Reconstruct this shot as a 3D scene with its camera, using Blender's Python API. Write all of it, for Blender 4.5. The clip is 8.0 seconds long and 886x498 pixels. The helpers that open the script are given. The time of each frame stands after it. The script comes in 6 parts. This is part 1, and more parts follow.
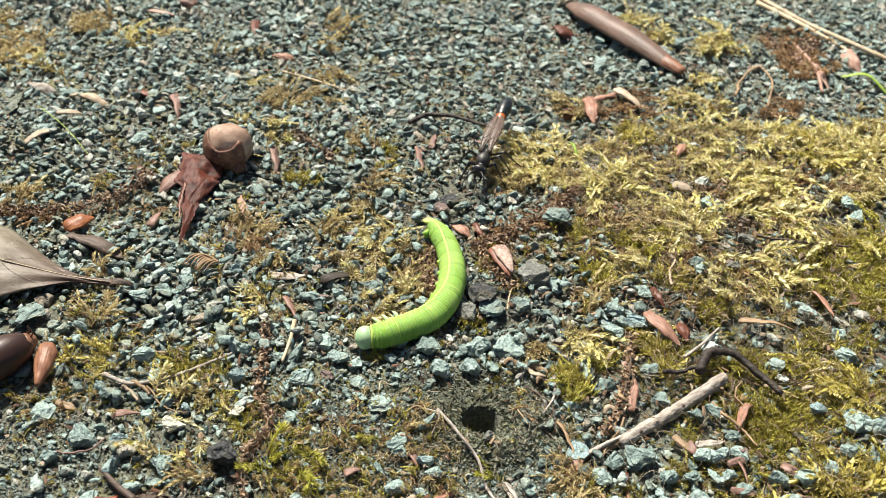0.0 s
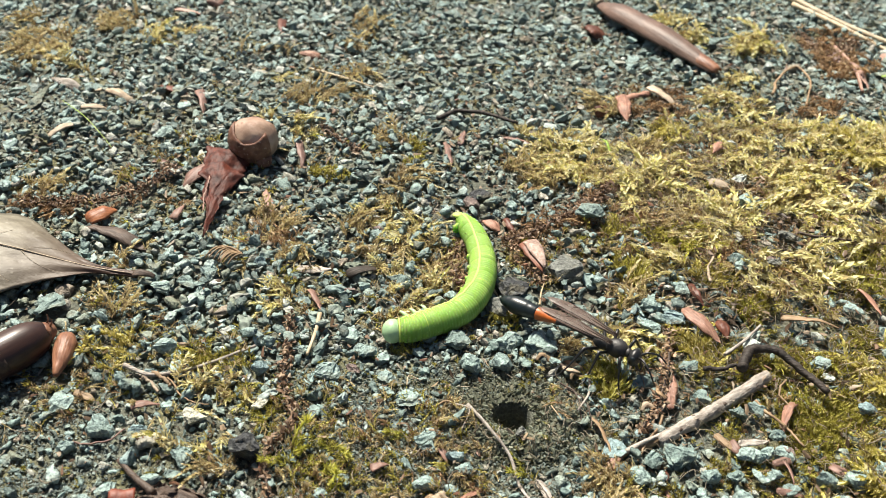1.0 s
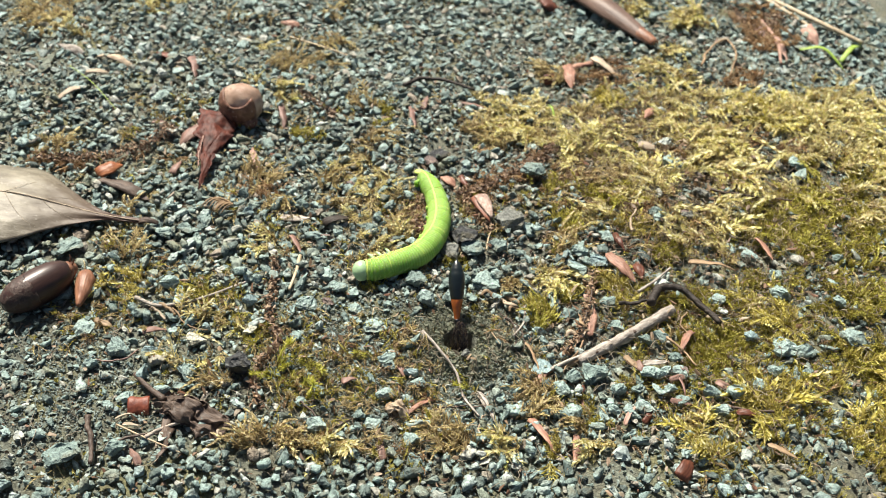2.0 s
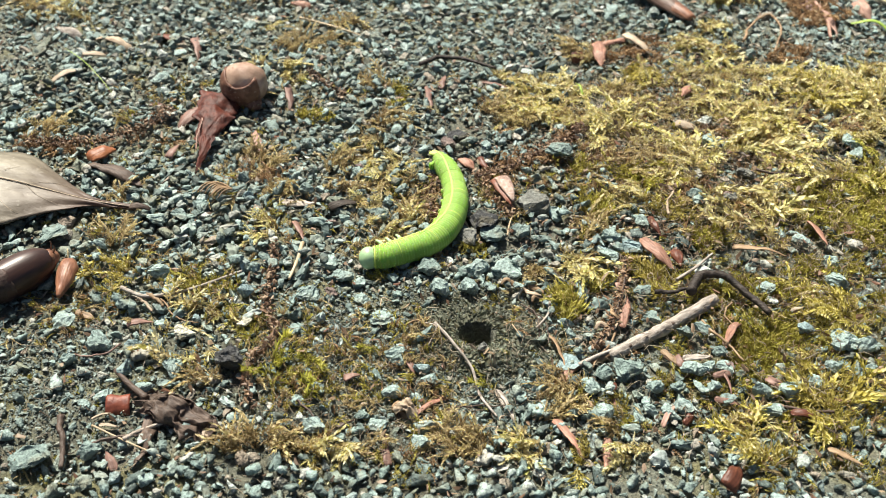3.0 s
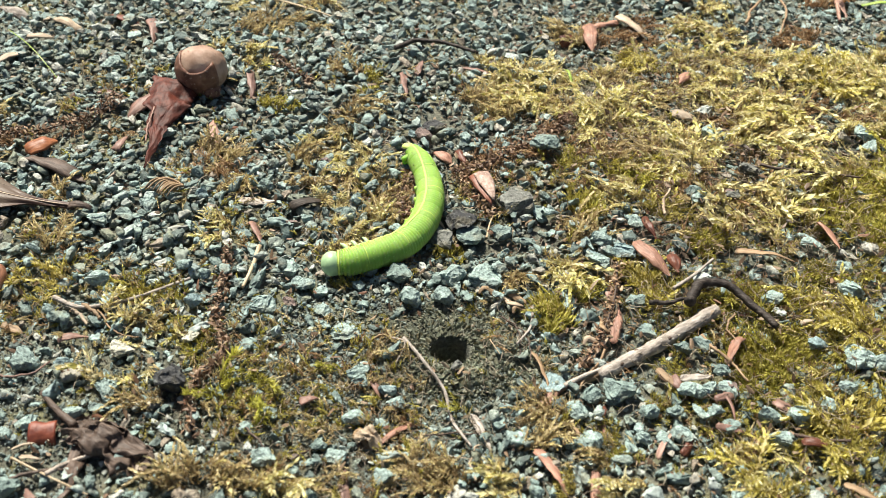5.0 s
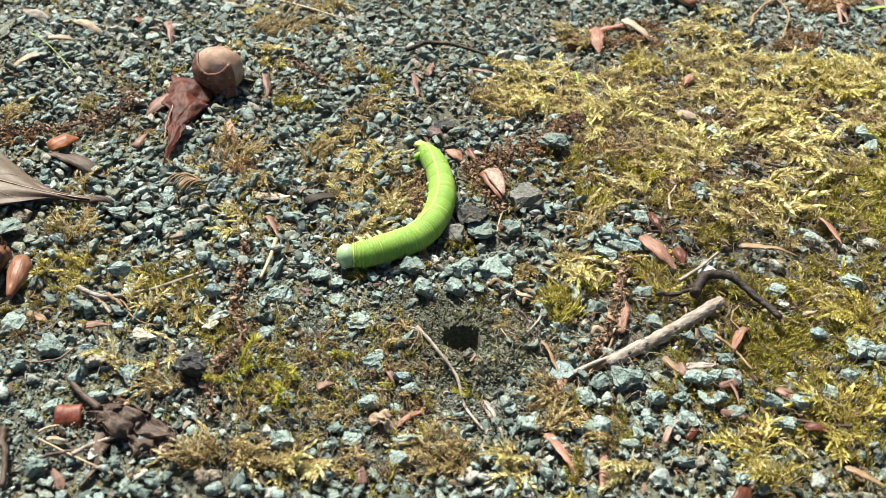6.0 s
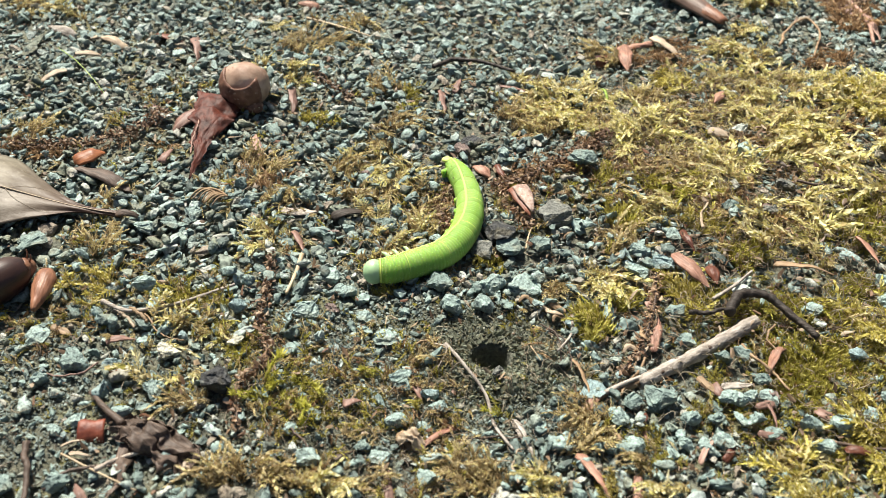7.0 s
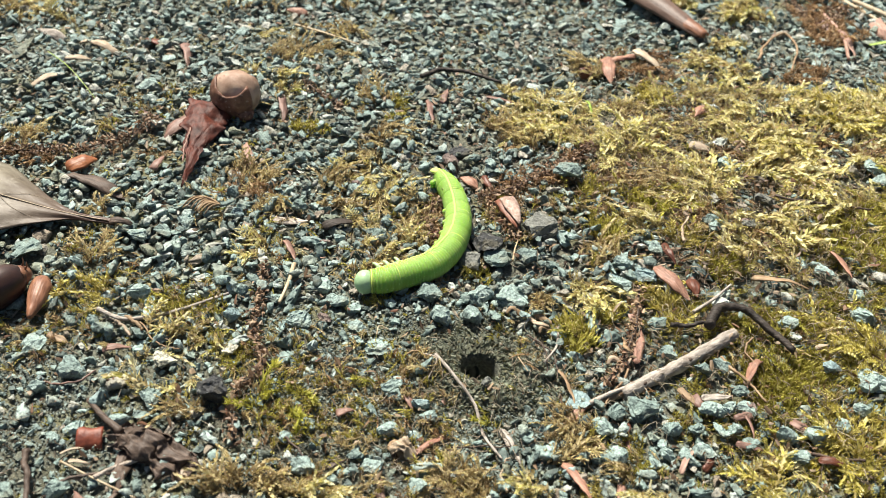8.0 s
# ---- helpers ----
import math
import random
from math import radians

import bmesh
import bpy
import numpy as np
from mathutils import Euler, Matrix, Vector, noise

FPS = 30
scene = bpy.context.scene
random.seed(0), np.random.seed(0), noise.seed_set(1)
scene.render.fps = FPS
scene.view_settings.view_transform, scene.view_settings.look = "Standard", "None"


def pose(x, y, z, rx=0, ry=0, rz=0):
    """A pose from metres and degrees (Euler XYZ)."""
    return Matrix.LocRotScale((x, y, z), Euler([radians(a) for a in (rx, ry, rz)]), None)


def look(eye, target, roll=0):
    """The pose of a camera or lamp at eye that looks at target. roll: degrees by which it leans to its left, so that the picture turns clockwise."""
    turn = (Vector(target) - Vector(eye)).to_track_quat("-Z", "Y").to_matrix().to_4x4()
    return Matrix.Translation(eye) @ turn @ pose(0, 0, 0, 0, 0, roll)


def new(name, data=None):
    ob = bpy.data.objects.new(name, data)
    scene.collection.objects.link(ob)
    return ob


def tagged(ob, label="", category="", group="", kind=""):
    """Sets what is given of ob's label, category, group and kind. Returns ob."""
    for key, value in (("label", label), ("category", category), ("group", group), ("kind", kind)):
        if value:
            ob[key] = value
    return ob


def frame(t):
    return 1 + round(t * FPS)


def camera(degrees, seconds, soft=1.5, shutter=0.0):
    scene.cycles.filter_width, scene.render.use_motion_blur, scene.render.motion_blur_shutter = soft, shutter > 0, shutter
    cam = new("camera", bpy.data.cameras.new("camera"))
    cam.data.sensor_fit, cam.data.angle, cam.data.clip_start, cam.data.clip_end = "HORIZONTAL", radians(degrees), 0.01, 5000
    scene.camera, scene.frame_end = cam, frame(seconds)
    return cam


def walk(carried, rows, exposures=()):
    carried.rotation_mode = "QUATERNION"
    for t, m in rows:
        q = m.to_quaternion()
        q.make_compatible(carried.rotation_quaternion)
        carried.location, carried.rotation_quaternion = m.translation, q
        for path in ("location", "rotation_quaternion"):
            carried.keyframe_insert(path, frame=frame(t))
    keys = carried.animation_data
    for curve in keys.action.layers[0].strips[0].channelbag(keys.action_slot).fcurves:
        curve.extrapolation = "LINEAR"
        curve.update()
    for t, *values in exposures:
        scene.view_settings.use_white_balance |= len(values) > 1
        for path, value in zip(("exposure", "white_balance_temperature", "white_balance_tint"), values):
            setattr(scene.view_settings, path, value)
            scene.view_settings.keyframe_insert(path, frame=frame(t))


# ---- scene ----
# A gravel path seen from a hand's width: green caterpillar, wasp and her burrow. Helpers below work in millimetres.
MM = 0.001
PATH = [
    (0, (-0.00407, -0.07811, 0.09468), (-0.00223, -0.00218, 0.02964), 3.11),
    (0.1, (-0.00188, -0.07711, 0.09382), (-0.00238, -0.00091, 0.02907), 1.87),
    (0.3, (-0.00224, -0.07764, 0.09333), (-0.00221, -0.00121, 0.02884), 2.23),
    (0.5, (-0.00447, -0.07585, 0.09402), (-0.00304, -0.00064, 0.02813), 3.22),
    (0.8, (-0.00510, -0.07834, 0.08751), (-0.00459, -0.00026, 0.02504), 2.64),
    (1, (-0.00506, -0.07771, 0.08863), (-0.00556, -0.00022, 0.02542), 2.40),
    (1.2, (0.00098, -0.08378, 0.09713), (-0.00186, -0.00858, 0.03127), 1.10),
    (1.3, (0.00397, -0.08872, 0.09778), (-0.00028, -0.01276, 0.03288), 0.17),
    (1.5, (0.00370, -0.09255, 0.09598), (0.00044, -0.01551, 0.03230), 0.59),
    (1.6, (0.00445, -0.09641, 0.09888), (0.00149, -0.01975, 0.03473), 0.91),
    (1.8, (0.00017, -0.09575, 0.10173), (0.00071, -0.02069, 0.03566), 3.18),
    (2, (-0.00216, -0.09507, 0.10425), (-0.00020, -0.02119, 0.03689), 4.02),
    (2.2, (-0.00097, -0.09518, 0.10278), (-0.00028, -0.02099, 0.03573), 3.27),
    (3.3, (0.00201, -0.08235, 0.08831), (-0.00039, -0.00754, 0.02201), 1.35),
    (3.5, (0.00306, -0.07907, 0.08662), (0.00025, -0.00477, 0.01975), 1.06),
    (4, (0.00406, -0.07555, 0.08304), (0.00169, -0.00113, 0.01628), 1.22),
    (4.5, (0.00477, -0.07388, 0.08173), (0.00209, 0.00049, 0.01493), 1.07),
    (4.7, (0.00391, -0.07439, 0.08315), (0.00253, -0.00057, 0.01570), 1.95),
    (5.8, (0.00328, -0.07939, 0.08576), (0.00213, -0.00519, 0.01873), 2.30),
    (6, (0.00263, -0.07991, 0.08532), (0.00108, -0.00532, 0.01873), 2.09),
    (6.5, (0.00070, -0.08011, 0.08417), (-0.00059, -0.00474, 0.01846), 2.49),
    (7, (0.00132, -0.07922, 0.08320), (-0.00225, -0.00306, 0.01850), 1.48),
    (7.5, (-0.00089, -0.07892, 0.08829), (-0.00169, -0.00489, 0.02107), 3.39),
    (8, (-0.00091, -0.08005, 0.08715), (-0.00162, -0.00429, 0.02189), 3.49),
]
cam = camera(50.0, 8.0, soft=0.5)
cam.data.dof.use_dof, cam.data.dof.focus_distance, cam.data.dof.aperture_fstop = True, 0.128, 48.0  # close focus on the burrow
walk(cam, [(t, look(eye, target, roll)) for t, eye, target, roll in PATH], [(0.0, 1.08, 6450, 11), (8.0, 1.08, 6450, 11)])

# ---- light: bright hazy sky with a veiled sun ----
world = bpy.data.worlds.new("sky")
scene.world = world
world.use_nodes = True
SUN_UP, SUN_TURN = 56.0, -28.0
sky = world.node_tree.nodes.new("ShaderNodeTexSky")
sky.sky_type, sky.sun_disc = "NISHITA", False
sky.sun_elevation, sky.sun_rotation = radians(SUN_UP), radians(SUN_TURN)
sky.air_density, sky.dust_density = 1.0, 3.0
world.node_tree.links.new(sky.outputs[0], world.node_tree.nodes["Background"].inputs[0])
world.node_tree.nodes["Background"].inputs[1].default_value = 0.04
sun = new("sun", bpy.data.lights.new("sun", "SUN"))
sun.data.energy, sun.data.angle, sun.data.color = 5.2, radians(9), (1.0, 0.93, 0.8)
to_sun = Vector((math.sin(radians(SUN_TURN)) * math.cos(radians(SUN_UP)), math.cos(radians(SUN_TURN)) * math.cos(radians(SUN_UP)), math.sin(radians(SUN_UP))))
sun.matrix_world = look(to_sun * 5, (0, 0, 0))


# ---- materials ----
def nodes_of(name):
    mat = bpy.data.materials.new(name)
    mat.use_nodes = True
    tree = mat.node_tree
    return mat, tree, tree.nodes["Principled BSDF"]


def mix_colour(tree, fac, a, b, blend="MIX"):
    node = tree.nodes.new("ShaderNodeMix")
    node.data_type, node.blend_type = "RGBA", blend
    for socket, value in ((0, fac), (6, a), (7, b)):
        if isinstance(value, bpy.types.NodeSocket):
            tree.links.new(value, node.inputs[socket])
        elif socket:
            node.inputs[socket].default_value = (*value, 1)
        else:
            node.inputs[socket].default_value = value
    return node.outputs[2]


def noise_at(tree, scale, detail=3.0, rough=0.55, stretch=(1, 1, 1), kind="noise"):
    where = tree.nodes.new("ShaderNodeTexCoord")
    fit_to = tree.nodes.new("ShaderNodeMapping")
    fit_to.inputs["Scale"].default_value = stretch
    tree.links.new(where.outputs["Object"], fit_to.inputs[0])
    if kind == "noise":
        tex = tree.nodes.new("ShaderNodeTexNoise")
        tex.inputs["Detail"].default_value, tex.inputs["Roughness"].default_value = detail, rough
    else:
        tex = tree.nodes.new("ShaderNodeTexVoronoi")
    tex.inputs["Scale"].default_value = scale
    tree.links.new(fit_to.outputs[0], tex.inputs["Vector"])
    return tex.outputs["Fac"] if kind == "noise" else tex.outputs["Distance"]


def ramp(tree, fac, stops):
    node = tree.nodes.new("ShaderNodeValToRGB")
    tree.links.new(fac, node.inputs[0])
    for n, (at, colour) in enumerate(stops):
        e = node.color_ramp.elements[n] if n < 2 else node.color_ramp.elements.new(at)
        e.position, e.color = at, (*colour, 1) if len(colour) == 3 else colour
    return node.outputs[0]


def bumped(tree, shader, fac, strength, distance):
    node = tree.nodes.new("ShaderNodeBump")
    node.inputs["Strength"].default_value, node.inputs["Distance"].default_value = strength, distance
    tree.links.new(fac, node.inputs["Height"])
    tree.links.new(node.outputs[0], shader.inputs["Normal"])


def grey(v):
    return (v, v, v)


def stone_material(name, base, chance=None):
    """Rough crushed rock: fine crystals, pale dust, veins and pits. chance: where the tone's variation comes from."""
    mat, tree, bsdf = nodes_of(name)
    fine, coarse, broad = noise_at(tree, 3600, 4, 0.6), noise_at(tree, 1300, 4, 0.6), noise_at(tree, 420, 2)
    if chance:
        info = tree.nodes.new("ShaderNodeNewGeometry" if chance == "island" else "ShaderNodeObjectInfo")
        luck = info.outputs["Random Per Island" if chance == "island" else "Random"]
        colour = ramp(tree, luck, [(0.0, (0.055, 0.074, 0.067)), (0.15, (0.113, 0.155, 0.142)), (0.4, (0.174, 0.24, 0.222)), (0.62, (0.238, 0.318, 0.3)),
                                   (0.72, (0.15, 0.17, 0.125)), (0.84, (0.29, 0.36, 0.34)), (0.91, (0.22, 0.18, 0.135)), (0.98, (0.39, 0.425, 0.39)), (1.0, (0.16, 0.225, 0.225))])
    else:
        node = tree.nodes.new("ShaderNodeRGB")
        node.outputs[0].default_value = (*base, 1)
        colour = node.outputs[0]
    colour = mix_colour(tree, 0.65, colour, ramp(tree, fine, [(0.34, grey(0.35)), (0.5, grey(1.0)), (0.68, grey(1.48))]), "MULTIPLY")
    colour = mix_colour(tree, 0.75, colour, ramp(tree, coarse, [(0.34, (0.5, 0.53, 0.54)), (0.48, (0.98, 1.0, 1.0)), (0.66, (1.32, 1.36, 1.34))]), "MULTIPLY")
    # pale mineral dust in patches, a little earth in others
    dust = ramp(tree, coarse, [(0.58, grey(0)), (0.74, grey(0.4))])
    colour = mix_colour(tree, dust, colour, (0.34, 0.39, 0.36))
    colour = mix_colour(tree, ramp(tree, broad, [(0.5, grey(0)), (0.72, grey(0.6))]), colour, (0.14, 0.125, 0.075))
    tree.links.new(colour, bsdf.inputs["Base Color"])
    bsdf.inputs["Roughness"].default_value, bsdf.inputs["Specular IOR Level"].default_value = 0.66, 0.34
    bumped(tree, bsdf, coarse, 0.85, 0.0006)
    return mat


def plant_material(name, light, dark, grain=(1, 1, 1), scale=900, rough=0.6, bump=0.5, sheen=0.0, spots=None):
    mat, tree, bsdf = nodes_of(name)
    streak, blotch = noise_at(tree, scale, 4, 0.6, grain), noise_at(tree, scale * 0.28, 3)
    colour = mix_colour(tree, ramp(tree, streak, [(0.32, grey(0)), (0.68, grey(1))]), dark, light)
    colour = mix_colour(tree, 0.7, colour, ramp(tree, blotch, [(0.3, grey(0.55)), (0.65, grey(1.2))]), "MULTIPLY")
    if spots:
        colour = mix_colour(tree, ramp(tree, noise_at(tree, scale * 2.2, 2), [(0.62, grey(0)), (0.72, grey(0.8))]), colour, spots)
    info = tree.nodes.new("ShaderNodeObjectInfo")
    colour = mix_colour(tree, 0.5, colour, ramp(tree, info.outputs["Random"], [(0.0, (0.72, 0.74, 0.76)), (1.0, (1.2, 1.16, 1.1))]), "MULTIPLY")
    tree.links.new(colour, bsdf.inputs["Base Color"])
    bsdf.inputs["Roughness"].default_value = rough
    bsdf.inputs["Coat Weight"].default_value = sheen
    bsdf.inputs["Specular IOR Level"].default_value = 0.28
    bsdf.inputs["Coat Roughness"].default_value = 0.25
    bumped(tree, bsdf, streak, bump, 0.00025)
    return mat


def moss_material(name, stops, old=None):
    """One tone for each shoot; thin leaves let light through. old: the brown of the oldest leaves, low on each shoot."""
    mat, tree, bsdf = nodes_of(name)
    geo = tree.nodes.new("ShaderNodeNewGeometry")
    colour = ramp(tree, geo.outputs["Random Per Island"], stops)
    colour = mix_colour(tree, 0.6, colour, ramp(tree, noise_at(tree, 1500, 2), [(0.3, grey(0.62)), (0.7, grey(1.3))]), "MULTIPLY")
    patch = ramp(tree, noise_at(tree, 110, 2), [(0.35, (0.8, 0.76, 0.72)), (0.65, (1.15, 1.16, 1.1))])
    colour = mix_colour(tree, 0.8, colour, patch, "MULTIPLY")
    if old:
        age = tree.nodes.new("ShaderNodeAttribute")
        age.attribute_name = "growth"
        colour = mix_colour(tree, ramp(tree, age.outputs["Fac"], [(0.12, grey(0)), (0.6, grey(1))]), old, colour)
    tree.links.new(colour, bsdf.inputs["Base Color"])
    bsdf.inputs["Roughness"].default_value = 0.5
    bsdf.inputs["Specular IOR Level"].default_value = 0.35
    leaf = tree.nodes.new("ShaderNodeBsdfTranslucent")
    tree.links.new(colour, leaf.inputs[0])
    both = tree.nodes.new("ShaderNodeMixShader")
    both.inputs[0].default_value = 0.4
    tree.links.new(bsdf.outputs[0], both.inputs[1])
    tree.links.new(leaf.outputs[0], both.inputs[2])
    tree.links.new(both.outputs[0], tree.nodes["Material Output"].inputs[0])
    return mat


def plain_material(name, colour, rough=0.5, metal=0.0, coat=0.0, vary=0.35, scale=1500, bump=0.3):
    mat, tree, bsdf = nodes_of(name)
    spots = noise_at(tree, scale, 3)
    shade = mix_colour(tree, vary, colour, ramp(tree, spots, [(0.3, tuple(c * 0.5 for c in colour)), (0.7, tuple(min(1, c * 1.5) for c in colour))]))
    tree.links.new(shade, bsdf.inputs["Base Color"])
    bsdf.inputs["Roughness"].default_value, bsdf.inputs["Metallic"].default_value, bsdf.inputs["Coat Weight"].default_value = rough, metal, coat
    bumped(tree, bsdf, spots, bump, 0.0001)
    return mat


def soil_material():
    mat, tree, bsdf = nodes_of("soil")
    fine, mid, broad = noise_at(tree, 2200, 5, 0.65), noise_at(tree, 420, 4), noise_at(tree, 55, 3)
    earth = mix_colour(tree, ramp(tree, broad, [(0.4, grey(0)), (0.6, grey(1))]), (0.082, 0.087, 0.065), (0.122, 0.135, 0.106))
    earth = mix_colour(tree, ramp(tree, mid, [(0.45, grey(0)), (0.7, grey(0.8))]), earth, (0.13, 0.122, 0.084))
    earth = mix_colour(tree, ramp(tree, noise_at(tree, 90, 4, 0.6), [(0.5, grey(0)), (0.62, grey(0.7))]), earth, (0.15, 0.145, 0.06))
    earth = mix_colour(tree, 0.9, earth, ramp(tree, fine, [(0.3, grey(0.4)), (0.52, grey(1)), (0.72, grey(1.9))]), "MULTIPLY")
    tree.links.new(earth, bsdf.inputs["Base Color"])
    bsdf.inputs["Roughness"].default_value = 0.92
    bumped(tree, bsdf, fine, 0.9, 0.0006)
    return mat


SOIL = soil_material()
GRIT = plant_material("grit", (0.235, 0.29, 0.268), (0.08, 0.096, 0.082), (1, 1, 1), 900, 0.85, 0.6)
GRAVEL = stone_material("crushed_rock", (0.2, 0.22, 0.21), "island")
STONE_LOOSE = stone_material("crushed_rock_loose", (0.2, 0.22, 0.21), "object")
STONE = {tone: stone_material("rock_" + tone, base) for tone, base in dict(
    pale=(0.228, 0.302, 0.28), grey=(0.148, 0.203, 0.187), dark=(0.13, 0.135, 0.12), black=(0.032, 0.034, 0.036), cream=(0.45, 0.44, 0.35), blue=(0.19, 0.265, 0.27),
    white=(0.4, 0.435, 0.4), mauve=(0.17, 0.125, 0.11)).items()}
STONE_LABEL = dict(pale="pale grey-green crushed stone lying on the gravel", grey="mid-grey crushed stone with sharp edges", dark="dark grey angular stone bedded in the ground",
                   black="nearly black angular stone bedded in soil", cream="rounded cream-white pebble among grey gravel", blue="bluish grey flat stone chip", white="small whitish quartz stone on the gravel",
                   mauve="dull reddish-brown pebble on the gravel")
ALONG = (0.25, 2.2, 1)
DRY = dict(
    salmon=plant_material("bract_salmon", (0.34, 0.19, 0.135), (0.15, 0.075, 0.052), ALONG, 1400, 0.5, 0.7, spots=(0.36, 0.24, 0.18)),
    rust=plant_material("bract_rust", (0.145, 0.052, 0.03), (0.065, 0.024, 0.016), ALONG, 1400, 0.45, 0.4),
    orange=plant_material("bract_orange", (0.33, 0.13, 0.055), (0.15, 0.05, 0.025), ALONG, 1200, 0.45, 0.4),
    tan=plant_material("bract_tan", (0.33, 0.235, 0.14), (0.16, 0.105, 0.06), ALONG, 1400, 0.6, 0.5),
    cream=plant_material("bract_cream", (0.46, 0.38, 0.28), (0.26, 0.2, 0.14), ALONG, 1300, 0.6, 0.4),
    grey=plant_material("bark_grey", (0.46, 0.42, 0.37), (0.19, 0.16, 0.13), (0.5, 1.5, 1), 1500, 0.8, 1.0, spots=(0.5, 0.46, 0.4)),
    mauve=plant_material("bract_mauve", (0.23, 0.14, 0.11), (0.11, 0.065, 0.055), ALONG, 1400, 0.5, 0.4),
    pale_pink=plant_material("bract_pink", (0.42, 0.28, 0.22), (0.22, 0.12, 0.09), ALONG, 1400, 0.55, 0.4),
    umber=plant_material("leaf_umber", (0.12, 0.087, 0.067), (0.045, 0.032, 0.025), ALONG, 1300, 0.55, 0.7),
    black=plant_material("bark_black", (0.05, 0.04, 0.032), (0.016, 0.013, 0.011), ALONG, 1300, 0.6, 0.9),
    straw=plant_material("straw", (0.55, 0.46, 0.32), (0.33, 0.25, 0.15), ALONG, 1300, 0.5, 0.4),
    two_tone=plant_material("bract_two_tone", (0.19, 0.08, 0.05), (0.1, 0.04, 0.026), ALONG, 900, 0.5, 0.5),
    speckled=plant_material("bract_face", (0.38, 0.31, 0.27), (0.2, 0.12, 0.09), (1, 1, 1), 1500, 0.6, 0.5, spots=(0.52, 0.46, 0.42)),
    acorn=plant_material("bract_nut", (0.29, 0.145, 0.085), (0.14, 0.062, 0.038), ALONG, 1200, 0.45, 0.4),
    pod=plant_material("pod_brown", (0.165, 0.108, 0.083), (0.085, 0.054, 0.042), ALONG, 700, 0.5, 0.4),
    green=plant_material("grass_green", (0.3, 0.42, 0.07), (0.16, 0.26, 0.04), ALONG, 900, 0.45, 0.3))
DRY_LABEL = dict(salmon="salmon-brown dry bud scale lying on the gravel", rust="dark rust-red dry bud scale", orange="curled orange-brown dry bract", tan="slender tan husk lying in the moss",
                 cream="pale cream scrap of dry leaf", grey="greyish brown dry husk on the gravel", mauve="dull mauve-brown seed husk", pale_pink="pale pinkish shred of bud scale",
                 umber="dark umber scrap of rotten leaf", black="blackened flat scrap of bark", two_tone="reddish bud scale with a pale speckled face",
                 straw="straw-coloured dry stalk", green="thin green grass blade", pod="long brown pod with a tan tip")
MOSS = dict(
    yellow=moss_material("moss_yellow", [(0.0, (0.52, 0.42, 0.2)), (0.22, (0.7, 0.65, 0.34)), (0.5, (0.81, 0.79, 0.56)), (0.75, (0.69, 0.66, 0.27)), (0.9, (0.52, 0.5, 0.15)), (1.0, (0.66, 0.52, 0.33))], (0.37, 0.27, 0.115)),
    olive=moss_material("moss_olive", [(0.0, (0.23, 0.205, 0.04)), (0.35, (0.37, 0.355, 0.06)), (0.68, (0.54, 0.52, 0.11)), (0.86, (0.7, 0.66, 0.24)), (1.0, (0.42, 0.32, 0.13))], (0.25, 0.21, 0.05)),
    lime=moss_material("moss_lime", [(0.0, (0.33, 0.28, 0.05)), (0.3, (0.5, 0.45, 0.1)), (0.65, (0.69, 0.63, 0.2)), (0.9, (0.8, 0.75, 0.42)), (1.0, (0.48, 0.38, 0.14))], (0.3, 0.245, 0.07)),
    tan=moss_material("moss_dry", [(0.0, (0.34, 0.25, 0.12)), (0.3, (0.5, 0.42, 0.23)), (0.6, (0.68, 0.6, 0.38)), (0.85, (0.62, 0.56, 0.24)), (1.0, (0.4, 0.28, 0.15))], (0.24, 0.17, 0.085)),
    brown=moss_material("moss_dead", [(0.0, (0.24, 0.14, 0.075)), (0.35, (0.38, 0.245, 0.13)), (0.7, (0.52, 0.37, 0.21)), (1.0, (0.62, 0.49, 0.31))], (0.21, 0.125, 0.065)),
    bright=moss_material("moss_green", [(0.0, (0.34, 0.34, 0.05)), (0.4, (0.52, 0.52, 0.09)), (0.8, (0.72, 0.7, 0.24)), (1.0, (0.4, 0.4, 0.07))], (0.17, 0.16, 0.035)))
MOSS_LABEL = dict(yellow="yellow-green feathery moss growing over the gravel", olive="olive-green springy moss mat", lime="lime-green fine-leaved moss mat", tan="brownish half-dry moss between the stones", brown="rust-brown tangle of dead moss and catkin shreds", bright="fresh green star-shaped moss tuft")
CATKIN = moss_material("catkin_brown", [(0.0, (0.11, 0.07, 0.048)), (0.4, (0.22, 0.14, 0.092)), (0.75, (0.34, 0.23, 0.15)), (1.0, (0.5, 0.39, 0.28))])
CATKIN_PALE = moss_material("catkin_tan", [(0.0, (0.2, 0.13, 0.08)), (0.4, (0.4, 0.28, 0.18)), (0.75, (0.56, 0.43, 0.3)), (1.0, (0.3, 0.16, 0.1))])
CRUMBS = moss_material("leaf_crumbs", [(0.0, (0.07, 0.05, 0.035)), (0.3, (0.17, 0.115, 0.075)), (0.5, (0.26, 0.18, 0.12)), (0.7, (0.36, 0.28, 0.19)), (0.85, (0.2, 0.1, 0.065)), (1.0, (0.5, 0.43, 0.33))])
LITTER = moss_material("dry_fibres", [(0.0, (0.12, 0.095, 0.07)), (0.4, (0.26, 0.22, 0.165)), (0.8, (0.46, 0.41, 0.32)), (1.0, (0.2, 0.17, 0.125))])
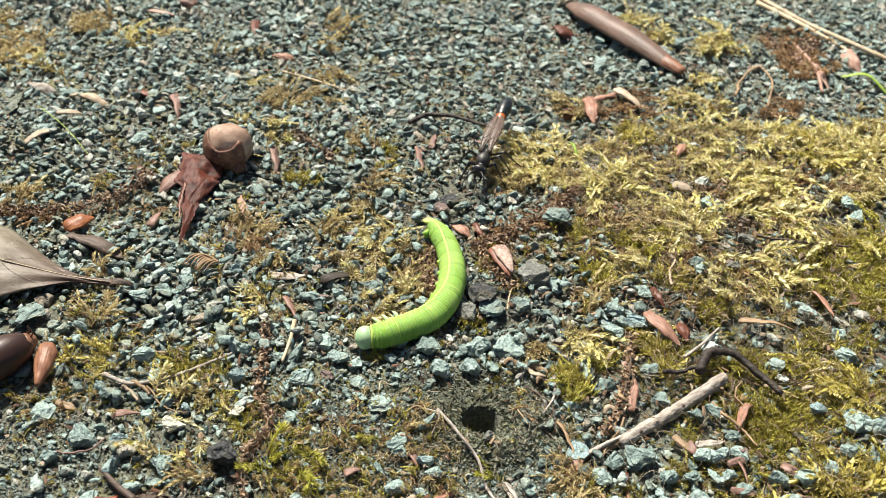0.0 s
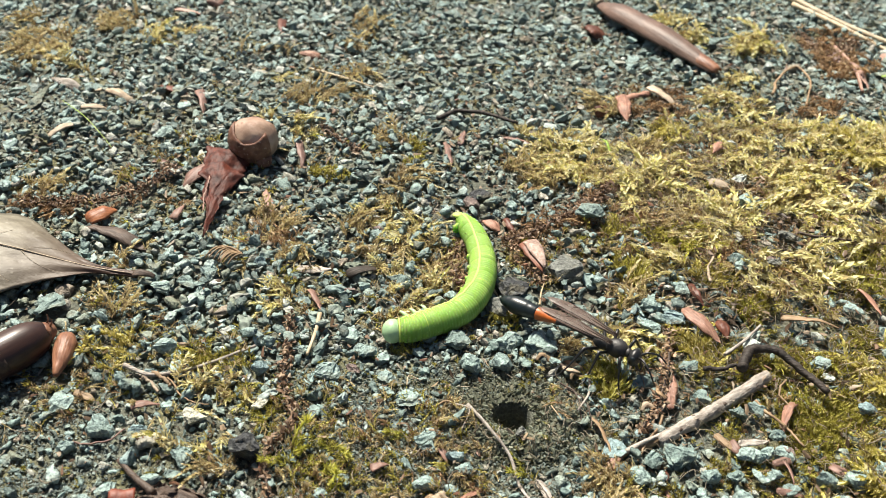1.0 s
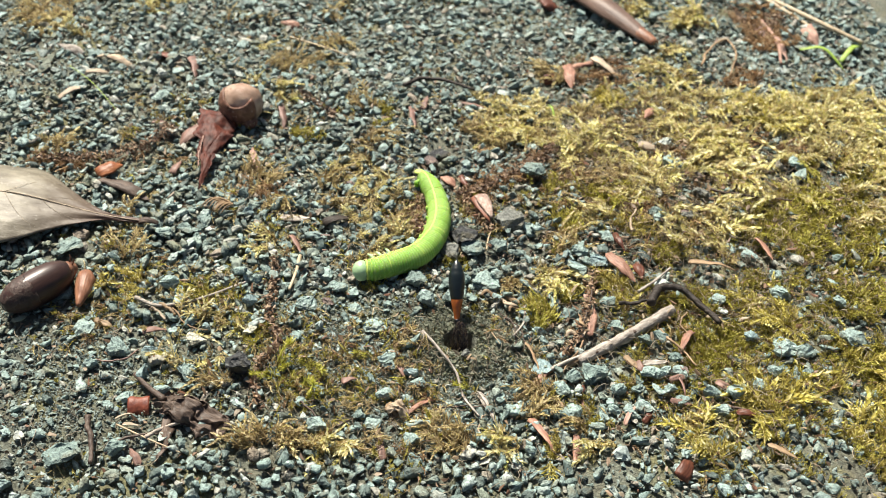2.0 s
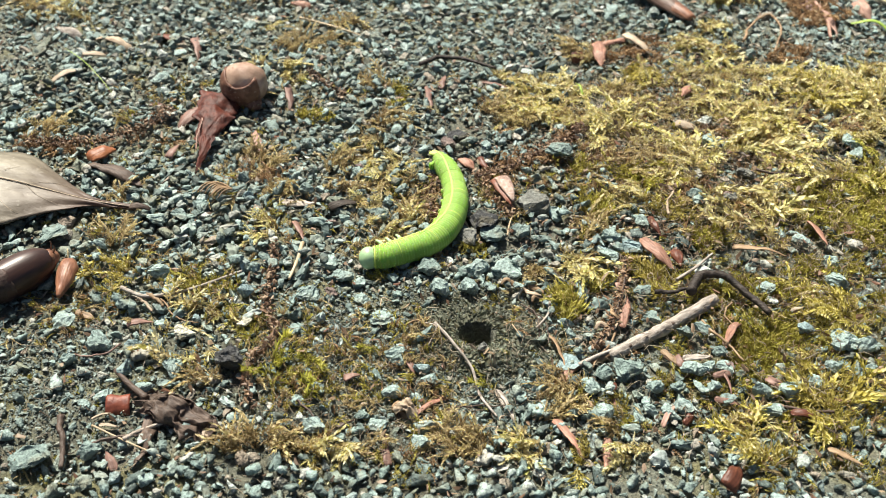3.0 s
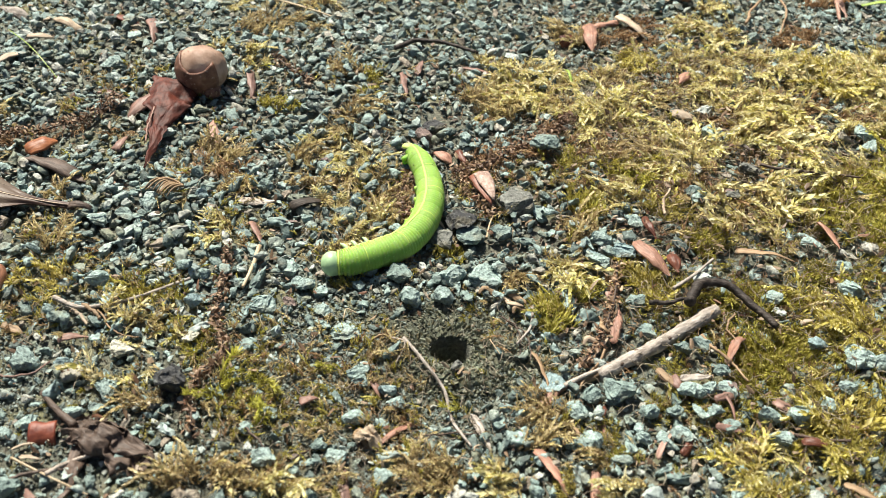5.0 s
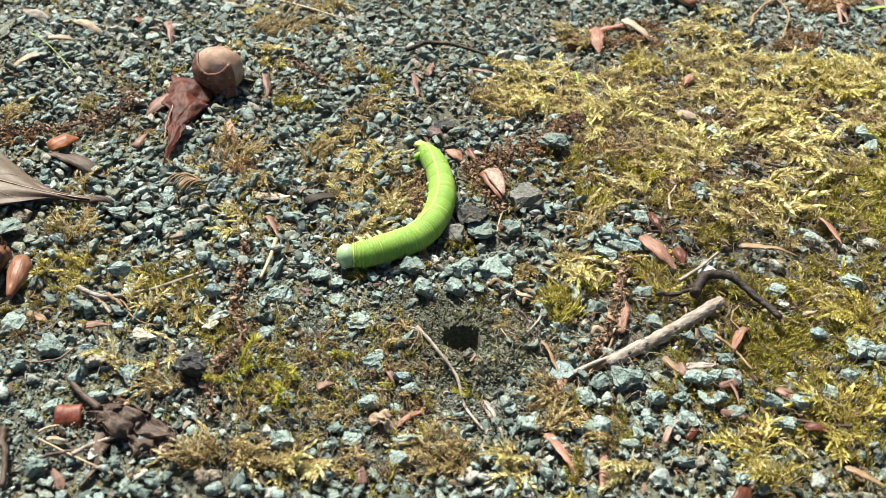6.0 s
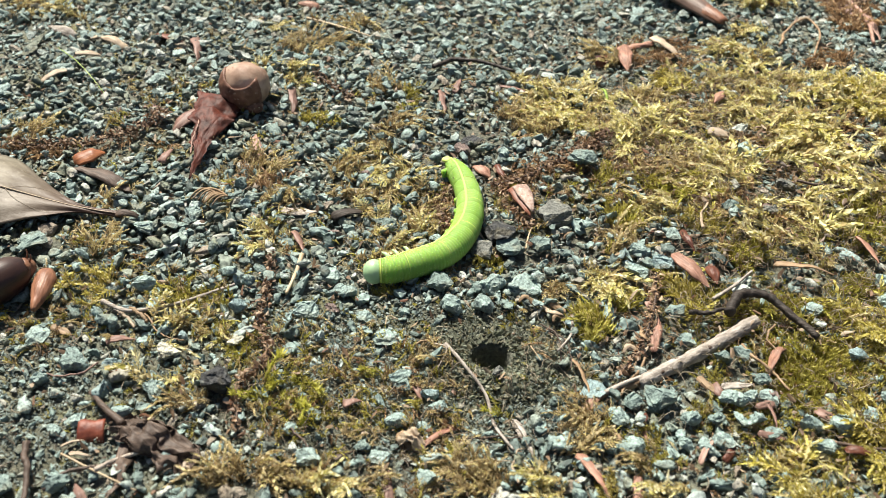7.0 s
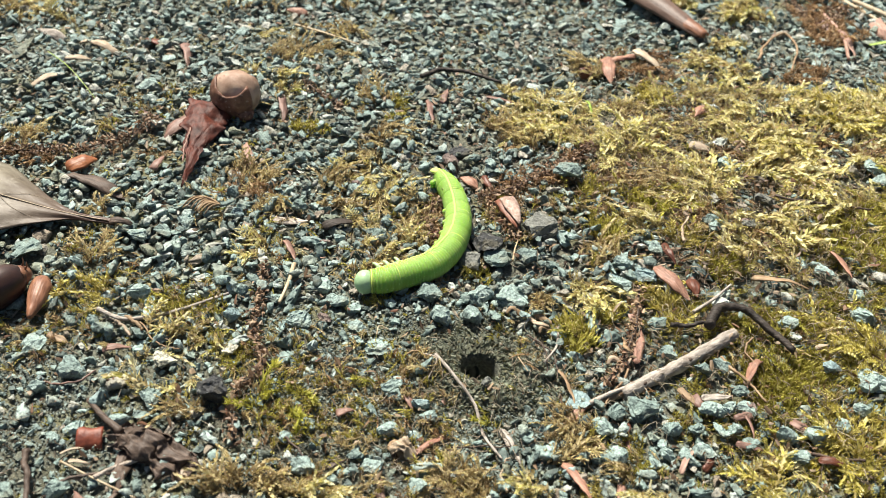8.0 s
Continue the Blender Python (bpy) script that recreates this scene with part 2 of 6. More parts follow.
CLODS = moss_material("soil_clods", [(0.0, (0.1, 0.108, 0.078)), (0.35, (0.178, 0.2, 0.148)), (0.6, (0.225, 0.255, 0.195)), (0.85, (0.19, 0.172, 0.105)), (1.0, (0.3, 0.33, 0.27))])


# ---- mesh helpers, in millimetres ----
rng = np.random.default_rng(11)
LATTICE = rng.random((256, 256))


def value_noise(x, y):
    x, y = np.asarray(x, float), np.asarray(y, float)
    xi, yi = np.floor(x).astype(int), np.floor(y).astype(int)
    u, v = x - xi, y - yi
    u, v = u * u * (3 - 2 * u), v * v * (3 - 2 * v)
    a, b, c, d = (LATTICE[(xi + i) & 255, (yi + j) & 255] for i, j in ((0, 0), (1, 0), (0, 1), (1, 1)))
    return (a * (1 - u) + b * u) * (1 - v) + (c * (1 - u) + d * u) * v


def rough_noise(x, y, size, octaves=3):
    """About -0.5 to 0.5, with features of that many millimetres."""
    total, gain = 0, 0.5
    for n in range(octaves):
        total = total + gain * (value_noise(np.asarray(x) / size * 2**n + 17.3 * n, np.asarray(y) / size * 2**n + 5.1 * n) - 0.5)
        gain *= 0.5
    return total * 1.15


HOLE = (3.7, -0.4)
HOLE_R, HOLE_DEPTH = 2.3, 30.0


def smooth_step(a, b, x):
    s = np.clip((x - a) / (b - a), 0, 1)
    return s * s * (3 - 2 * s)


def height(x, y):
    """The ground's height, with the burrow and its crumbly rim."""
    x, y = np.asarray(x, float), np.asarray(y, float)
    near = np.exp(-np.maximum(np.hypot(x, y - 50) - 150, 0) / 200)
    z = (2.6 * rough_noise(x, y, 34, 2) + 1.3 * rough_noise(x + 50, y, 9, 3)) * near + 0.55 * rough_noise(x, y + 80, 1.7, 2)
    dx, dy = x - HOLE[0], y - HOLE[1]
    turn = np.arctan2(dy, dx)
    r = np.hypot(0.92 * dx, 1.18 * dy) + 0.2 * np.sin(2 * turn + 1) + 0.16 * np.sin(3 * turn + 2) + 0.1 * np.sin(7 * turn) + 0.5 * rough_noise(x + 9, y, 1.1, 2)
    flat = np.exp(-((r / 7.0) ** 2))
    z = z * (1 - 0.75 * flat)
    z = z + (0.7 - 0.5 * dy / np.maximum(r, 1)) * np.exp(-(((r - 5.2) / 2.2) ** 2)) - 0.35 * np.exp(-((r / 3.0) ** 2))
    z = z + 1.1 * np.exp(-(((dx - 7.0) / 3.2) ** 2) - ((dy - 0.4) / 2.6) ** 2) + 0.9 * np.exp(-(((dx + 5.6) / 2.8) ** 2) - ((dy + 2.6) / 2.4) ** 2)
    return z - HOLE_DEPTH * (1 - smooth_step(HOLE_R - 1.0, HOLE_R + 0.35, r)) ** 1.6


def ground_z(x, y):
    return float(height(x, y))


def tri_mesh(name, verts, tris, mat, smooth=False):
    me = bpy.data.meshes.new(name)
    verts, tris = np.asarray(verts, np.float32) * MM, np.asarray(tris, np.int32)
    me.vertices.add(len(verts)), me.loops.add(tris.size), me.polygons.add(len(tris))
    me.vertices.foreach_set("co", verts.ravel())
    me.loops.foreach_set("vertex_index", tris.ravel())
    me.polygons.foreach_set("loop_start", np.arange(0, tris.size, 3, dtype=np.int32))
    me.polygons.foreach_set("use_smooth", np.broadcast_to(smooth, len(tris)).copy())
    me.materials.append(mat)
    me.update(calc_edges=True)
    return me


def poly_mesh(name, verts, faces, mat, smooth=True):
    me = bpy.data.meshes.new(name)
    me.from_pydata([tuple(float(c) * MM for c in v) for v in verts], [], faces)
    for p in me.polygons:
        p.use_smooth = smooth
    me.materials.append(mat)
    return me


def thing(name, me, at, label, category, group="", kind="", turn=0.0):
    ob = new(name, me)
    ob.matrix_basis = pose(at[0] * MM, at[1] * MM, at[2] * MM, 0, 0, turn)
    return tagged(ob, label, category, group, kind)


def part(name, me, parent, label="", at=None):
    ob = new(name, me)
    ob.parent = parent
    if at is not None:
        ob.matrix_basis = at
    return tagged(ob, label)


def hull(points):
    """Triangles of the convex hull of points, as vertices and faces."""
    bm = bmesh.new()
    for p in points:
        bm.verts.new(p)
    out = bmesh.ops.convex_hull(bm, input=bm.verts)
    bmesh.ops.delete(bm, geom=list({g for g in out["geom_interior"] + out["geom_unused"] if isinstance(g, bmesh.types.BMVert)}), context="VERTS")
    bmesh.ops.triangulate(bm, faces=bm.faces)
    bm.verts.index_update()
    v, f = np.array([tuple(w.co) for w in bm.verts]), np.array([[w.index for w in face.verts] for face in bm.faces])
    bm.free()
    return v, f


def rock_shape(seed, points=16, squash=(1, 0.78, 0.6)):
    """An angular crushed rock about one unit long."""
    r = np.random.default_rng(seed)
    p = r.normal(size=(points, 3))
    p /= np.linalg.norm(p, axis=1)[:, None]
    p *= (0.5 * r.uniform(0.82, 1.0, points))[:, None]
    return hull(p * np.array(squash) * r.uniform(0.85, 1.15, 3))


def turn_matrices(yaw, pitch, roll):
    cy, sy, cp, sp, cr, sr = np.cos(yaw), np.sin(yaw), np.cos(pitch), np.sin(pitch), np.cos(roll), np.sin(roll)
    o, z = np.ones_like(yaw), np.zeros_like(yaw)
    a = np.stack([cy, -sy, z, sy, cy, z, z, z, o], -1).reshape(-1, 3, 3)
    b = np.stack([cp, z, sp, z, o, z, -sp, z, cp], -1).reshape(-1, 3, 3)
    c = np.stack([o, z, z, z, cr, -sr, z, sr, cr], -1).reshape(-1, 3, 3)
    return a @ b @ c


def scattered(shapes, which, places, turns, sizes):
    """Copies of shapes joined into one set of vertices and triangles."""
    verts, tris, start = [], [], 0
    for k, (v, f) in enumerate(shapes):
        mine = np.flatnonzero(which == k)
        if not len(mine):
            continue
        moved = np.einsum("nij,nvj->nvi", turns[mine], v[None] * sizes[mine][:, None, :]) + places[mine][:, None, :]
        verts.append(moved.reshape(-1, 3))
        tris.append((f[None] + (start + np.arange(len(mine)) * len(v))[:, None, None]).reshape(-1, 3))
        start += len(mine) * len(v)
    return np.concatenate(verts), np.concatenate(tris)


def spline(points, n):
    """A smooth line of n points through the given ones."""
    p = np.array(points, float)
    p = np.vstack([2 * p[0] - p[1], p, 2 * p[-1] - p[-2]])
    out = []
    for s in np.linspace(0, len(p) - 3 - 1e-6, n):
        i, u = int(s), s - int(s)
        a, b, c, d = p[i : i + 4]
        out.append(0.5 * (2 * b + (c - a) * u + (2 * a - 5 * b + 4 * c - d) * u**2 + (3 * b - a - 3 * c + d) * u**3))
    return np.array(out)


def tube(line, radii, sides=8, wobble=0.0, seed=0, oval=1.0):
    """A closed tube round a line of points."""
    r = np.random.default_rng(seed)
    line = np.asarray(line, float)
    ahead = np.gradient(line, axis=0)
    ahead /= np.linalg.norm(ahead, axis=1)[:, None] + 1e-9
    up = np.array([0, 0, 1.0]) if abs(ahead[:, 2]).mean() < 0.8 else np.array([1.0, 0, 0])
    verts, faces = [], []
    for p, a, rad in zip(line, ahead, radii):
        side = np.cross(a, up)
        side /= np.linalg.norm(side) + 1e-9
        over = np.cross(side, a)
        for k in range(sides):
            t = 2 * math.pi * k / sides
            rr = rad * (1 + wobble * r.uniform(-1, 1))
            verts.append(p + rr * (math.cos(t) * side + oval * math.sin(t) * over))
    n = len(line)
    for i in range(n - 1):
        for k in range(sides):
            m = (k + 1) % sides
            faces.append((i * sides + k, i * sides + m, (i + 1) * sides + m, (i + 1) * sides + k))
    verts += [line[0], line[-1]]
    for k in range(sides):
        faces.append((n * sides, (k + 1) % sides, k))
        faces.append((n * sides + 1, (n - 1) * sides + k, (n - 1) * sides + (k + 1) % sides))
    return verts, faces


def joined(*sets):
    verts, faces = [], []
    for v, f in sets:
        start = len(verts)
        verts += [tuple(p) for p in v]
        faces += [tuple(int(i) + start for i in g) for g in f]
    return verts, faces


def shell(width_at, length, curl, bend, thick, rows=12, across=8, ruffle=0.0, seed=0, twist=0.0, folds=0.0):
    """A curved scale along +x with thickness: width_at(u) gives half-widths, curl the arch across it in radians, bend the rise along it."""
    top, under = [], []
    for i in range(rows + 1):
        u = i / rows
        half = max(width_at(u), 0.02)
        for j in range(across + 1):
            s = 2 * j / across - 1
            ang = s * curl
            rad = half / max(math.sin(min(curl, 1.5)), 0.05)
            y, z = rad * math.sin(ang), rad * (math.cos(ang) - math.cos(curl))
            z += bend * (1 - (2 * u - 1) ** 2) + twist * s * half * (u - 0.5)
            z += ruffle * float(rough_noise(u * 9 + seed * 3.7, s * 4 + seed, 1.6, 2))
            z += folds * abs(math.sin(s * 4.3 + 2.6 * u + seed)) * (0.4 + 0.6 * math.sin(3.0 * u + 0.1))
            y += ruffle * 0.5 * float(rough_noise(u * 13 + seed, s + 40, 1.0, 2)) * (abs(s) > 0.9)
            normal = (0, math.sin(ang), math.cos(ang))
            top.append((u * length, y, z))
            under.append((u * length, y - thick * normal[1], z - thick * normal[2]))
    n, w = len(top), across + 1
    faces = []
    for i in range(rows):
        for j in range(across):
            a, b, c, d = i * w + j, i * w + j + 1, (i + 1) * w + j + 1, (i + 1) * w + j
            faces += [(a, d, c, b), (n + a, n + b, n + c, n + d)]
        faces += [(i * w, n + i * w, n + (i + 1) * w, (i + 1) * w), (i * w + across, (i + 1) * w + across, n + (i + 1) * w + across, n + i * w + across)]
    for j in range(across):
        faces += [(j, j + 1, n + j + 1, n + j), (rows * w + j, n + rows * w + j, n + rows * w + j + 1, rows * w + j + 1)]
    return top + under, faces


def crumpled(mesh, amount, size, seed=0):
    """Pushes a mesh about with a smooth field, which keeps its thickness."""
    shift = Vector((seed * 7.7, seed * 3.1, 0))
    return [tuple(Vector(p) + amount * noise.noise_vector(Vector(p) / size + shift) + 0.35 * amount * noise.noise_vector(Vector(p) * 2.7 / size - shift)) for p in mesh[0]], mesh[1]


def ball(r, rings=12, around=16, squash=(1, 1, 1)):
    verts, faces = [(0, 0, -r * squash[2])], []
    for i in range(1, rings):
        t = -math.pi / 2 + math.pi * i / rings
        for k in range(around):
            p = 2 * math.pi * k / around
            verts.append((r * squash[0] * math.cos(t) * math.cos(p), r * squash[1] * math.cos(t) * math.sin(p), r * squash[2] * math.sin(t)))
    verts.append((0, 0, r * squash[2]))
    for k in range(around):
        m = (k + 1) % around
        faces.append((0, 1 + m, 1 + k))
        faces.append((len(verts) - 1, 1 + (rings - 2) * around + k, 1 + (rings - 2) * around + m))
        for i in range(rings - 2):
            faces.append((1 + i * around + k, 1 + i * around + m, 1 + (i + 1) * around + m, 1 + (i + 1) * around + k))
    return verts, faces


def shifted(mesh, by, turn=None):
    m = np.array(turn if turn is not None else np.eye(3))
    return [tuple(m @ np.array(p) + np.array(by)) for p in mesh[0]], mesh[1]


# ---- the ground: one sheet to the horizon, finest round the burrow ----
def graded(low, high, step, fine_at, fine_half, fine_step):
    inner = np.concatenate([np.arange(low, fine_at - fine_half, step), np.arange(fine_at - fine_half, fine_at + fine_half, fine_step), np.arange(fine_at + fine_half, high, step)])
    out = 2.0 * 1.35 ** np.arange(1, 34)
    return np.concatenate([low - out[::-1], inner, high + out])


gx, gy = graded(-112, 112, 1.5, HOLE[0], 6.0, 0.3), graded(-46, 150, 1.5, HOLE[1], 6.0, 0.3)
X, Y = np.meshgrid(gx, gy)
nx, ny = len(gx), len(gy)
corner = (np.arange(ny - 1)[:, None] * nx + np.arange(nx - 1)[None]).ravel()
sheet_v = np.stack([X.ravel(), Y.ravel(), height(X, Y).ravel() - 0.14], 1)
sheet_f = np.concatenate([np.stack([corner, corner + 1, corner + nx + 1], 1), np.stack([corner, corner + nx + 1, corner + nx], 1)])
off = np.hypot(sheet_v[:, 0] - HOLE[0], sheet_v[:, 1] - HOLE[1])
sheet_f = sheet_f[(off[sheet_f] > 3.6).any(1)]  # the burrow's mouth is a round grid of its own
far_r = np.r_[np.linspace(0.05, 1.2, 5), np.linspace(1.3, 3.3, 60), np.linspace(3.4, 4.4, 6)]
turns_r = np.linspace(0, 2 * math.pi, 120, endpoint=False)
mouth_x, mouth_y = (HOLE[k] + far_r[:, None] * wave(turns_r)[None] for k, wave in ((0, np.cos), (1, np.sin)))
mouth_v = np.stack([mouth_x.ravel(), mouth_y.ravel(), height(mouth_x, mouth_y).ravel() - 0.11], 1)
ring, hop = np.meshgrid(np.arange(len(far_r) - 1), np.arange(120), indexing="ij")
c0, c1 = (ring * 120 + hop).ravel(), (ring * 120 + (hop + 1) % 120).ravel()
mouth_f = np.concatenate([np.stack([c0, c0 + 120, c1 + 120], 1), np.stack([c0, c1 + 120, c1], 1)]) + len(sheet_v)
ground = new("ground", tri_mesh("ground", np.concatenate([sheet_v, mouth_v]), np.concatenate([sheet_f, mouth_f]), SOIL, True))
tagged(ground, "dark grey-brown gritty soil with a small round burrow", "ground", kind="structure")


# ---- gravel and grit ----
def mossy(x, y):
    """How much moss covers a place, 0 to 1: a broad mat at one side."""
    edge = x - (16 + 8 * np.sin(y / 21) + 30 * rough_noise(x, y, 25, 3)) + np.minimum(y - 5, 0) * 0.9
    return smooth_step(-4, 14, edge) * smooth_step(100, 72, y + 0.1 * x)


def bare(x, y):
    """Fine dug-out soil round the burrow and the dusty patch near it, 0 to 1."""
    r = np.hypot(x - HOLE[0], y - HOLE[1])
    dug = 1 - smooth_step(4.5, 10, r + 5 * rough_noise(x, y, 6, 2))
    dust = (1 - smooth_step(8, 22, np.hypot((x + 11) * 0.75, (y + 9) * 0.95))) * 0.85
    corner = 0.95 * (1 - smooth_step(10, 24, np.hypot((x + 54) * 0.8, y + 14)))
    thrown = 0.9 * (1 - smooth_step(3.5, 8, np.hypot((x - 9.5) * 0.85, y + 4.0)))
    return np.maximum(np.maximum(dug, dust), np.maximum(corner, thrown))


covers = []


def covered(x, y):
    """Where moss tufts, catkins or leaves lie instead of gravel, 0 to 1."""
    most = np.zeros_like(np.asarray(x, float))
    for cx, cy, rx, ry, much in covers:
        most = np.maximum(most, much * (1 - smooth_step(0.5, 1.1, np.hypot((x - cx) / rx, (y - cy) / ry) + 1.2 * rough_noise(x, y, 5, 2))))
    return most


def worn(shape, seed, by=0.04, rounds=1):
    """The shape with each facet split in four, its corners blunted and its faces pushed about."""
    v, f = shape
    r = np.random.default_rng(seed)
    for _ in range(rounds):
        mid, verts, tris = {}, [tuple(p) for p in v], []
        near = [[] for _ in v]

        def half_way(a, b):
            key = (min(a, b), max(a, b))
            if key not in mid:
                mid[key] = len(verts)
                verts.append(tuple((v[a] + v[b]) / 2))
                near[a].append(len(verts) - 1), near[b].append(len(verts) - 1)
            return mid[key]

        for a, b, c in f:
            d, e, g = half_way(a, b), half_way(b, c), half_way(c, a)
            tris += [(a, d, g), (d, b, e), (g, e, c), (d, e, g)]
        new_v = np.array(verts)
        for i, ring in enumerate(near):
            new_v[i] = 0.6 * new_v[i] + 0.4 * new_v[ring].mean(0)
        v, f = new_v * 1.05 + r.normal(0, by, new_v.shape), np.array(tris)
        by *= 0.55
    return v, f


def rest_z(x, y):
    """The height at which light things lie, on top of gravel and moss."""
    return max(ground_z(x, y), -2.0) + 0.75 + 0.9 * float(mossy(x, y))


GRAVEL_PLAIN = [rock_shape(100 + k, 10 + k % 4, (1.15, 0.56 + 0.1 * (k % 5), 0.34 + 0.1 * (k % 4))) for k in range(24)]
GRAVEL_SHAPES = [worn(shape, 60 + k) for k, shape in enumerate(GRAVEL_PLAIN)]
GRAVEL_NEAR = [worn(shape, 60 + k, 0.04, 2) for k, shape in enumerate(GRAVEL_PLAIN)]
taken = {}


def free_spot(x, y, r):
    cx, cy = int(x // 3), int(y // 3)
    for i in (-1, 0, 1):
        for j in (-1, 0, 1):
            for a, b, q in taken.get((cx + i, cy + j), ()):
                if (a - x) ** 2 + (b - y) ** 2 < (0.68 * (q + r)) ** 2:
                    return False
    taken.setdefault((cx, cy), []).append((x, y, r))
    return True


# ---- kinds of loose things ----
def stone(at, wide, tall, tone):
    seed = int(abs(at[0] * 131 + at[1] * 17 + wide * 7)) + 5
    r = np.random.default_rng(seed)
    v, f = rock_shape(seed, 11 + seed % 5, (1, 0.8, 1))
    v = v / (v.max(0) - v.min(0)) * np.array([wide, wide * r.uniform(0.7, 0.95), min(tall, wide) * r.uniform(0.62, 0.8)])
    v2, f2 = worn((v, f), seed, 0.035 * wide, 2)
    low = min(p[2] for p in v2)
    z = ground_z(*at) - low * 0.7 + 0.35 + 0.6 * float(mossy(*at))
    ob = thing("stone", tri_mesh("stone", v2, f2, STONE[tone]), (*at, z), STONE_LABEL[tone], "stone", "loose stones on the path")
    ob.rotation_euler = (r.uniform(-0.25, 0.25), r.uniform(-0.25, 0.25), r.uniform(-0.6, 0.6))
    free_spot(at[0], at[1], wide * 0.42)
    return ob


def lie_along(a, b, lift=0.15):
    """The pose of a thing that lies along the ground from a to b, and its length."""
    a3, b3 = Vector((*a, rest_z(*a) + lift)), Vector((*b, rest_z(*b) + lift))
    for q in (0.2, 0.5, 0.8):
        free_spot(a[0] + (b[0] - a[0]) * q, a[1] + (b[1] - a[1]) * q, 0.9)
    along = b3 - a3
    rise = math.degrees(math.atan2(along.z, math.hypot(along.x, along.y)))
    return pose(a3.x * MM, a3.y * MM, a3.z * MM, 0, -rise, math.degrees(math.atan2(along.y, along.x))), along.length


def bract(a, b, wide, tone):
    """A boat-shaped dry scale, blunt at a and pointed at b."""
    seed = int(abs(a[0] * 37 + b[1] * 91)) + 3
    r = np.random.default_rng(seed)
    m, length = lie_along(a, b, 1.2 if tone == "two_tone" else r.uniform(-0.5, 0.15))
    blunt = r.uniform(0.35, 0.55)

    def half(u):
        return 0.5 * wide * min(1, (u / 0.12) ** 0.6 + 0.25) * (1 - max(0, (u - blunt) / (1 - blunt)) ** 1.7 * 0.93)

    me = poly_mesh("bud_scale", *crumpled(shell(half, length, r.uniform(0.6, 1.0), r.uniform(0.02, 0.1) * length, 0.16 + 0.04 * wide, 16, 10, 0.22, seed % 50, r.uniform(-0.5, 0.5)), 0.2 + 0.022 * length, 2.6, seed % 30), DRY[tone])
    ob = new("bud_scale", me)
    ob.matrix_basis = m @ Matrix.Rotation(0.0 if tone in ("two_tone", "orange") else r.normal(0, 0.35), 4, "X")
    if tone == "two_tone":
        face = shell(lambda u: 0.78 * half(0.12 + 0.84 * u), length * 0.84, 0.5, 0.06 * length, 0.2, 12, 8, 0.1, 3)
        part("pale_face", poly_mesh("pale_face", *shifted(face, (length * 0.1, 0.12 * wide, 0.55)), DRY["speckled"]), ob, "pale speckled face of the scale")
    return tagged(ob, DRY_LABEL[tone], "bud scale", "fallen bud scales")


def stem(*args):
    """A thin stalk, root or twig that lies along the given points; then its thickness and its tone."""
    *points, wide, tone = args
    seed = int(abs(points[0][0] * 13 + points[-1][1] * 29)) + 1
    base = np.array([points[0][0], points[0][1], max(ground_z(*points[0]), -3)])
    line = spline([(x, y, rest_z(x, y) + wide * 0.5 + (0.75 if tone == "black" else 0.1)) for x, y in points], 8 * len(points)) - base
    if tone in ("tan", "cream", "mauve", "umber", "black"):
        r = np.random.default_rng(seed)
        line = line + np.column_stack([np.convolve(np.pad(r.normal(0, 0.22, len(line)), 2, "edge"), np.ones(5) / 5, "valid") for _ in range(3)]) * np.array([1, 1, 0.6])
    yaw = math.atan2(line[-1][1] - line[0][1], line[-1][0] - line[0][0])
    line = line @ np.array([[math.cos(yaw), -math.sin(yaw), 0], [math.sin(yaw), math.cos(yaw), 0], [0, 0, 1]])
    taper = np.linspace(1.1, 0.7, len(line)) * wide / 2
    name = {"straw": "straw", "tan": "root", "cream": "root", "mauve": "root"}.get(tone, "twig")
    label = {"straw": "straw-coloured dry stalk lying on the gravel", "tan": "thin tan rootlet winding over the soil", "cream": "pale thin rootlet in the moss",
             "black": "thin blackened arched twig", "umber": "dark umber rotting twig", "grey": "thin greyish twig on the gravel", "mauve": "thin mauve-brown rootlet on the gravel", "pale_pink": "dry pinkish brown stalk"}[tone]
    return thing(name, poly_mesh(name, *tube(line, taper, 9, 0.2 if tone in ("black", "umber") else 0.1, seed), DRY[tone]), base, label, name, turn=math.degrees(yaw))


def blade(*args):
    *points, wide, tone = args
    base = np.array([points[0][0], points[0][1], ground_z(*points[0])])
    line = spline([(x, y, ground_z(x, y) + 1.2 + 1.5 * math.sin(2.2 * n)) for n, (x, y) in enumerate(points)], 18) - base
    width = wide / 2 * np.sqrt(np.clip(1 - np.linspace(-0.75, 0.98, 18) ** 2, 0.02, 1))
    return thing("grass_blade", poly_mesh("grass_blade", *tube(line, width, 6, 0, 1, 0.16), DRY[tone]), base, DRY_LABEL[tone], "grass")


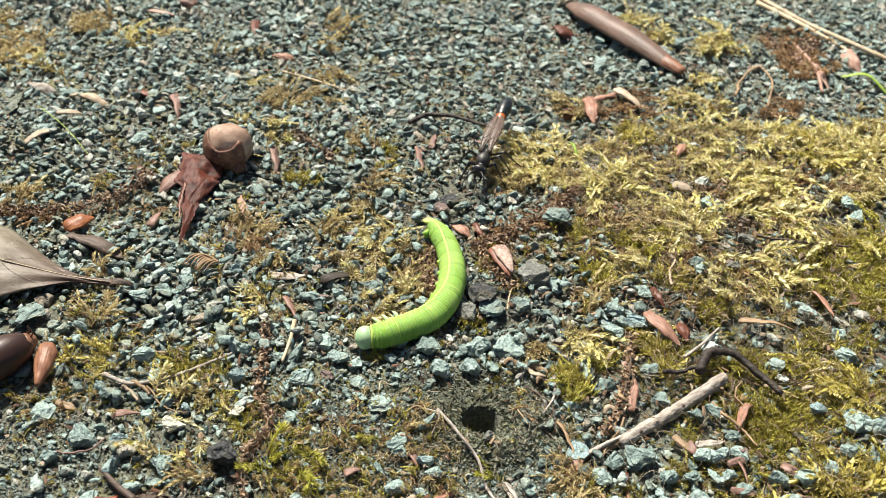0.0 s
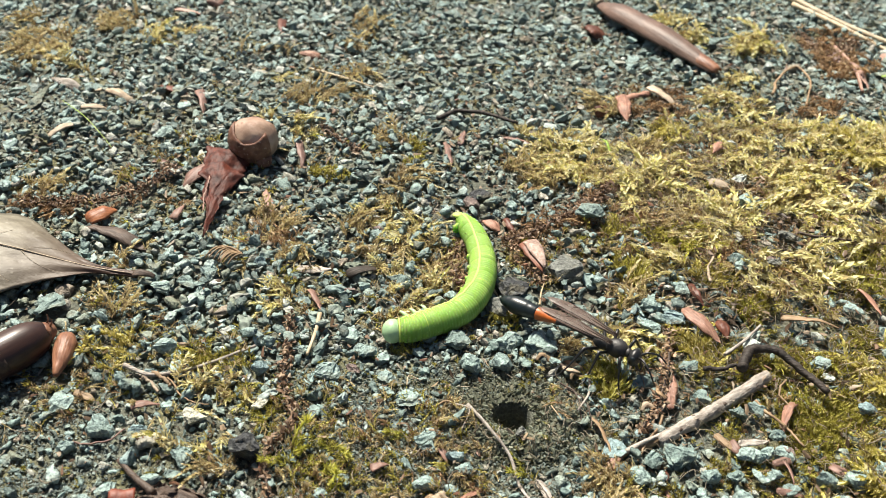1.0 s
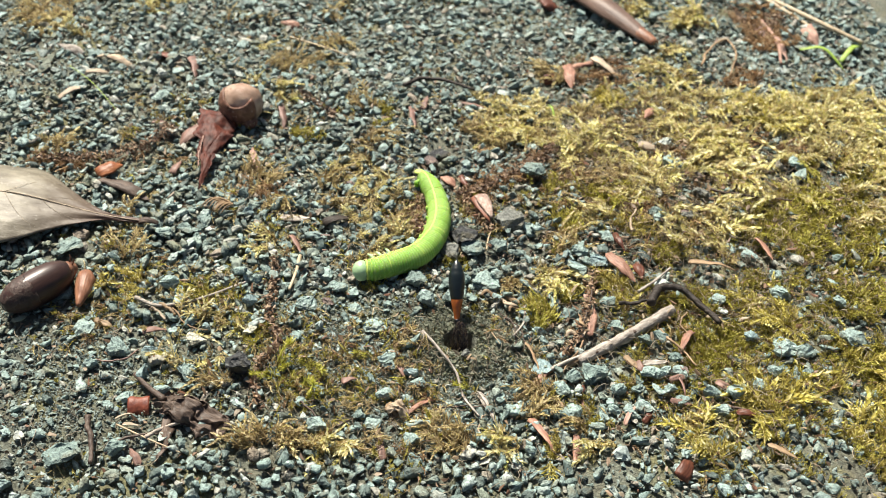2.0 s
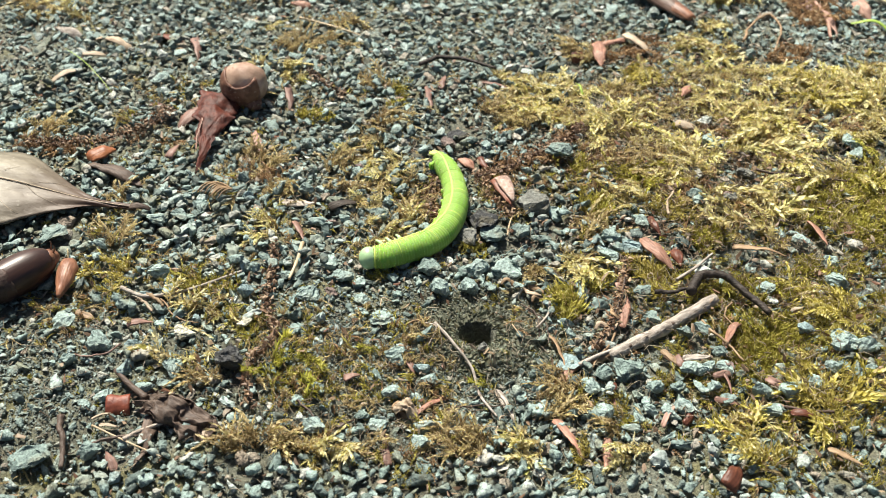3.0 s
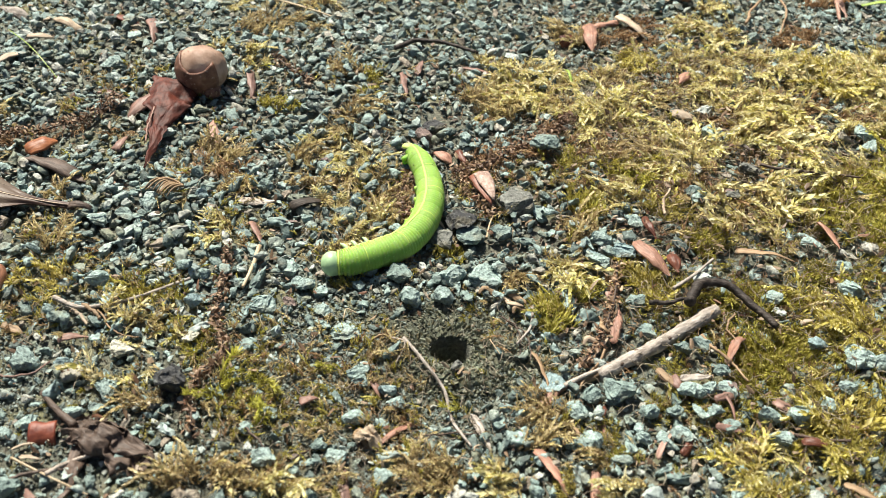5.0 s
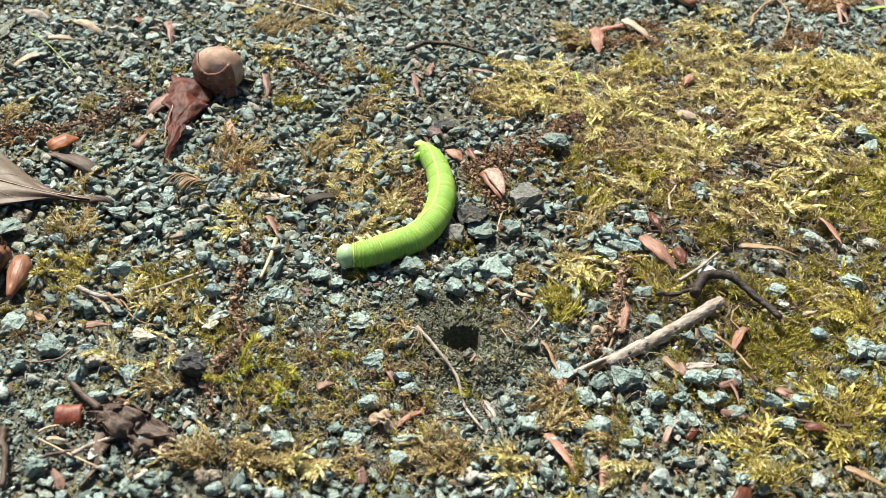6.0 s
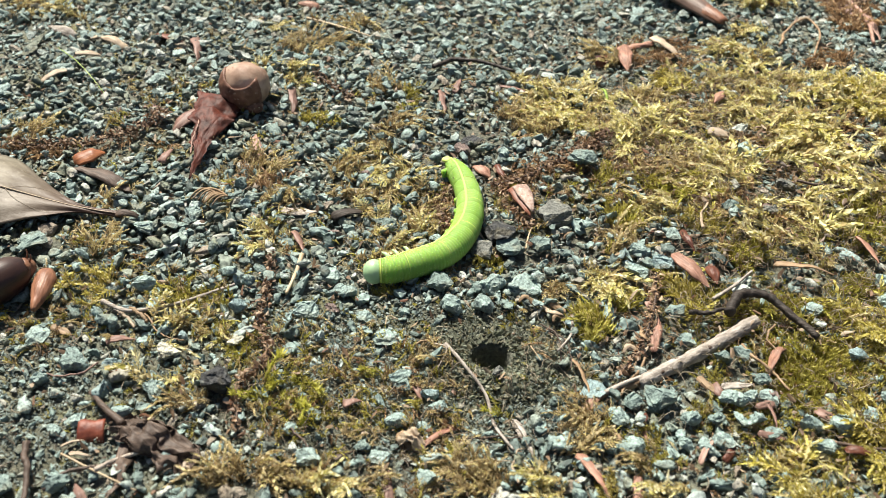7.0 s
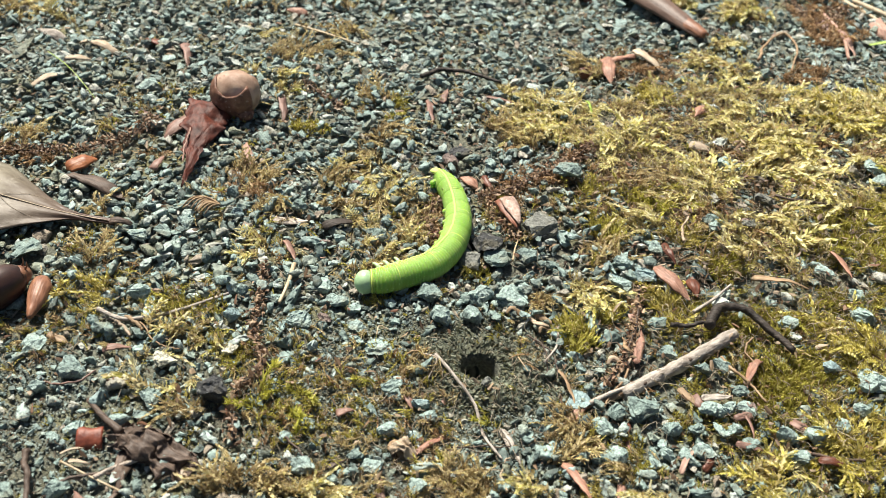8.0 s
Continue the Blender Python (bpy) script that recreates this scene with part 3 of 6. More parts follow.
def catkin(*args):
    """A crumbled catkin: a thread with many small dry scales along it."""
    *points, wide, mat = args
    r = np.random.default_rng(int(abs(points[0][0] * 7 + points[0][1])))
    base = np.array([points[0][0], points[0][1], ground_z(*points[0])])
    line = spline([(x, y, rest_z(x, y) + 0.4) for x, y in points], 60)
    covers.extend((*p[:2], wide * 0.75, wide * 0.75, 0.9) for p in line[::6])
    length = np.linalg.norm(np.diff(line, axis=0), axis=1).sum()
    n = int(length * wide * 8.5)
    pick = line[r.integers(0, 60, n)] + np.column_stack([r.normal(0, wide * 0.22, (n, 2)), np.zeros(n)])
    pick[:, 2] = np.maximum(height(pick[:, 0], pick[:, 1]), -3) + 0.3 + 0.7 * mossy(pick[:, 0], pick[:, 1]) + r.uniform(0.0, 1.6, n)
    flakes = [rock_shape(300 + k, 8, (1.2, 0.65, 0.22)) for k in range(5)]
    size = r.uniform(0.4, 1.25, n)[:, None] * np.array([1, 1, 1])
    v, f = scattered(flakes, r.integers(0, 5, n), pick - base, turn_matrices(r.uniform(0, 6.3, n), r.uniform(-1, 1, n), r.uniform(-1, 1, n)), size)
    ob = thing("dried_catkin", tri_mesh("dried_catkin", v, f, mat), base, "crumbling rust-brown dried catkin on the ground", "catkin")
    part("thread", poly_mesh("thread", *tube(line - base, np.full(60, 0.14), 5), DRY["umber"]), ob)
    return ob


def leaf_pair(verts, tris, grow, foot, out, side, ahead, size, wide, age):
    """One pointed ovate leaf, keeled along its middle."""
    k = len(verts)
    mid = foot + out * size * 0.45
    verts += [foot, mid + side * size * wide - ahead * size * 0.06, mid - side * size * wide - ahead * size * 0.06, foot + out * size + ahead * size * 0.15]
    tris += [(k, k + 1, k + 3), (k, k + 3, k + 2)]
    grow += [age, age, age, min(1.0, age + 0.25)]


def clad(verts, tris, grow, line, rad, leaves, size, wide, opening, r, ages):
    """Clothes a line of points with a thin stem and with leaves set in a spiral."""
    line = np.asarray(line)
    start, n = len(verts), len(line)
    for i, p in enumerate(line):
        for k in range(3):
            verts.append(p + rad * np.array([math.cos(2.1 * k), math.sin(2.1 * k), 0]))
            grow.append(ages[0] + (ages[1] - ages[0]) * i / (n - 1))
    for i in range(n - 1):
        for k in range(3):
            a, b = start + 3 * i + k, start + 3 * i + (k + 1) % 3
            tris += [(a, b, b + 3), (a, b + 3, a + 3)]
    for j in range(leaves):
        u = 0.04 + 0.96 * j / max(leaves - 1, 1)
        s = u * (n - 1)
        i = min(int(s), n - 2)
        p = line[i] + (line[i + 1] - line[i]) * (s - i)
        ahead = line[i + 1] - line[i]
        ahead = ahead / np.linalg.norm(ahead)
        flat = np.cross(ahead, (0.1, 1, 0.2))
        flat /= np.linalg.norm(flat)
        over = np.cross(ahead, flat)
        turn = j * 2.4 + r.uniform(-0.35, 0.35)
        spread, side = math.cos(turn) * flat + math.sin(turn) * over, -math.sin(turn) * flat + math.cos(turn) * over
        by = (opening[0] + (opening[1] - opening[0]) * u) * r.uniform(0.75, 1.25)
        leaf_pair(verts, tris, grow, p, math.sin(by) * spread + math.cos(by) * ahead, side, ahead, size * r.uniform(0.75, 1.2) * (1 - 0.3 * u * u), wide, ages[0] + (ages[1] - ages[0]) * u)


def bent_line(r, n=6, bend=0.5):
    k = r.uniform(0.15, bend)
    return np.array([np.array([k * u * u, 0.06 * math.sin(4 * u + k * 20), u * (1 - 0.15 * u)]) for u in np.linspace(0, 1, n)])


def finished(verts, tris, grow):
    return np.array(verts), np.array(tris), np.array(grow)


def moss_feather(seed, leaves=40):
    """A plump shoot one unit long, closely clad in overlapping leaves."""
    r, verts, tris, grow = np.random.default_rng(seed), [], [], []
    clad(verts, tris, grow, bent_line(r, 6, 0.8), 0.022, leaves, 0.17, 0.27, (0.85, 0.3), r, (0.1, 1.0))
    if seed % 3:
        a = bent_line(r, 6, 0.8)[2]
        tip = a + np.array([r.uniform(-0.3, 0.3), r.choice((-0.35, 0.35)), 0.3])
        clad(verts, tris, grow, np.linspace(a, tip, 3), 0.018, leaves // 3, 0.15, 0.27, (0.8, 0.3), r, (0.5, 1.0))
    return finished(verts, tris, grow)


def moss_frond(seed, pairs=6):
    """A flat pinnate shoot one unit long with a row of side branches on each side."""
    r, verts, tris, grow = np.random.default_rng(seed), [], [], []
    main = bent_line(r, 7, 0.5)
    clad(verts, tris, grow, main, 0.022, 24, 0.13, 0.25, (0.7, 0.35), r, (0.1, 1.0))
    for j in range(pairs * 2):
        u = 0.12 + 0.7 * j / (pairs * 2)
        s = u * 6
        p = main[int(s)] + (main[min(int(s) + 1, 6)] - main[int(s)]) * (s - int(s))
        long_by = 0.34 * (1 - 0.6 * u) * r.uniform(0.7, 1.2)
        way = np.array([0.35, (-1) ** j * 0.8, 0.75 * r.uniform(0.6, 1.2)])
        tip = p + way / np.linalg.norm(way) * long_by
        clad(verts, tris, grow, np.array([p, (p + tip) / 2 + np.array([-0.02, 0, 0.02]), tip]), 0.014, 9, 0.105, 0.26, (0.7, 0.3), r, (u * 0.8, min(1.0, u + 0.4)))
    return finished(verts, tris, grow)


def moss_star(seed):
    """A stout upright shoot one unit tall that ends in a spreading rosette."""
    r, verts, tris, grow = np.random.default_rng(seed), [], [], []
    line = bent_line(r, 5, 0.6)
    clad(verts, tris, grow, line, 0.03, 22, 0.3, 0.17, (0.6, 0.75), r, (0.15, 0.85))
    clad(verts, tris, grow, np.linspace(line[-1] - np.array([0, 0, 0.08]), line[-1] + np.array([0.02, 0, 0.04]), 3), 0.03, 14, 0.36, 0.16, (1.15, 0.3), r, (0.7, 1.0))
    return finished(verts, tris, grow)


def moss_cushion(seed, needles=22):
    """A low tuft one unit tall: fine pointed leaves rising from one short stem."""
    r, verts, tris, grow = np.random.default_rng(seed), [], [], []
    for stem_no in range(3):
        foot = np.array([r.uniform(-0.3, 0.3), r.uniform(-0.3, 0.3), 0])
        tip = foot + np.array([r.uniform(-0.3, 0.3), r.uniform(-0.3, 0.3), r.uniform(0.5, 0.75)])
        clad(verts, tris, grow, np.array([foot, tip]), 0.03, needles // 3, 0.42, 0.14, (0.75, 0.35), r, (0.0, 0.5))
    return finished(verts, tris, grow)


FEATHERS = [moss_feather(40 + k, 26 + 3 * (k % 4)) for k in range(12)]
FRONDS = [moss_frond(200 + k, 4 + k % 3) for k in range(8)]
STARS = [moss_star(70 + k) for k in range(6)]
CUSHIONS = [moss_cushion(90 + k) for k in range(8)]
MOSS_KINDS = FEATHERS + FRONDS + CUSHIONS + STARS
FROND, CUSHION, STAR = len(FEATHERS), len(FEATHERS) + len(FRONDS), len(FEATHERS) + len(FRONDS) + len(CUSHIONS)
# for each tone: shoots and tufts to the square millimetre, share of fronds, how far the shoots lean over
HABIT = dict(yellow=(0.5, 0.42, 0.2, (0.3, 1.3)), lime=(0.42, 1.1, 0.4, (0.4, 1.35)), olive=(0.2, 1.7, 0.3, (0.5, 1.3)), tan=(0.9, 0.5, 0.2, (0.35, 1.4)), brown=(0.8, 0.5, 0.25, (0.7, 1.5)), bright=(0.2, 0.3, 0.0, (0.1, 0.9)))


def moss_patch(at, rx, ry, tall, tone, thick=1.0):
    """A patch of moss with an uneven edge: leafy shoots over a bed of low tufts."""
    r = np.random.default_rng(int(abs(at[0] * 19 + at[1] * 23 + tall * 10)))
    shoots, tufts, share, lean_of = HABIT[tone]
    rx, ry = rx * 1.04, ry * 1.04
    n_shoot, n_tuft = (max(2, int(math.pi * rx * ry * thick * q)) for q in (shoots, tufts))
    n = n_shoot + n_tuft
    ang, far = r.uniform(0, 2 * math.pi, n), np.sqrt(r.uniform(0, 1, n)) * r.uniform(0.8, 1.15, n)
    x, y = at[0] + rx * far * np.cos(ang), at[1] + ry * far * np.sin(ang)
    covers.append((at[0], at[1], rx, ry, dict(yellow=0.42, lime=0.55, olive=0.55, tan=0.32, brown=0.3, bright=0.45)[tone] * min(1, thick)))
    kept = (3.2 * rough_noise(x, y, 3.4, 3) + 0.68 - 0.75 * far > r.uniform(-0.15, 0.15, n)) & (np.hypot(x - HOLE[0], y - HOLE[1]) > 3.0)
    shoot = (np.arange(n) < n_shoot)[kept]
    x, y, n = x[kept], y[kept], int(kept.sum())
    if n < 3:
        return None
    base = np.array([at[0], at[1], ground_z(*at)])
    kinds = np.where(r.uniform(0, 1, n) < share, FROND + r.integers(0, len(FRONDS), n), r.integers(0, len(FEATHERS), n))
    if tone == "bright":
        kinds = STAR + r.integers(0, len(STARS), n)
    which = np.where(shoot, kinds, CUSHION + r.integers(0, len(CUSHIONS), n))
    # neighbours lean the same way, in swirls
    facing = r.normal(0, 0.7, n) + 9 * rough_noise(x, y, 14, 2) + at[0]
    lean = np.where(shoot, r.uniform(*lean_of, n), r.uniform(0, 0.6, n))
    size = np.where(shoot, tall * (0.4 + 0.8 * r.uniform(0, 1, n) ** 1.5), np.minimum(tall * 0.5, 1.9) * r.uniform(0.6, 1.2, n))
    fat = np.where(shoot, r.uniform(0.85, 1.2, n) * dict(yellow=1.3, lime=1.25, tan=1.0, brown=0.75, bright=0.9).get(tone, 1.0), 1.2)
    z = np.maximum(height(x, y), -2.5) + np.where(shoot, r.uniform(0.0, 0.9, n), r.uniform(-0.1, 0.35, n))
    v, f = scattered([k[:2] for k in MOSS_KINDS], which, np.column_stack([x, y, z]) - base, turn_matrices(facing, lean, r.uniform(-0.5, 0.5, n)), np.column_stack([size * fat, size * fat, size]))
    me = tri_mesh("moss", v, f, MOSS[tone])
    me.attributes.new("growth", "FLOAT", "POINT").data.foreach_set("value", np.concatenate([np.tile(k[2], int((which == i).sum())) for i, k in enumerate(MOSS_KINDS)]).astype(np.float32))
    return thing("moss", me, base, MOSS_LABEL[tone], "moss", kind="stuff")


# ---- the caterpillar ----
def caterpillar():
    skin, tree, bsdf = nodes_of("caterpillar_skin")
    dots = ramp(tree, noise_at(tree, 1, kind="voronoi", stretch=(2300, 2300, 2300)), [(0.16, grey(1)), (0.26, grey(0))])
    base = mix_colour(tree, ramp(tree, noise_at(tree, 240, 2), [(0.35, grey(0)), (0.65, grey(1))]), (0.168, 0.3, 0.058), (0.218, 0.355, 0.08))
    tree.links.new(mix_colour(tree, dots, base, (0.28, 0.45, 0.12)), bsdf.inputs["Base Color"])
    bsdf.inputs["Roughness"].default_value = 0.62
    bsdf.inputs["Specular IOR Level"].default_value = 0.18
    bsdf.inputs["Subsurface Weight"].default_value, bsdf.inputs["Subsurface Scale"].default_value = 0.7, 0.0028
    bsdf.inputs["Subsurface Radius"].default_value = (0.6, 1.0, 0.2)
    bumped(tree, bsdf, noise_at(tree, 1800, 2), 0.15, 0.0001)
    pale = plain_material("caterpillar_head", (0.3, 0.46, 0.25), 0.35, vary=0.3, scale=900, bump=0.1)
    yellow = plain_material("caterpillar_yellow", (0.44, 0.56, 0.11), 0.6, vary=0.3, bump=0.1)
    leg_mat = plain_material("caterpillar_leg", (0.36, 0.5, 0.26), 0.4, vary=0.2)
    spot_mat = plain_material("caterpillar_spot", (0.12, 0.16, 0.02), 0.5)
    # head end first; a gentle hook along the ground
    core = spline([(-11.2, 11.4), (-9.7, 11.7), (-7.8, 12.6), (-5.6, 13.8), (-3.6, 15.1), (-1.9, 17.2), (-0.6, 20.2), (0.0, 23.7), (-0.1, 27.0), (-0.9, 30.7), (-2.2, 33.6), (-3.2, 35.3)], 300)
    z0 = 0.15
    n = len(core)
    ahead = np.gradient(core, axis=0)
    ahead /= np.linalg.norm(ahead, axis=1)[:, None]
    side = np.column_stack([ahead[:, 1], -ahead[:, 0]])
    along = np.r_[0, np.cumsum(np.linalg.norm(np.diff(core, axis=0), axis=1))]
    u = along / along[-1]
    girth = 1.92 * (0.93 + 0.12 * np.sin(np.clip(u * 1.15, 0, 1) * math.pi)) * (1 - 0.36 * smooth_step(0.88, 1.0, u) ** 1.6) * np.minimum(1, 0.86 + u * 3)
    # eleven body rings, each with fine folds
    ring = u * 11
    fold = -0.1 * np.exp(-(((ring % 1) - 0.02) / 0.07) ** 2) - 0.1 * np.exp(-(((ring % 1) - 1.02) / 0.07) ** 2) - (0.02 + 0.045 * np.exp(-u * 3)) * np.cos(2 * math.pi * ring * 7)
    girth = girth + fold
    ground_line = np.array([max(0.0, ground_z(*p)) for p in core])
    level = np.convolve(np.pad(ground_line, 40, "edge"), np.ones(81) / 81, "valid")
    centre_z = level + 1.75 + z0
    base = np.array([-3.0, 20.0, level.min()])
    root = thing("caterpillar", None, base, "plump bright green caterpillar with a yellow stripe, curled on the gravel", "caterpillar")
    sides = 28

    def skin_point(i, t, out=0.0):
        """t: angle from the top, positive towards the outer side of its curve."""
        rad = girth[i] + out
        return np.array([*(core[i] + side[i] * rad * math.sin(t)), centre_z[i] + rad * 0.95 * math.cos(t)]) - base

    verts, faces = [], []
    for i in range(n):
        for k in range(sides):
            verts.append(skin_point(i, 2 * math.pi * k / sides))
    for i in range(n - 1):
        for k in range(sides):
            m = (k + 1) % sides
            faces.append((i * sides + k, i * sides + m, (i + 1) * sides + m, (i + 1) * sides + k))
    tail_tip = np.array([*(core[-1] + ahead[-1] * 0.4), centre_z[-1] + 0.1]) - base
    verts += [tuple(tail_tip), tuple(np.array([*core[0], centre_z[0]]) - base)]
    for k in range(sides):
        faces.append((n * sides, (n - 1) * sides + k, (n - 1) * sides + (k + 1) % sides))
        faces.append((n * sides + 1, (k + 1) % sides, k))
    part("body", poly_mesh("body", verts, faces, skin), root)
    # head, collar, stripe
    head_at = np.array([*(core[0] - ahead[0] * 0.55), centre_z[0] - 0.05]) - base
    turn = np.array(Matrix.Rotation(math.atan2(-ahead[0][1], -ahead[0][0]), 3, "Z"))
    part("head", poly_mesh("head", *shifted(ball(1.62, 16, 24, (0.88, 1.0, 1.0)), head_at, turn), pale), root, "smooth pale bluish-green head")

    def band(points, radius, oval, name, mat, label):
        part(name, poly_mesh(name, *tube(points, radius, 8, 0, 0, oval), mat), root, label)

    i0 = 6
    band([skin_point(i0, t, 0.0) for t in np.linspace(-2.2, 2.2, 40)], np.full(40, 0.14), 1.0, "collar", yellow, "yellow line behind the head")
    stripe_side = -0.3
    stripe = [skin_point(i, stripe_side - 0.45 * (1 - smooth_step(0.1, 0.55, u[i])) + 0.25 * smooth_step(0.8, 1.0, u[i]), -0.02) for i in range(14, n - 2, 3)]
    band(stripe, 0.16 * np.minimum(1, np.linspace(0.5, 1.8, len(stripe))), 0.7, "stripe", yellow, "pale yellow stripe along the side")
    for k, uu in enumerate((0.12, 0.3, 0.48, 0.66, 0.82)):
        i = int(np.searchsorted(u, uu))
        ring_line = [skin_point(i, t, -0.02) for t in np.linspace(-0.7 + 0.3 * (k > 1), 1.25, 16)]
        band(ring_line, 0.05 * np.sin(np.linspace(0.15, 3.0, 16)) + 0.015, 0.7, "side_streak", yellow, "fine yellowish oblique streak")
    # three pairs of jointed legs near the head, on the inner side
    for k, uu in enumerate((0.07, 0.115, 0.165)):
        i = int(np.searchsorted(u, uu))
        for s, t in enumerate((-1.55, -1.95)):
            a = skin_point(i, t, -0.1)
            out = np.array([*(-side[i]), 0.25])
            tip = a + out * (1.45 - 0.25 * s) - np.array([*ahead[i], 0]) * (0.6 - 0.2 * k)
            mid = (a + tip) / 2 + np.array([0, 0, 0.3])
            part("leg", poly_mesh("leg", *tube(spline([a, mid, tip], 10), np.linspace(0.4, 0.14, 10), 8), leg_mat), root, "small whitish jointed leg")
    for uu in (0.44, 0.53, 0.62, 0.71, 0.955):
        i = int(np.searchsorted(u, uu))
        for t in (-1.5, -2.0):
            a = skin_point(i, t, -0.25)
            tip = a + np.array([*(-side[i]), -0.15]) * (0.55 if uu < 0.9 else 1.05)
            part("proleg", poly_mesh("proleg", *tube(spline([a, (a + tip) / 2, tip], 8), np.array([0.5, 0.5, 0.48, 0.45, 0.42, 0.4, 0.36, 0.2]), 10), skin), root)
    part("tail_plate", poly_mesh("tail_plate", *shifted(ball(0.75, 10, 14, (1.2, 0.9, 0.45)), tail_tip + np.array([-0.3, -0.3, 0.55])), yellow), root, "yellowish plate at the tail end")
    for uu, t in ((0.075, -0.75), (0.93, -0.6), (0.86, -1.0), (0.3, 0.9), (0.4, 0.9), (0.5, 0.9), (0.6, 0.9)):
        i = int(np.searchsorted(u, uu))
        part("spiracle", poly_mesh("spiracle", *shifted(ball(0.13 if uu < 0.1 or uu > 0.8 else 0.08, 6, 8), skin_point(i, t, -0.03)), spot_mat), root, "tiny dark breathing pore")
    return root


# ---- the wasp, facing +x, her thorax at the origin ----
def wasp():
    black = plain_material("wasp_black", (0.011, 0.011, 0.011), 0.38, coat=0.1, vary=0.4, scale=2500, bump=0.3)
    hairy = plain_material("wasp_thorax", (0.02, 0.019, 0.018), 0.5, vary=0.5, scale=3000, bump=0.7)
    orange = plain_material("wasp_orange", (0.4, 0.1, 0.014), 0.4, coat=0.1, vary=0.3)
    steel = plain_material("wasp_gaster", (0.006, 0.011, 0.012), 0.36, coat=0.05, vary=0.3)
    vein_mat = plain_material("wasp_vein", (0.045, 0.03, 0.02), 0.5)
    film, tree, bsdf = nodes_of("wasp_wing")
    tree.links.new(mix_colour(tree, noise_at(tree, 700, 2), (0.07, 0.048, 0.038), (0.18, 0.125, 0.1)), bsdf.inputs["Base Color"])
    bsdf.inputs["Roughness"].default_value, bsdf.inputs["Alpha"].default_value, bsdf.inputs["Specular IOR Level"].default_value = 0.4, 0.6, 0.4
    root = thing("wasp", None, (4.5, 53.1, 3.6), "slender black digger wasp with an orange-banded waist and smoky wings", "wasp")
    part("thorax", poly_mesh("thorax", *joined(shifted(ball(1.35, 14, 18, (1.15, 0.9, 0.92)), (0.25, 0, 0)), shifted(ball(1.05, 12, 16, (1.35, 0.85, 0.85)), (-1.75, 0, -0.05)), shifted(ball(0.62, 10, 12), (1.75, 0, -0.05))), hairy), root, "matt black hairy thorax")
    head = part("head", poly_mesh("head", *shifted(ball(1.18, 14, 18, (0.66, 1.12, 0.95)), (2.75, 0, -0.25)), black), root, "broad black head")
    for s in (-1, 1):
        part("eye", poly_mesh("eye", *shifted(ball(0.62, 10, 14, (0.75, 0.55, 1.1)), (2.85, 0.95 * s, -0.15)), steel), head, "glossy dark oval eye")
        part("antenna", poly_mesh("antenna", *tube(spline([(3.3, 0.3 * s, 0.1), (4.1, 0.8 * s, 0.5), (5.3, 1.5 * s, 0.1), (6.2, 1.9 * s, -1.1)], 18), np.linspace(0.17, 0.1, 18), 7), black), head)
        part("mandible", poly_mesh("mandible", *tube(spline([(3.15, 0.5 * s, -1.0), (3.5, 0.45 * s, -1.6), (3.65, 0.05 * s, -2.1)], 8), np.linspace(0.25, 0.07, 8), 7), black), head)
    waist = part("petiole", poly_mesh("petiole", *tube(spline([(0, 0, 0), (-2.2, 0, 0.25), (-4.4, 0, 0.35), (-5.6, 0, 0.3)], 20), np.r_[np.full(13, 0.26), np.linspace(0.28, 0.5, 7)], 10), black), root, "thin thread-like waist", pose(-2.9 * MM, 0, 0))
    part("orange_segment", poly_mesh("orange_segment", *tube([(-5.2 - 0.2 * k, 0, 0.3) for k in range(19)], 0.36 + 0.54 * smooth_step(0, 1, np.linspace(0, 1, 19)), 18), orange), waist, "bright orange abdominal segment")
    part("abdomen", poly_mesh("abdomen", *tube([(-8.6 - 0.25 * k, 0, 0.3 - 0.006 * k) for k in range(25)], np.interp(np.linspace(0, 1, 25), (0, 0.13, 0.28, 0.45, 0.6, 0.75, 0.87, 0.95, 1), (0.9, 1.06, 1.2, 1.26, 1.2, 0.98, 0.66, 0.34, 0.06)) * (1 - 0.04 * (np.arange(25) % 6 == 5)), 18), steel), waist, "smooth blue-black club-shaped abdomen")
    wings = []
    for s in (-1, 1):
        def half(u):
            return 0.86 * math.sin(math.pi * min(1, 0.06 + 0.94 * u) ** 1.5) ** 0.7 + 0.1

        w = part("wing", poly_mesh("wing", *shifted(shell(half, 10.6, 0.25, 0.25, 0.03, 16, 6, 0.05, 3), (0, 0, 0), np.diag([-1.0, 1.0, 1.0])), film), root, "smoky brown translucent wing", pose(-0.2 * MM, 0.75 * s * MM, 1.15 * MM, 0, 0, 4 * s))
        for ends in (((0, -0.15), (-4, -0.55), (-9.4, -0.6)), ((0, 0), (-4, 0.08), (-8.2, 0.2)), ((0, 0.1), (-3.5, 0.52), (-7, 0.8)), ((-3.2, -0.48), (-4.3, 0.08), (-5, 0.62)), ((-6.3, -0.7), (-6.9, 0.08), (-6.4, 0.8))):
            part("vein", poly_mesh("vein", *tube(spline([(x, y, 0.34 - 0.02 * abs(x + 5)) for x, y in ends], 10), np.full(10, 0.075), 5), vein_mat), w)
        wings.append(w)
    legs = []
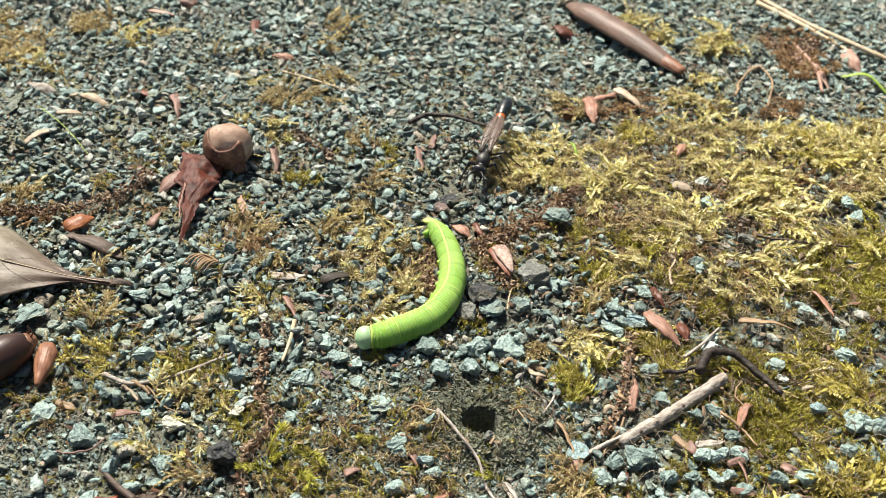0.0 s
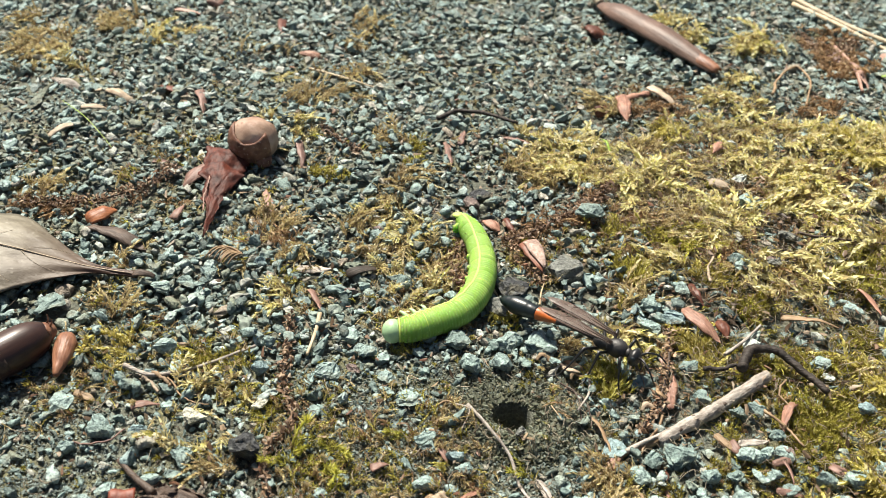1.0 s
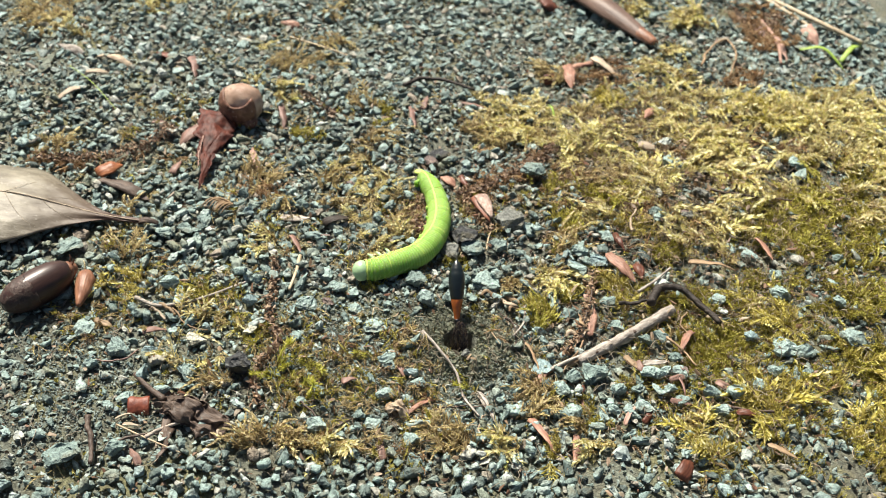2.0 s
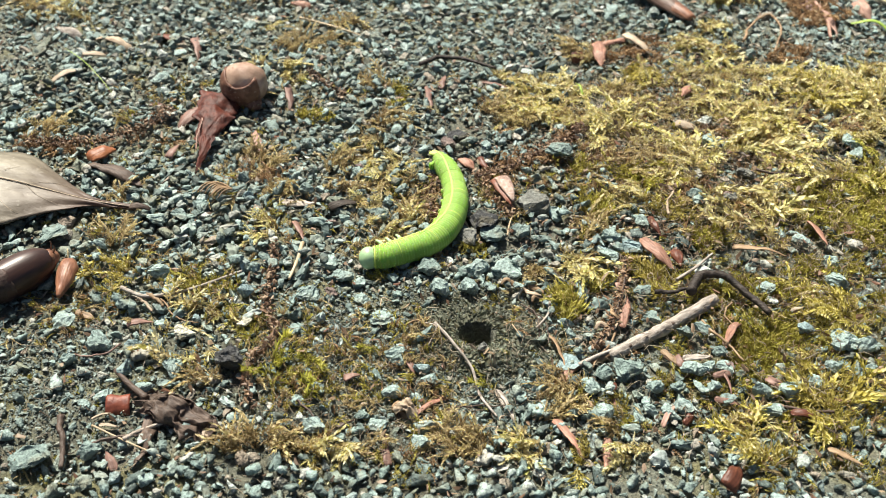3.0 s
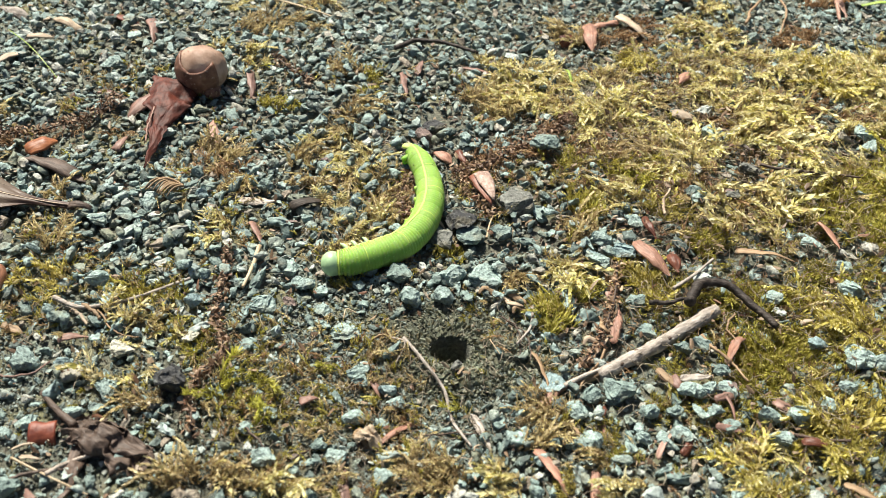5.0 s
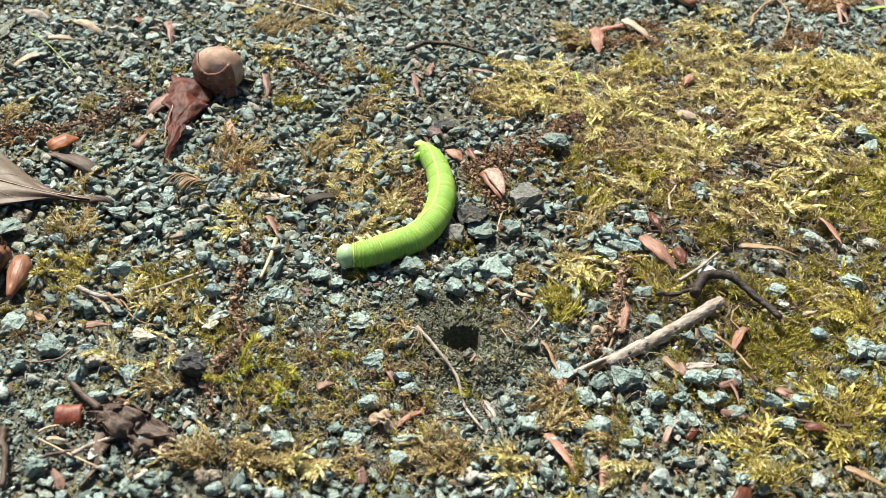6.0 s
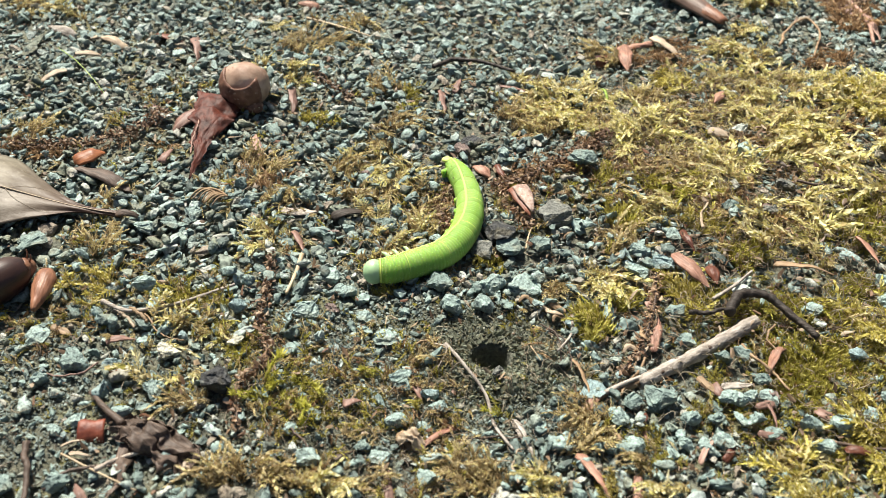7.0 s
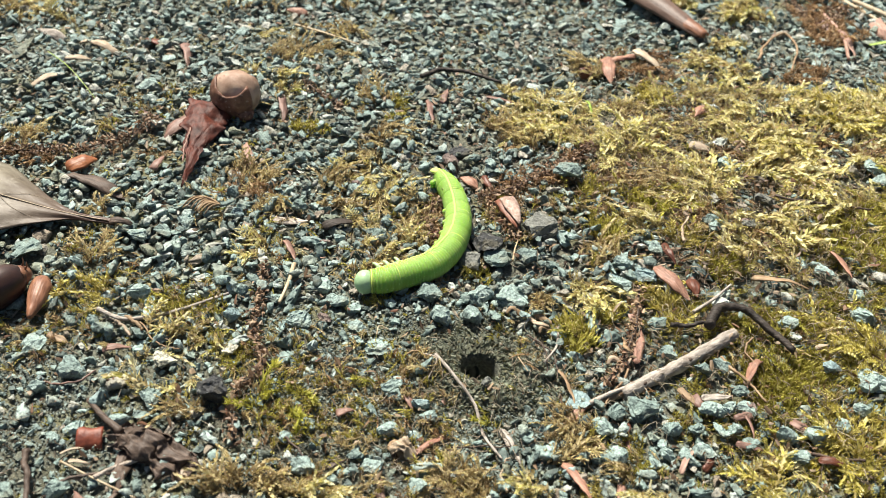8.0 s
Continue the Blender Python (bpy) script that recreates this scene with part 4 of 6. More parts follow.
    for k, (x, reach, back) in enumerate(((1.2, 3.0, 1.6), (-0.7, 3.9, -1.1), (-2.0, 4.6, -4.0))):
        for s in (-1, 1):
            path = [(0, 0, 0), (back * 0.25, s * reach * 0.45, 1.1), (back * 0.55, s * reach * 0.8, -1.2), (back * 0.8, s * reach * 0.98, -2.6), (back * 1.15, s * reach * 1.2, -2.85)]
            line = np.concatenate([np.linspace(path[n], path[n + 1], 5)[:-1] for n in range(4)] + [np.array([path[-1]])])
            fat = np.concatenate([np.full(4, 0.22), np.linspace(0.25, 0.15, 4), np.full(4, 0.12), np.full(5, 0.085)])
            leg = part("leg", poly_mesh("leg", *tube(line, fat, 7), black), root, "long thin black leg", pose(x * MM, 0.75 * s * MM, -0.55 * MM))
            legs.append((leg, x, s, k))
    return root, waist, wings, legs


# ---- single things ----
def round_nut():
    """A round brown gall with a peeling outer skin and a small knob under it."""
    at = (-37.4, 52.4, 3.7)
    inner = plant_material("nut_inner", (0.48, 0.35, 0.265), (0.25, 0.15, 0.1), (1, 1, 1), 420, 0.6, 0.6, spots=(0.26, 0.14, 0.09))
    outer = plant_material("nut_skin", (0.27, 0.14, 0.09), (0.12, 0.055, 0.036), (1, 1, 1), 900, 0.5, 0.7, spots=(0.42, 0.31, 0.24))
    root = thing("nut", poly_mesh("nut", *crumpled(ball(3.85, 26, 36, (1.04, 1, 0.97)), 0.3, 2.6, 2), inner), at, "round brown nut in a cracked peeling skin", "nut")
    verts, faces, w = [], [], 17
    for layer, rad in ((0, 4.22), (1, 3.88)):
        for i in range(17):
            for j in range(w):
                lon, lat = math.radians(150 + 170 * i / 16), math.radians(-62 + (94 + 12 * math.sin(i * 0.45) + 10 * float(rough_noise(i, 8.0, 3, 3))) * j / 16)
                verts.append((rad * math.cos(lat) * math.cos(lon), rad * math.cos(lat) * math.sin(lon), rad * math.sin(lat)))
    m = 17 * w
    for i in range(16):
        for j in range(16):
            a = i * w + j
            faces += [(a, a + w, a + w + 1, a + 1), (m + a, m + a + 1, m + a + w + 1, m + a + w)]
        faces += [(i * w, m + i * w, m + i * w + w, i * w + w), (i * w + 16, i * w + w + 16, m + i * w + w + 16, m + i * w + 16)]
    for j in range(16):
        faces += [(j, j + 1, m + j + 1, m + j), (16 * w + j, m + 16 * w + j, m + 16 * w + j + 1, 16 * w + j + 1)]
    part("peeling_skin", poly_mesh("peeling_skin", verts, faces, outer), root, "darker speckled outer skin, split along its edge")
    part("knob", poly_mesh("knob", *shifted(ball(1.5, 10, 14, (1.1, 0.9, 0.8)), (1.7, -2.6, -2.3)), outer), root, "small brown knob at its base")
    return root


def dark_leaf():
    """A folded dark red-brown scrap of leaf, torn along its edges."""
    mat = plant_material("leaf_dark_red", (0.105, 0.024, 0.012), (0.034, 0.01, 0.007), (0.7, 1.2, 1), 900, 0.62, 0.9)
    m, length = lie_along((-40.8, 51.0), (-41.2, 30.2), 0.5)

    def half(u):
        return (3.6 - 2.4 * float(smooth_step(0.2, 0.75, u))) * (1 - u**3) * (0.85 + 0.9 * float(rough_noise(u * 31, 3.0, 3, 3))) + 0.2

    ob = new("leaf_scrap", poly_mesh("leaf_scrap", *crumpled(shell(half, length, 0.4, 0.6, 0.15, 70, 30, 0.9, 4, 0.6, 0.16), 0.9, 4.4, 3), mat))
    ob.matrix_basis = m
    tagged(ob, "crinkled dark red-brown torn leaf scrap", "leaf")
    edge = spline([(1.5, -2.6, 1.2), (4.5, -2.2, 1.0), (8.5, -1.6, 1.1), (12.5, -1.5, 0.9), (16.0, -0.8, 0.8)], 40)
    edge = edge + np.random.default_rng(6).normal(0, 0.05, edge.shape)
    part("frayed_edge", poly_mesh("frayed_edge", *tube(edge, np.full(40, 0.13), 6, 0.4, 2), DRY["pale_pink"]), ob, "pale frayed edge of the leaf")


def big_leaf():
    """A large tan dead leaf, drawn out into a dark curled tip."""
    mat = plant_material("leaf_tan", (0.21, 0.195, 0.15), (0.115, 0.102, 0.076), (0.7, 1.3, 1), 520, 0.5, 0.6, spots=(0.28, 0.265, 0.22))
    # the drawn-out tip has gone dark brown
    tree = mat.node_tree
    where, split = tree.nodes.new("ShaderNodeTexCoord"), tree.nodes.new("ShaderNodeSeparateXYZ")
    tree.links.new(where.outputs["Object"], split.inputs[0])
    bsdf = tree.nodes["Principled BSDF"]
    old = bsdf.inputs["Base Color"].links[0].from_socket
    aged = ramp(tree, split.outputs[0], [(0.006, grey(1)), (0.02, grey(0))])
    tree.links.new(mix_colour(tree, aged, old, (0.06, 0.034, 0.024)), bsdf.inputs["Base Color"])
    tip, back = (-47.8, 20.6), (-104.0, 24.0)
    m, length = lie_along(tip, back, 0.6)

    def half(u):
        s = u * length
        return 0.6 + 9.0 * float(smooth_step(2.5, 21, s)) ** 1.35 * (1 - float(smooth_step(30, 53, s)) ** 2 * 0.97) * (1 + 0.25 * float(rough_noise(s, 2.0, 7, 3)))

    ob = new("dead_leaf", poly_mesh("dead_leaf", *shell(half, length, 0.5, 1.2, 0.25, 90, 22, 0.9, 7), mat))
    ob.matrix_basis = m
    tagged(ob, "large tan-grey dead leaf with a pointed tip", "leaf")

    def top(s, side=0.0):
        h = half(s / length)
        rad = h / math.sin(0.5)
        return rad * (math.cos(side * 0.5) - math.cos(0.5)) + 1.2 * (1 - (2 * s / length - 1) ** 2) + 0.08

    part("midrib", poly_mesh("midrib", *tube([(s, 0, top(s)) for s in np.linspace(1, length * 0.97, 40)], np.linspace(0.07, 0.13, 40), 7), DRY["cream"]), ob, "slightly raised midrib")
    for s0 in (16, 22, 28, 34, 40):
        for side in (-1, 1):
            pts = []
            for q in np.linspace(0, 1, 10):
                s, v = s0 - 7 * q, side * 0.82 * q
                h = half(s / length)
                pts.append((s, h / math.sin(0.5) * math.sin(v * 0.5), top(s, v) - 0.06))
            part("side_vein", poly_mesh("side_vein", *tube(pts, np.linspace(0.035, 0.01, 10), 5), DRY["cream"]), ob)
    _, tip_len = lie_along((-50.0, 20.6), (-47.0, 21.0), 0.8)
    part("curled_tip", poly_mesh("curled_tip", *shifted(shell(lambda u: 0.85 - 0.45 * u, tip_len, 1.1, 0.5, 0.2, 8, 6, 0.3, 5), (0.6, 0, 0.1), np.diag([-1.0, 1.0, 1.0])), DRY["umber"]), ob, "dark brown curled leaf tip")


def dark_nut():
    """A glossy dark brown acorn-like seed with a ragged paler end."""
    mat = plant_material("nut_dark", (0.055, 0.027, 0.02), (0.02, 0.011, 0.01), (0.3, 2, 2), 500, 0.4, 0.2, sheen=0.15)
    tip, back = Vector((-55.0, 7.8, 2.2)), Vector((-62.4, -0.8, 2.4))
    axis = back - tip
    root = new("acorn", poly_mesh("acorn", *tube([(axis.length * s, 0, 0) for s in np.linspace(0, 1, 30)], 2.75 * np.sqrt(np.clip(1 - np.abs(np.linspace(-0.99, 0.97, 30)) ** 2.6, 0.03, 1)), 26), mat))
    root.matrix_basis = pose(tip.x * MM, tip.y * MM, (tip.z + 0.5) * MM, 0, 0, math.degrees(math.atan2(axis.y, axis.x)))
    tagged(root, "dark purplish-brown acorn lying on its side", "acorn")
    part("tip_scar", poly_mesh("tip_scar", *shifted(tube([(-0.55, 0, 0), (-0.1, 0, 0), (0.5, 0, 0), (0.9, 0, 0)], [0.55, 0.95, 1.35, 1.6], 14, 0.12, 4), (0, 0, 0)), DRY["acorn"]), root, "ragged brown scar at the tip")
    dull = plant_material("nut_dull", (0.075, 0.05, 0.042), (0.026, 0.017, 0.014), (1, 1, 1), 900, 0.6, 0.9)
    back_s = np.linspace(0.62, 1.0, 16)
    wrinkled = tube([(axis.length * q, 0, 0) for q in back_s], 0.02 + 2.75 * np.sqrt(np.clip(1 - np.abs(1.96 * back_s - 0.99) ** 2.6, 0.02, 1)), 40, 0.02, 8)
    part("wrinkled_end", poly_mesh("wrinkled_end", *crumpled(wrinkled, 0.12, 0.7, 3), dull), root, "dull wrinkled grey-brown end")
    for y, z in ((0.4, 0.8), (-0.2, 1.0)):
        part("bristle", poly_mesh("bristle", *tube([(0.2, y, z), (-0.2, y * 1.3, z + 0.7), (-0.2, y * 1.5, z + 1.3)], [0.16, 0.1, 0.05], 6), DRY["acorn"]), root)


def long_pod():
    m, length = lie_along((24.9, 114.5), (44.6, 85.0), 0.8)

    def half(u):
        return 3.2 * min(1, (u / 0.25) ** 0.8 + 0.22) * (1 - 0.55 * max(0, (u - 0.55) / 0.45) ** 1.2) * (0.25 if u > 0.995 else 1)

    ob = new("seed_pod", poly_mesh("seed_pod", *shell(half, length, 1.25, 0.6, 0.5, 30, 12, 0.3, 9), DRY["pod"]))
    ob.matrix_basis = m
    tagged(ob, "long brown leathery seed pod with a paler tip", "seed pod")
    part("tip", poly_mesh("tip", *shifted(shell(lambda u: 1.95 * (1 - 0.45 * u**2), 7.5, 1.25, 0.2, 0.4, 10, 10, 0.2, 2), (length - 7.4, 0, 0.32)), DRY["acorn"]), ob, "reddish tan tip")
    part("stalk", poly_mesh("stalk", *tube(spline([(0.5, 0, 0.5), (-2, 0.4, 0.8), (-4.5, 1.6, 0.6)], 10), np.linspace(0.9, 0.6, 10), 8, 0.05), DRY["cream"]), ob, "pale short stalk")


def grey_twig():
    """The broken grey twig with cracked bark, snapped square at one end."""
    a, b = np.array([21.0, -3.9]), np.array([36.3, 7.2])
    base = np.array([*a, ground_z(*a)])
    line = np.array([(*(a + (b - a) * s + np.array([0.35, -0.5]) * math.sin(math.pi * s) * 0.35), 0) for s in np.linspace(0, 1, 34)])
    line[:, 2] = np.linspace(ground_z(*a) + 0.9, max(ground_z(*b), 0) + 0.9, 34)
    yaw = math.atan2(b[1] - a[1], b[0] - a[0])
    line = (line - base) @ np.array([[math.cos(yaw), -math.sin(yaw), 0], [math.sin(yaw), math.cos(yaw), 0], [0, 0, 1]])
    root = thing("twig", poly_mesh("twig", *crumpled(tube(line, np.linspace(0.78, 0.86, 34) * (1 + 0.05 * np.sin(np.arange(34) * 0.9)), 16, 0.07, 3), 0.11, 1.3, 4), DRY["grey"]), base, "weathered grey-brown broken twig with cracked bark", "twig", turn=math.degrees(yaw))
    end = line[-1]
    way = (line[-1] - line[-3]) / np.linalg.norm(line[-1] - line[-3])
    part("broken_end", poly_mesh("broken_end", *tube([end - way * 0.05, end + way * 0.12, end + way * 0.2], [0.84, 0.76, 0.35], 12, 0.15, 2), DRY["cream"]), root, "pale splintered end")
    for s, k in ((0.18, 1), (0.33, -1), (0.55, 1)):
        part("knot", poly_mesh("knot", *shifted(ball(0.42, 8, 10, (1.2, 0.8, 0.6)), line[int(s * 33)] + np.array([0.1, -0.25 * k, 0.5])), DRY["umber"]), root, "dark knot in the bark")
    part("side_shoot", poly_mesh("side_shoot", *tube(spline([line[0] + np.array([0.6, 0.3, -0.1]), (-1.6, 0.6, 0.5), (-4.6, 1.0, 0.6), (-8.9, 0.3, 0.4)], 20), np.linspace(0.6, 0.26, 20), 9, 0.07, 5), DRY["tan"]), root, "thinner split end of the twig")


def crumpled_leaf():
    m, length = lie_along((-37.0, -14.4), (-26.8, -19.4), -0.6)
    ob = new("crumpled_leaf", poly_mesh("crumpled_leaf", *crumpled(shell(lambda u: 2.7 * math.sin(math.pi * (0.1 + 0.85 * u)) ** 0.6 * (0.8 + 0.2 * math.sin(9 * u) + 0.12 * math.sin(31 * u)), length, 0.7, 0.4, 0.12, 80, 44, 0.7, 12, 0.6, 0.8), 1.1, 1.9, 5), DRY["umber"]))
    ob.matrix_basis = m
    tagged(ob, "crumpled dark brown rotting leaf", "leaf")
    part("torn_strip", poly_mesh("torn_strip", *crumpled(shell(lambda u: 0.75 * (1 - u) ** 0.5 + 0.1, 7.0, 0.7, 0.3, 0.12, 24, 8, 0.4, 3, 0.8), 0.8, 2.4, 8), DRY["umber"]), ob, "torn strip of the leaf", pose(3.5 * MM, -1.6 * MM, 0.2 * MM, 0, 4, 295))
    part("stalk", poly_mesh("stalk", *tube(spline([(1, 0, 0.8), (-2, 0.5, 1.0), (-5.5, 1.6, 0.8)], 14), np.linspace(0.5, 0.3, 14), 8, 0.08, 2), DRY["umber"]), ob)

def red_chip():
    mat = plant_material("chip_red", (0.26, 0.075, 0.04), (0.12, 0.03, 0.02), (1, 1, 1), 700, 0.5, 0.6)
    at = (-39.4, -15.7)
    free_spot(*at, 2.2)
    ob = thing("bark_chip", poly_mesh("bark_chip", *shifted(shell(lambda u: 1.3 + 0.1 * math.sin(8 * u), 2.8, 0.8, 0.1, 0.2, 12, 10, 0.12, 6), (-1.45, 0, 0)), mat), (*at, ground_z(*at) + 0.4), "small square red-brown curved bark chip", "bark chip", turn=12)
    ob.rotation_euler = (0.5, 0.1, 0.2)


def plump_bud():
    """A stout brown bud with a ragged broken end, lying beside the acorn."""
    broad, tip = (-53.2, 8.0), (-52.7, 1.4)
    m, length = lie_along(broad, tip, 0.7)
    u = np.linspace(0, 1, 20)
    ob = new("bud", poly_mesh("bud", *crumpled(tube([(length * q, 0.2 * math.sin(3 * q), 0.15 * math.sin(3.1 * q)) for q in u], 1.45 * np.minimum(1, 0.72 + 1.6 * u) * (1 - 0.8 * u**2.6), 16, 0.03, 3, 0.85), 0.18, 1.6, 4), DRY["acorn"]))
    ob.matrix_basis = m
    tagged(ob, "stout reddish-brown bud beside the dark acorn", "bud")
    part("broken_end", poly_mesh("broken_end", *tube([(-0.25, 0, 0), (0.05, 0, 0), (0.25, 0, 0)], [0.7, 0.95, 1.0], 14, 0.18, 5, 0.85), DRY["tan"]), ob, "pale ragged broken end")


def scrap(at, size, tone, seed, label):
    """A small dry leaf crumpled into a ball-like scrap."""
    r = np.random.default_rng(seed)
    free_spot(*at, size * 0.4)
    me = poly_mesh("leaf_scrap", *crumpled(shifted(shell(lambda u: 0.42 * size * math.sin(math.pi * (0.12 + 0.8 * u)) ** 0.5 * (0.85 + 0.15 * math.sin(11 * u + seed)), size, 0.9, 0.25 * size, 0.12, 26, 18, 0.5, seed, 0.9, 0.22 * size), (-size / 2, 0, 0)), 0.2 * size, 0.45 * size, seed), DRY[tone])
    return thing("leaf_scrap", me, (*at, rest_z(*at) - 0.2), label, "leaf", turn=r.uniform(0, 360))


def curl(at, size, turn, tone):
    """A narrow dry strip rolled up along its length."""
    free_spot(*at, size * 0.3)
    line = [(size * (u - 0.5), 0.16 * size * math.sin(5.5 * u), 0.14 * size * (1 + math.sin(6.5 * u))) for u in np.linspace(0, 1, 22)]
    me = poly_mesh("dry_curl", *tube(line, 0.13 * size * np.sin(np.linspace(0.35, 2.9, 22)), 8, 0.15, int(size * 10), 0.35), DRY[tone])
    return thing("dry_curl", me, (*at, rest_z(*at)), "curled strip of dry tan leaf on the ground", "leaf strip", turn=turn)


def dry_fan(at, size, turn):
    """A curled tuft of old moss, its brown branches side by side like a comb."""
    root = thing("dry_tuft", poly_mesh("dry_tuft", *tube([(size * 0.5, size * (u - 0.5), 0.5 + 0.4 * math.sin(3 * u)) for u in np.linspace(0, 1, 14)], np.full(14, 0.16), 6, 0.15), DRY["tan"]), (*at, rest_z(*at)), "curled brown comb-like tuft of dead moss", "dead moss", turn=turn)
    for k in range(9):
        y = size * (k / 8 - 0.5)
        part("branch", poly_mesh("branch", *tube([(size * (0.5 - u), y + 0.12 * size * u * math.sin(k), 0.5 + 0.9 * math.sin(2.6 * u)) for u in np.linspace(0, 1, 10)], np.linspace(0.2, 0.08, 10), 6, 0.2, k), DRY["tan"]), root)
    return root


caterpillar()
hunter, hunter_waist, hunter_wings, hunter_legs = wasp()
round_nut(), dark_leaf(), big_leaf(), dark_nut(), long_pod(), grey_twig(), crumpled_leaf(), red_chip(), plump_bud()
for q in np.linspace(0, 1, 14):  # gravel keeps clear of the caterpillar and the burrow
    free_spot(-11 + 11 * min(1, q * 1.7), 11 + 24 * max(0, q - 0.15), 1.5)
free_spot(*HOLE, 3.4)

# ---- what lies on the path, by kind ----
stone((11.8, 25.6), 4.9, 7.5, "dark")
stone((-1.5, 7.1), 2.8, 2.6, "pale")
stone((-3.3, 10.9), 3.3, 2.5, "grey")
stone((7.6, 11.9), 4.1, 2.1, "pale")
stone((3.5, 11.7), 3.7, 2.5, "pale")
stone((5.6, 19.6), 3.5, 2.2, "grey")
stone((9.7, 20.2), 2.7, 2.2, "grey")
stone((36.9, 29.5), 2.6, 3.1, "grey")
stone((-26.9, -9.0), 4.0, 4.0, "black")
stone((-34.1, -3.7), 2.6, 2.6, "cream")
stone((-40.3, -6.4), 1.9, 3.2, "blue")
stone((-45.0, -6.4), 2.8, 2.2, "grey")
stone((-47.8, -9.0), 2.0, 2.2, "pale")
stone((39.6, -8.9), 2.9, 2.8, "pale")
stone((43.6, -8.9), 3.6, 2.5, "pale")
stone((39.6, -12.4), 2.8, 3.1, "pale")
stone((23.2, -6.1), 3.8, 2.8, "grey")
stone((20.0, -6.9), 2.4, 2.9, "grey")
stone((18.1, -9.2), 2.5, 2.5, "pale")
stone((15.6, -5.6), 3.1, 1.4, "blue")
stone((13.9, -6.9), 1.9, 1.7, "blue")
stone((31.4, 0.6), 2.1, 3.4, "grey")
stone((33.4, 1.0), 2.2, 2.2, "grey")
stone((43.2, 9.7), 2.8, 2.1, "pale")
stone((44.0, 7.5), 1.9, 1.1, "white")
stone((35.5, 12.3), 2.5, 1.8, "white")
stone((35.3, -2.5), 1.8, 1.7, "grey")
stone((35.9, -4.9), 1.9, 1.8, "mauve")
stone((52.2, 0.8), 3.6, 1.8, "pale")
stone((26.4, -9.2), 2.3, 2.3, "pale")
stone((25.2, -12.7), 1.8, 2.0, "pale")
stone((19.3, -13.1), 2.3, 2.2, "pale")
stone((-14.7, 70.0), 1.8, 1.6, "white")
stone((-55.6, 64.9), 2.7, 3.2, "white")
stone((-53.0, 57.4), 3.6, 1.8, "pale")
stone((-37.1, -13.1), 2.4, 1.7, "pale")
stone((-43.3, -15.9), 1.7, 1.4, "pale")
stone((-41.7, -14.5), 2.5, 1.2, "pale")
stone((-15.3, -17.6), 2.6, 2.7, "pale")
stone((-17.2, -16.5), 1.2, 1.3, "white")
stone((-9.7, -15.5), 1.9, 2.0, "grey")
stone((-7.8, -16.6), 2.4, 1.3, "pale")
stone((-6.4, -6.5), 2.0, 2.4, "grey")
stone((1.3, -17.1), 1.7, 1.8, "white")
stone((65.5, 45.4), 3.6, 2.0, "pale")
stone((65.2, 42.4), 3.0, 1.8, "pale")
stone((45.4, 35.8), 3.4, 2.3, "dark")
stone((42.1, 29.1), 2.3, 1.9, "dark")
stone((-11.1, 22.2), 2.4, 2.4, "grey")
stone((-16.6, 20.8), 1.7, 1.9, "pale")
stone((-31.8, 25.3), 1.9, 3.7, "blue")
stone((-40.4, 7.1), 2.9, 2.8, "pale")
stone((-14.8, 8.9), 2.5, 2.2, "pale")
stone((-38.5, 23.1), 2.5, 1.7, "pale")
stone((-37.2, 20.9), 1.6, 1.0, "white")
stone((-15.1, 33.3), 2.7, 2.1, "mauve")
stone((-12.7, 32.3), 1.7, 1.3, "blue")
stone((-20.1, 39.3), 3.3, 2.0, "pale")
stone((-24.9, 39.6), 2.1, 2.0, "grey")
stone((-23.1, 27.1), 2.3, 2.5, "grey")
stone((-57.5, 13.5), 3.9, 2.1, "grey")
stone((-44.2, 19.3), 2.5, 3.0, "pale")
stone((-41.1, 20.8), 2.8, 1.8, "grey")
stone((-23.4, 8.7), 2.3, 1.4, "pale")
stone((-19.4, 5.0), 3.1, 1.6, "pale")
stone((-28.2, 4.6), 2.1, 2.4, "blue")
stone((-16.2, 5.7), 1.7, 1.1, "mauve")
stone((-12.0, 2.4), 2.4, 1.2, "pale")
stone((-9.5, 1.4), 3.4, 1.2, "pale")
stone((2.2, 17.7), 3.1, 3.5, "dark")
stone((-0.2, 13.1), 1.3, 1.7, "white")
stone((4.2, 21.9), 4.9, 3.3, "black")
stone((-2.8, 41.1), 2.1, 1.5, "blue")
stone((-1.7, 40.8), 3.0, 2.2, "mauve")
stone((-0.5, 43.4), 4.1, 2.2, "black")
stone((4.6, -4.2), 1.6, 1.5, "dark")
stone((13.9, 5.7), 1.9, 1.6, "blue")
stone((-2.1, -9.3), 2.0, 2.5, "pale")
stone((26.4, 8.1), 2.5, 1.8, "grey")
stone((25.8, 16.6), 3.1, 2.3, "blue")
stone((27.2, 2.7), 2.5, 1.7, "grey")
stone((54.2, 15.7), 2.3, 2.0, "pale")
stone((54.3, 11.9), 3.3, 2.1, "pale")
stone((50.8, 20.0), 2.8, 1.6, "pale")
stone((42.1, 51.6), 3.1, 1.6, "white")
stone((43.1, 62.4), 2.1, 1.5, "white")
stone((-69.9, 58.5), 2.9, 2.0, "pale")
stone((-49.1, 46.4), 2.2, 1.5, "white")
stone((-50.4, -2.2), 2.7, 1.6, "pale")
stone((-50.4, 4.7), 2.1, 1.9, "pale")
stone((-17.8, 43.4), 2.3, 1.7, "pale")
stone((-8.1, 33.8), 3.0, 2.4, "grey")
stone((-18.3, 20.2), 2.0, 1.5, "mauve")
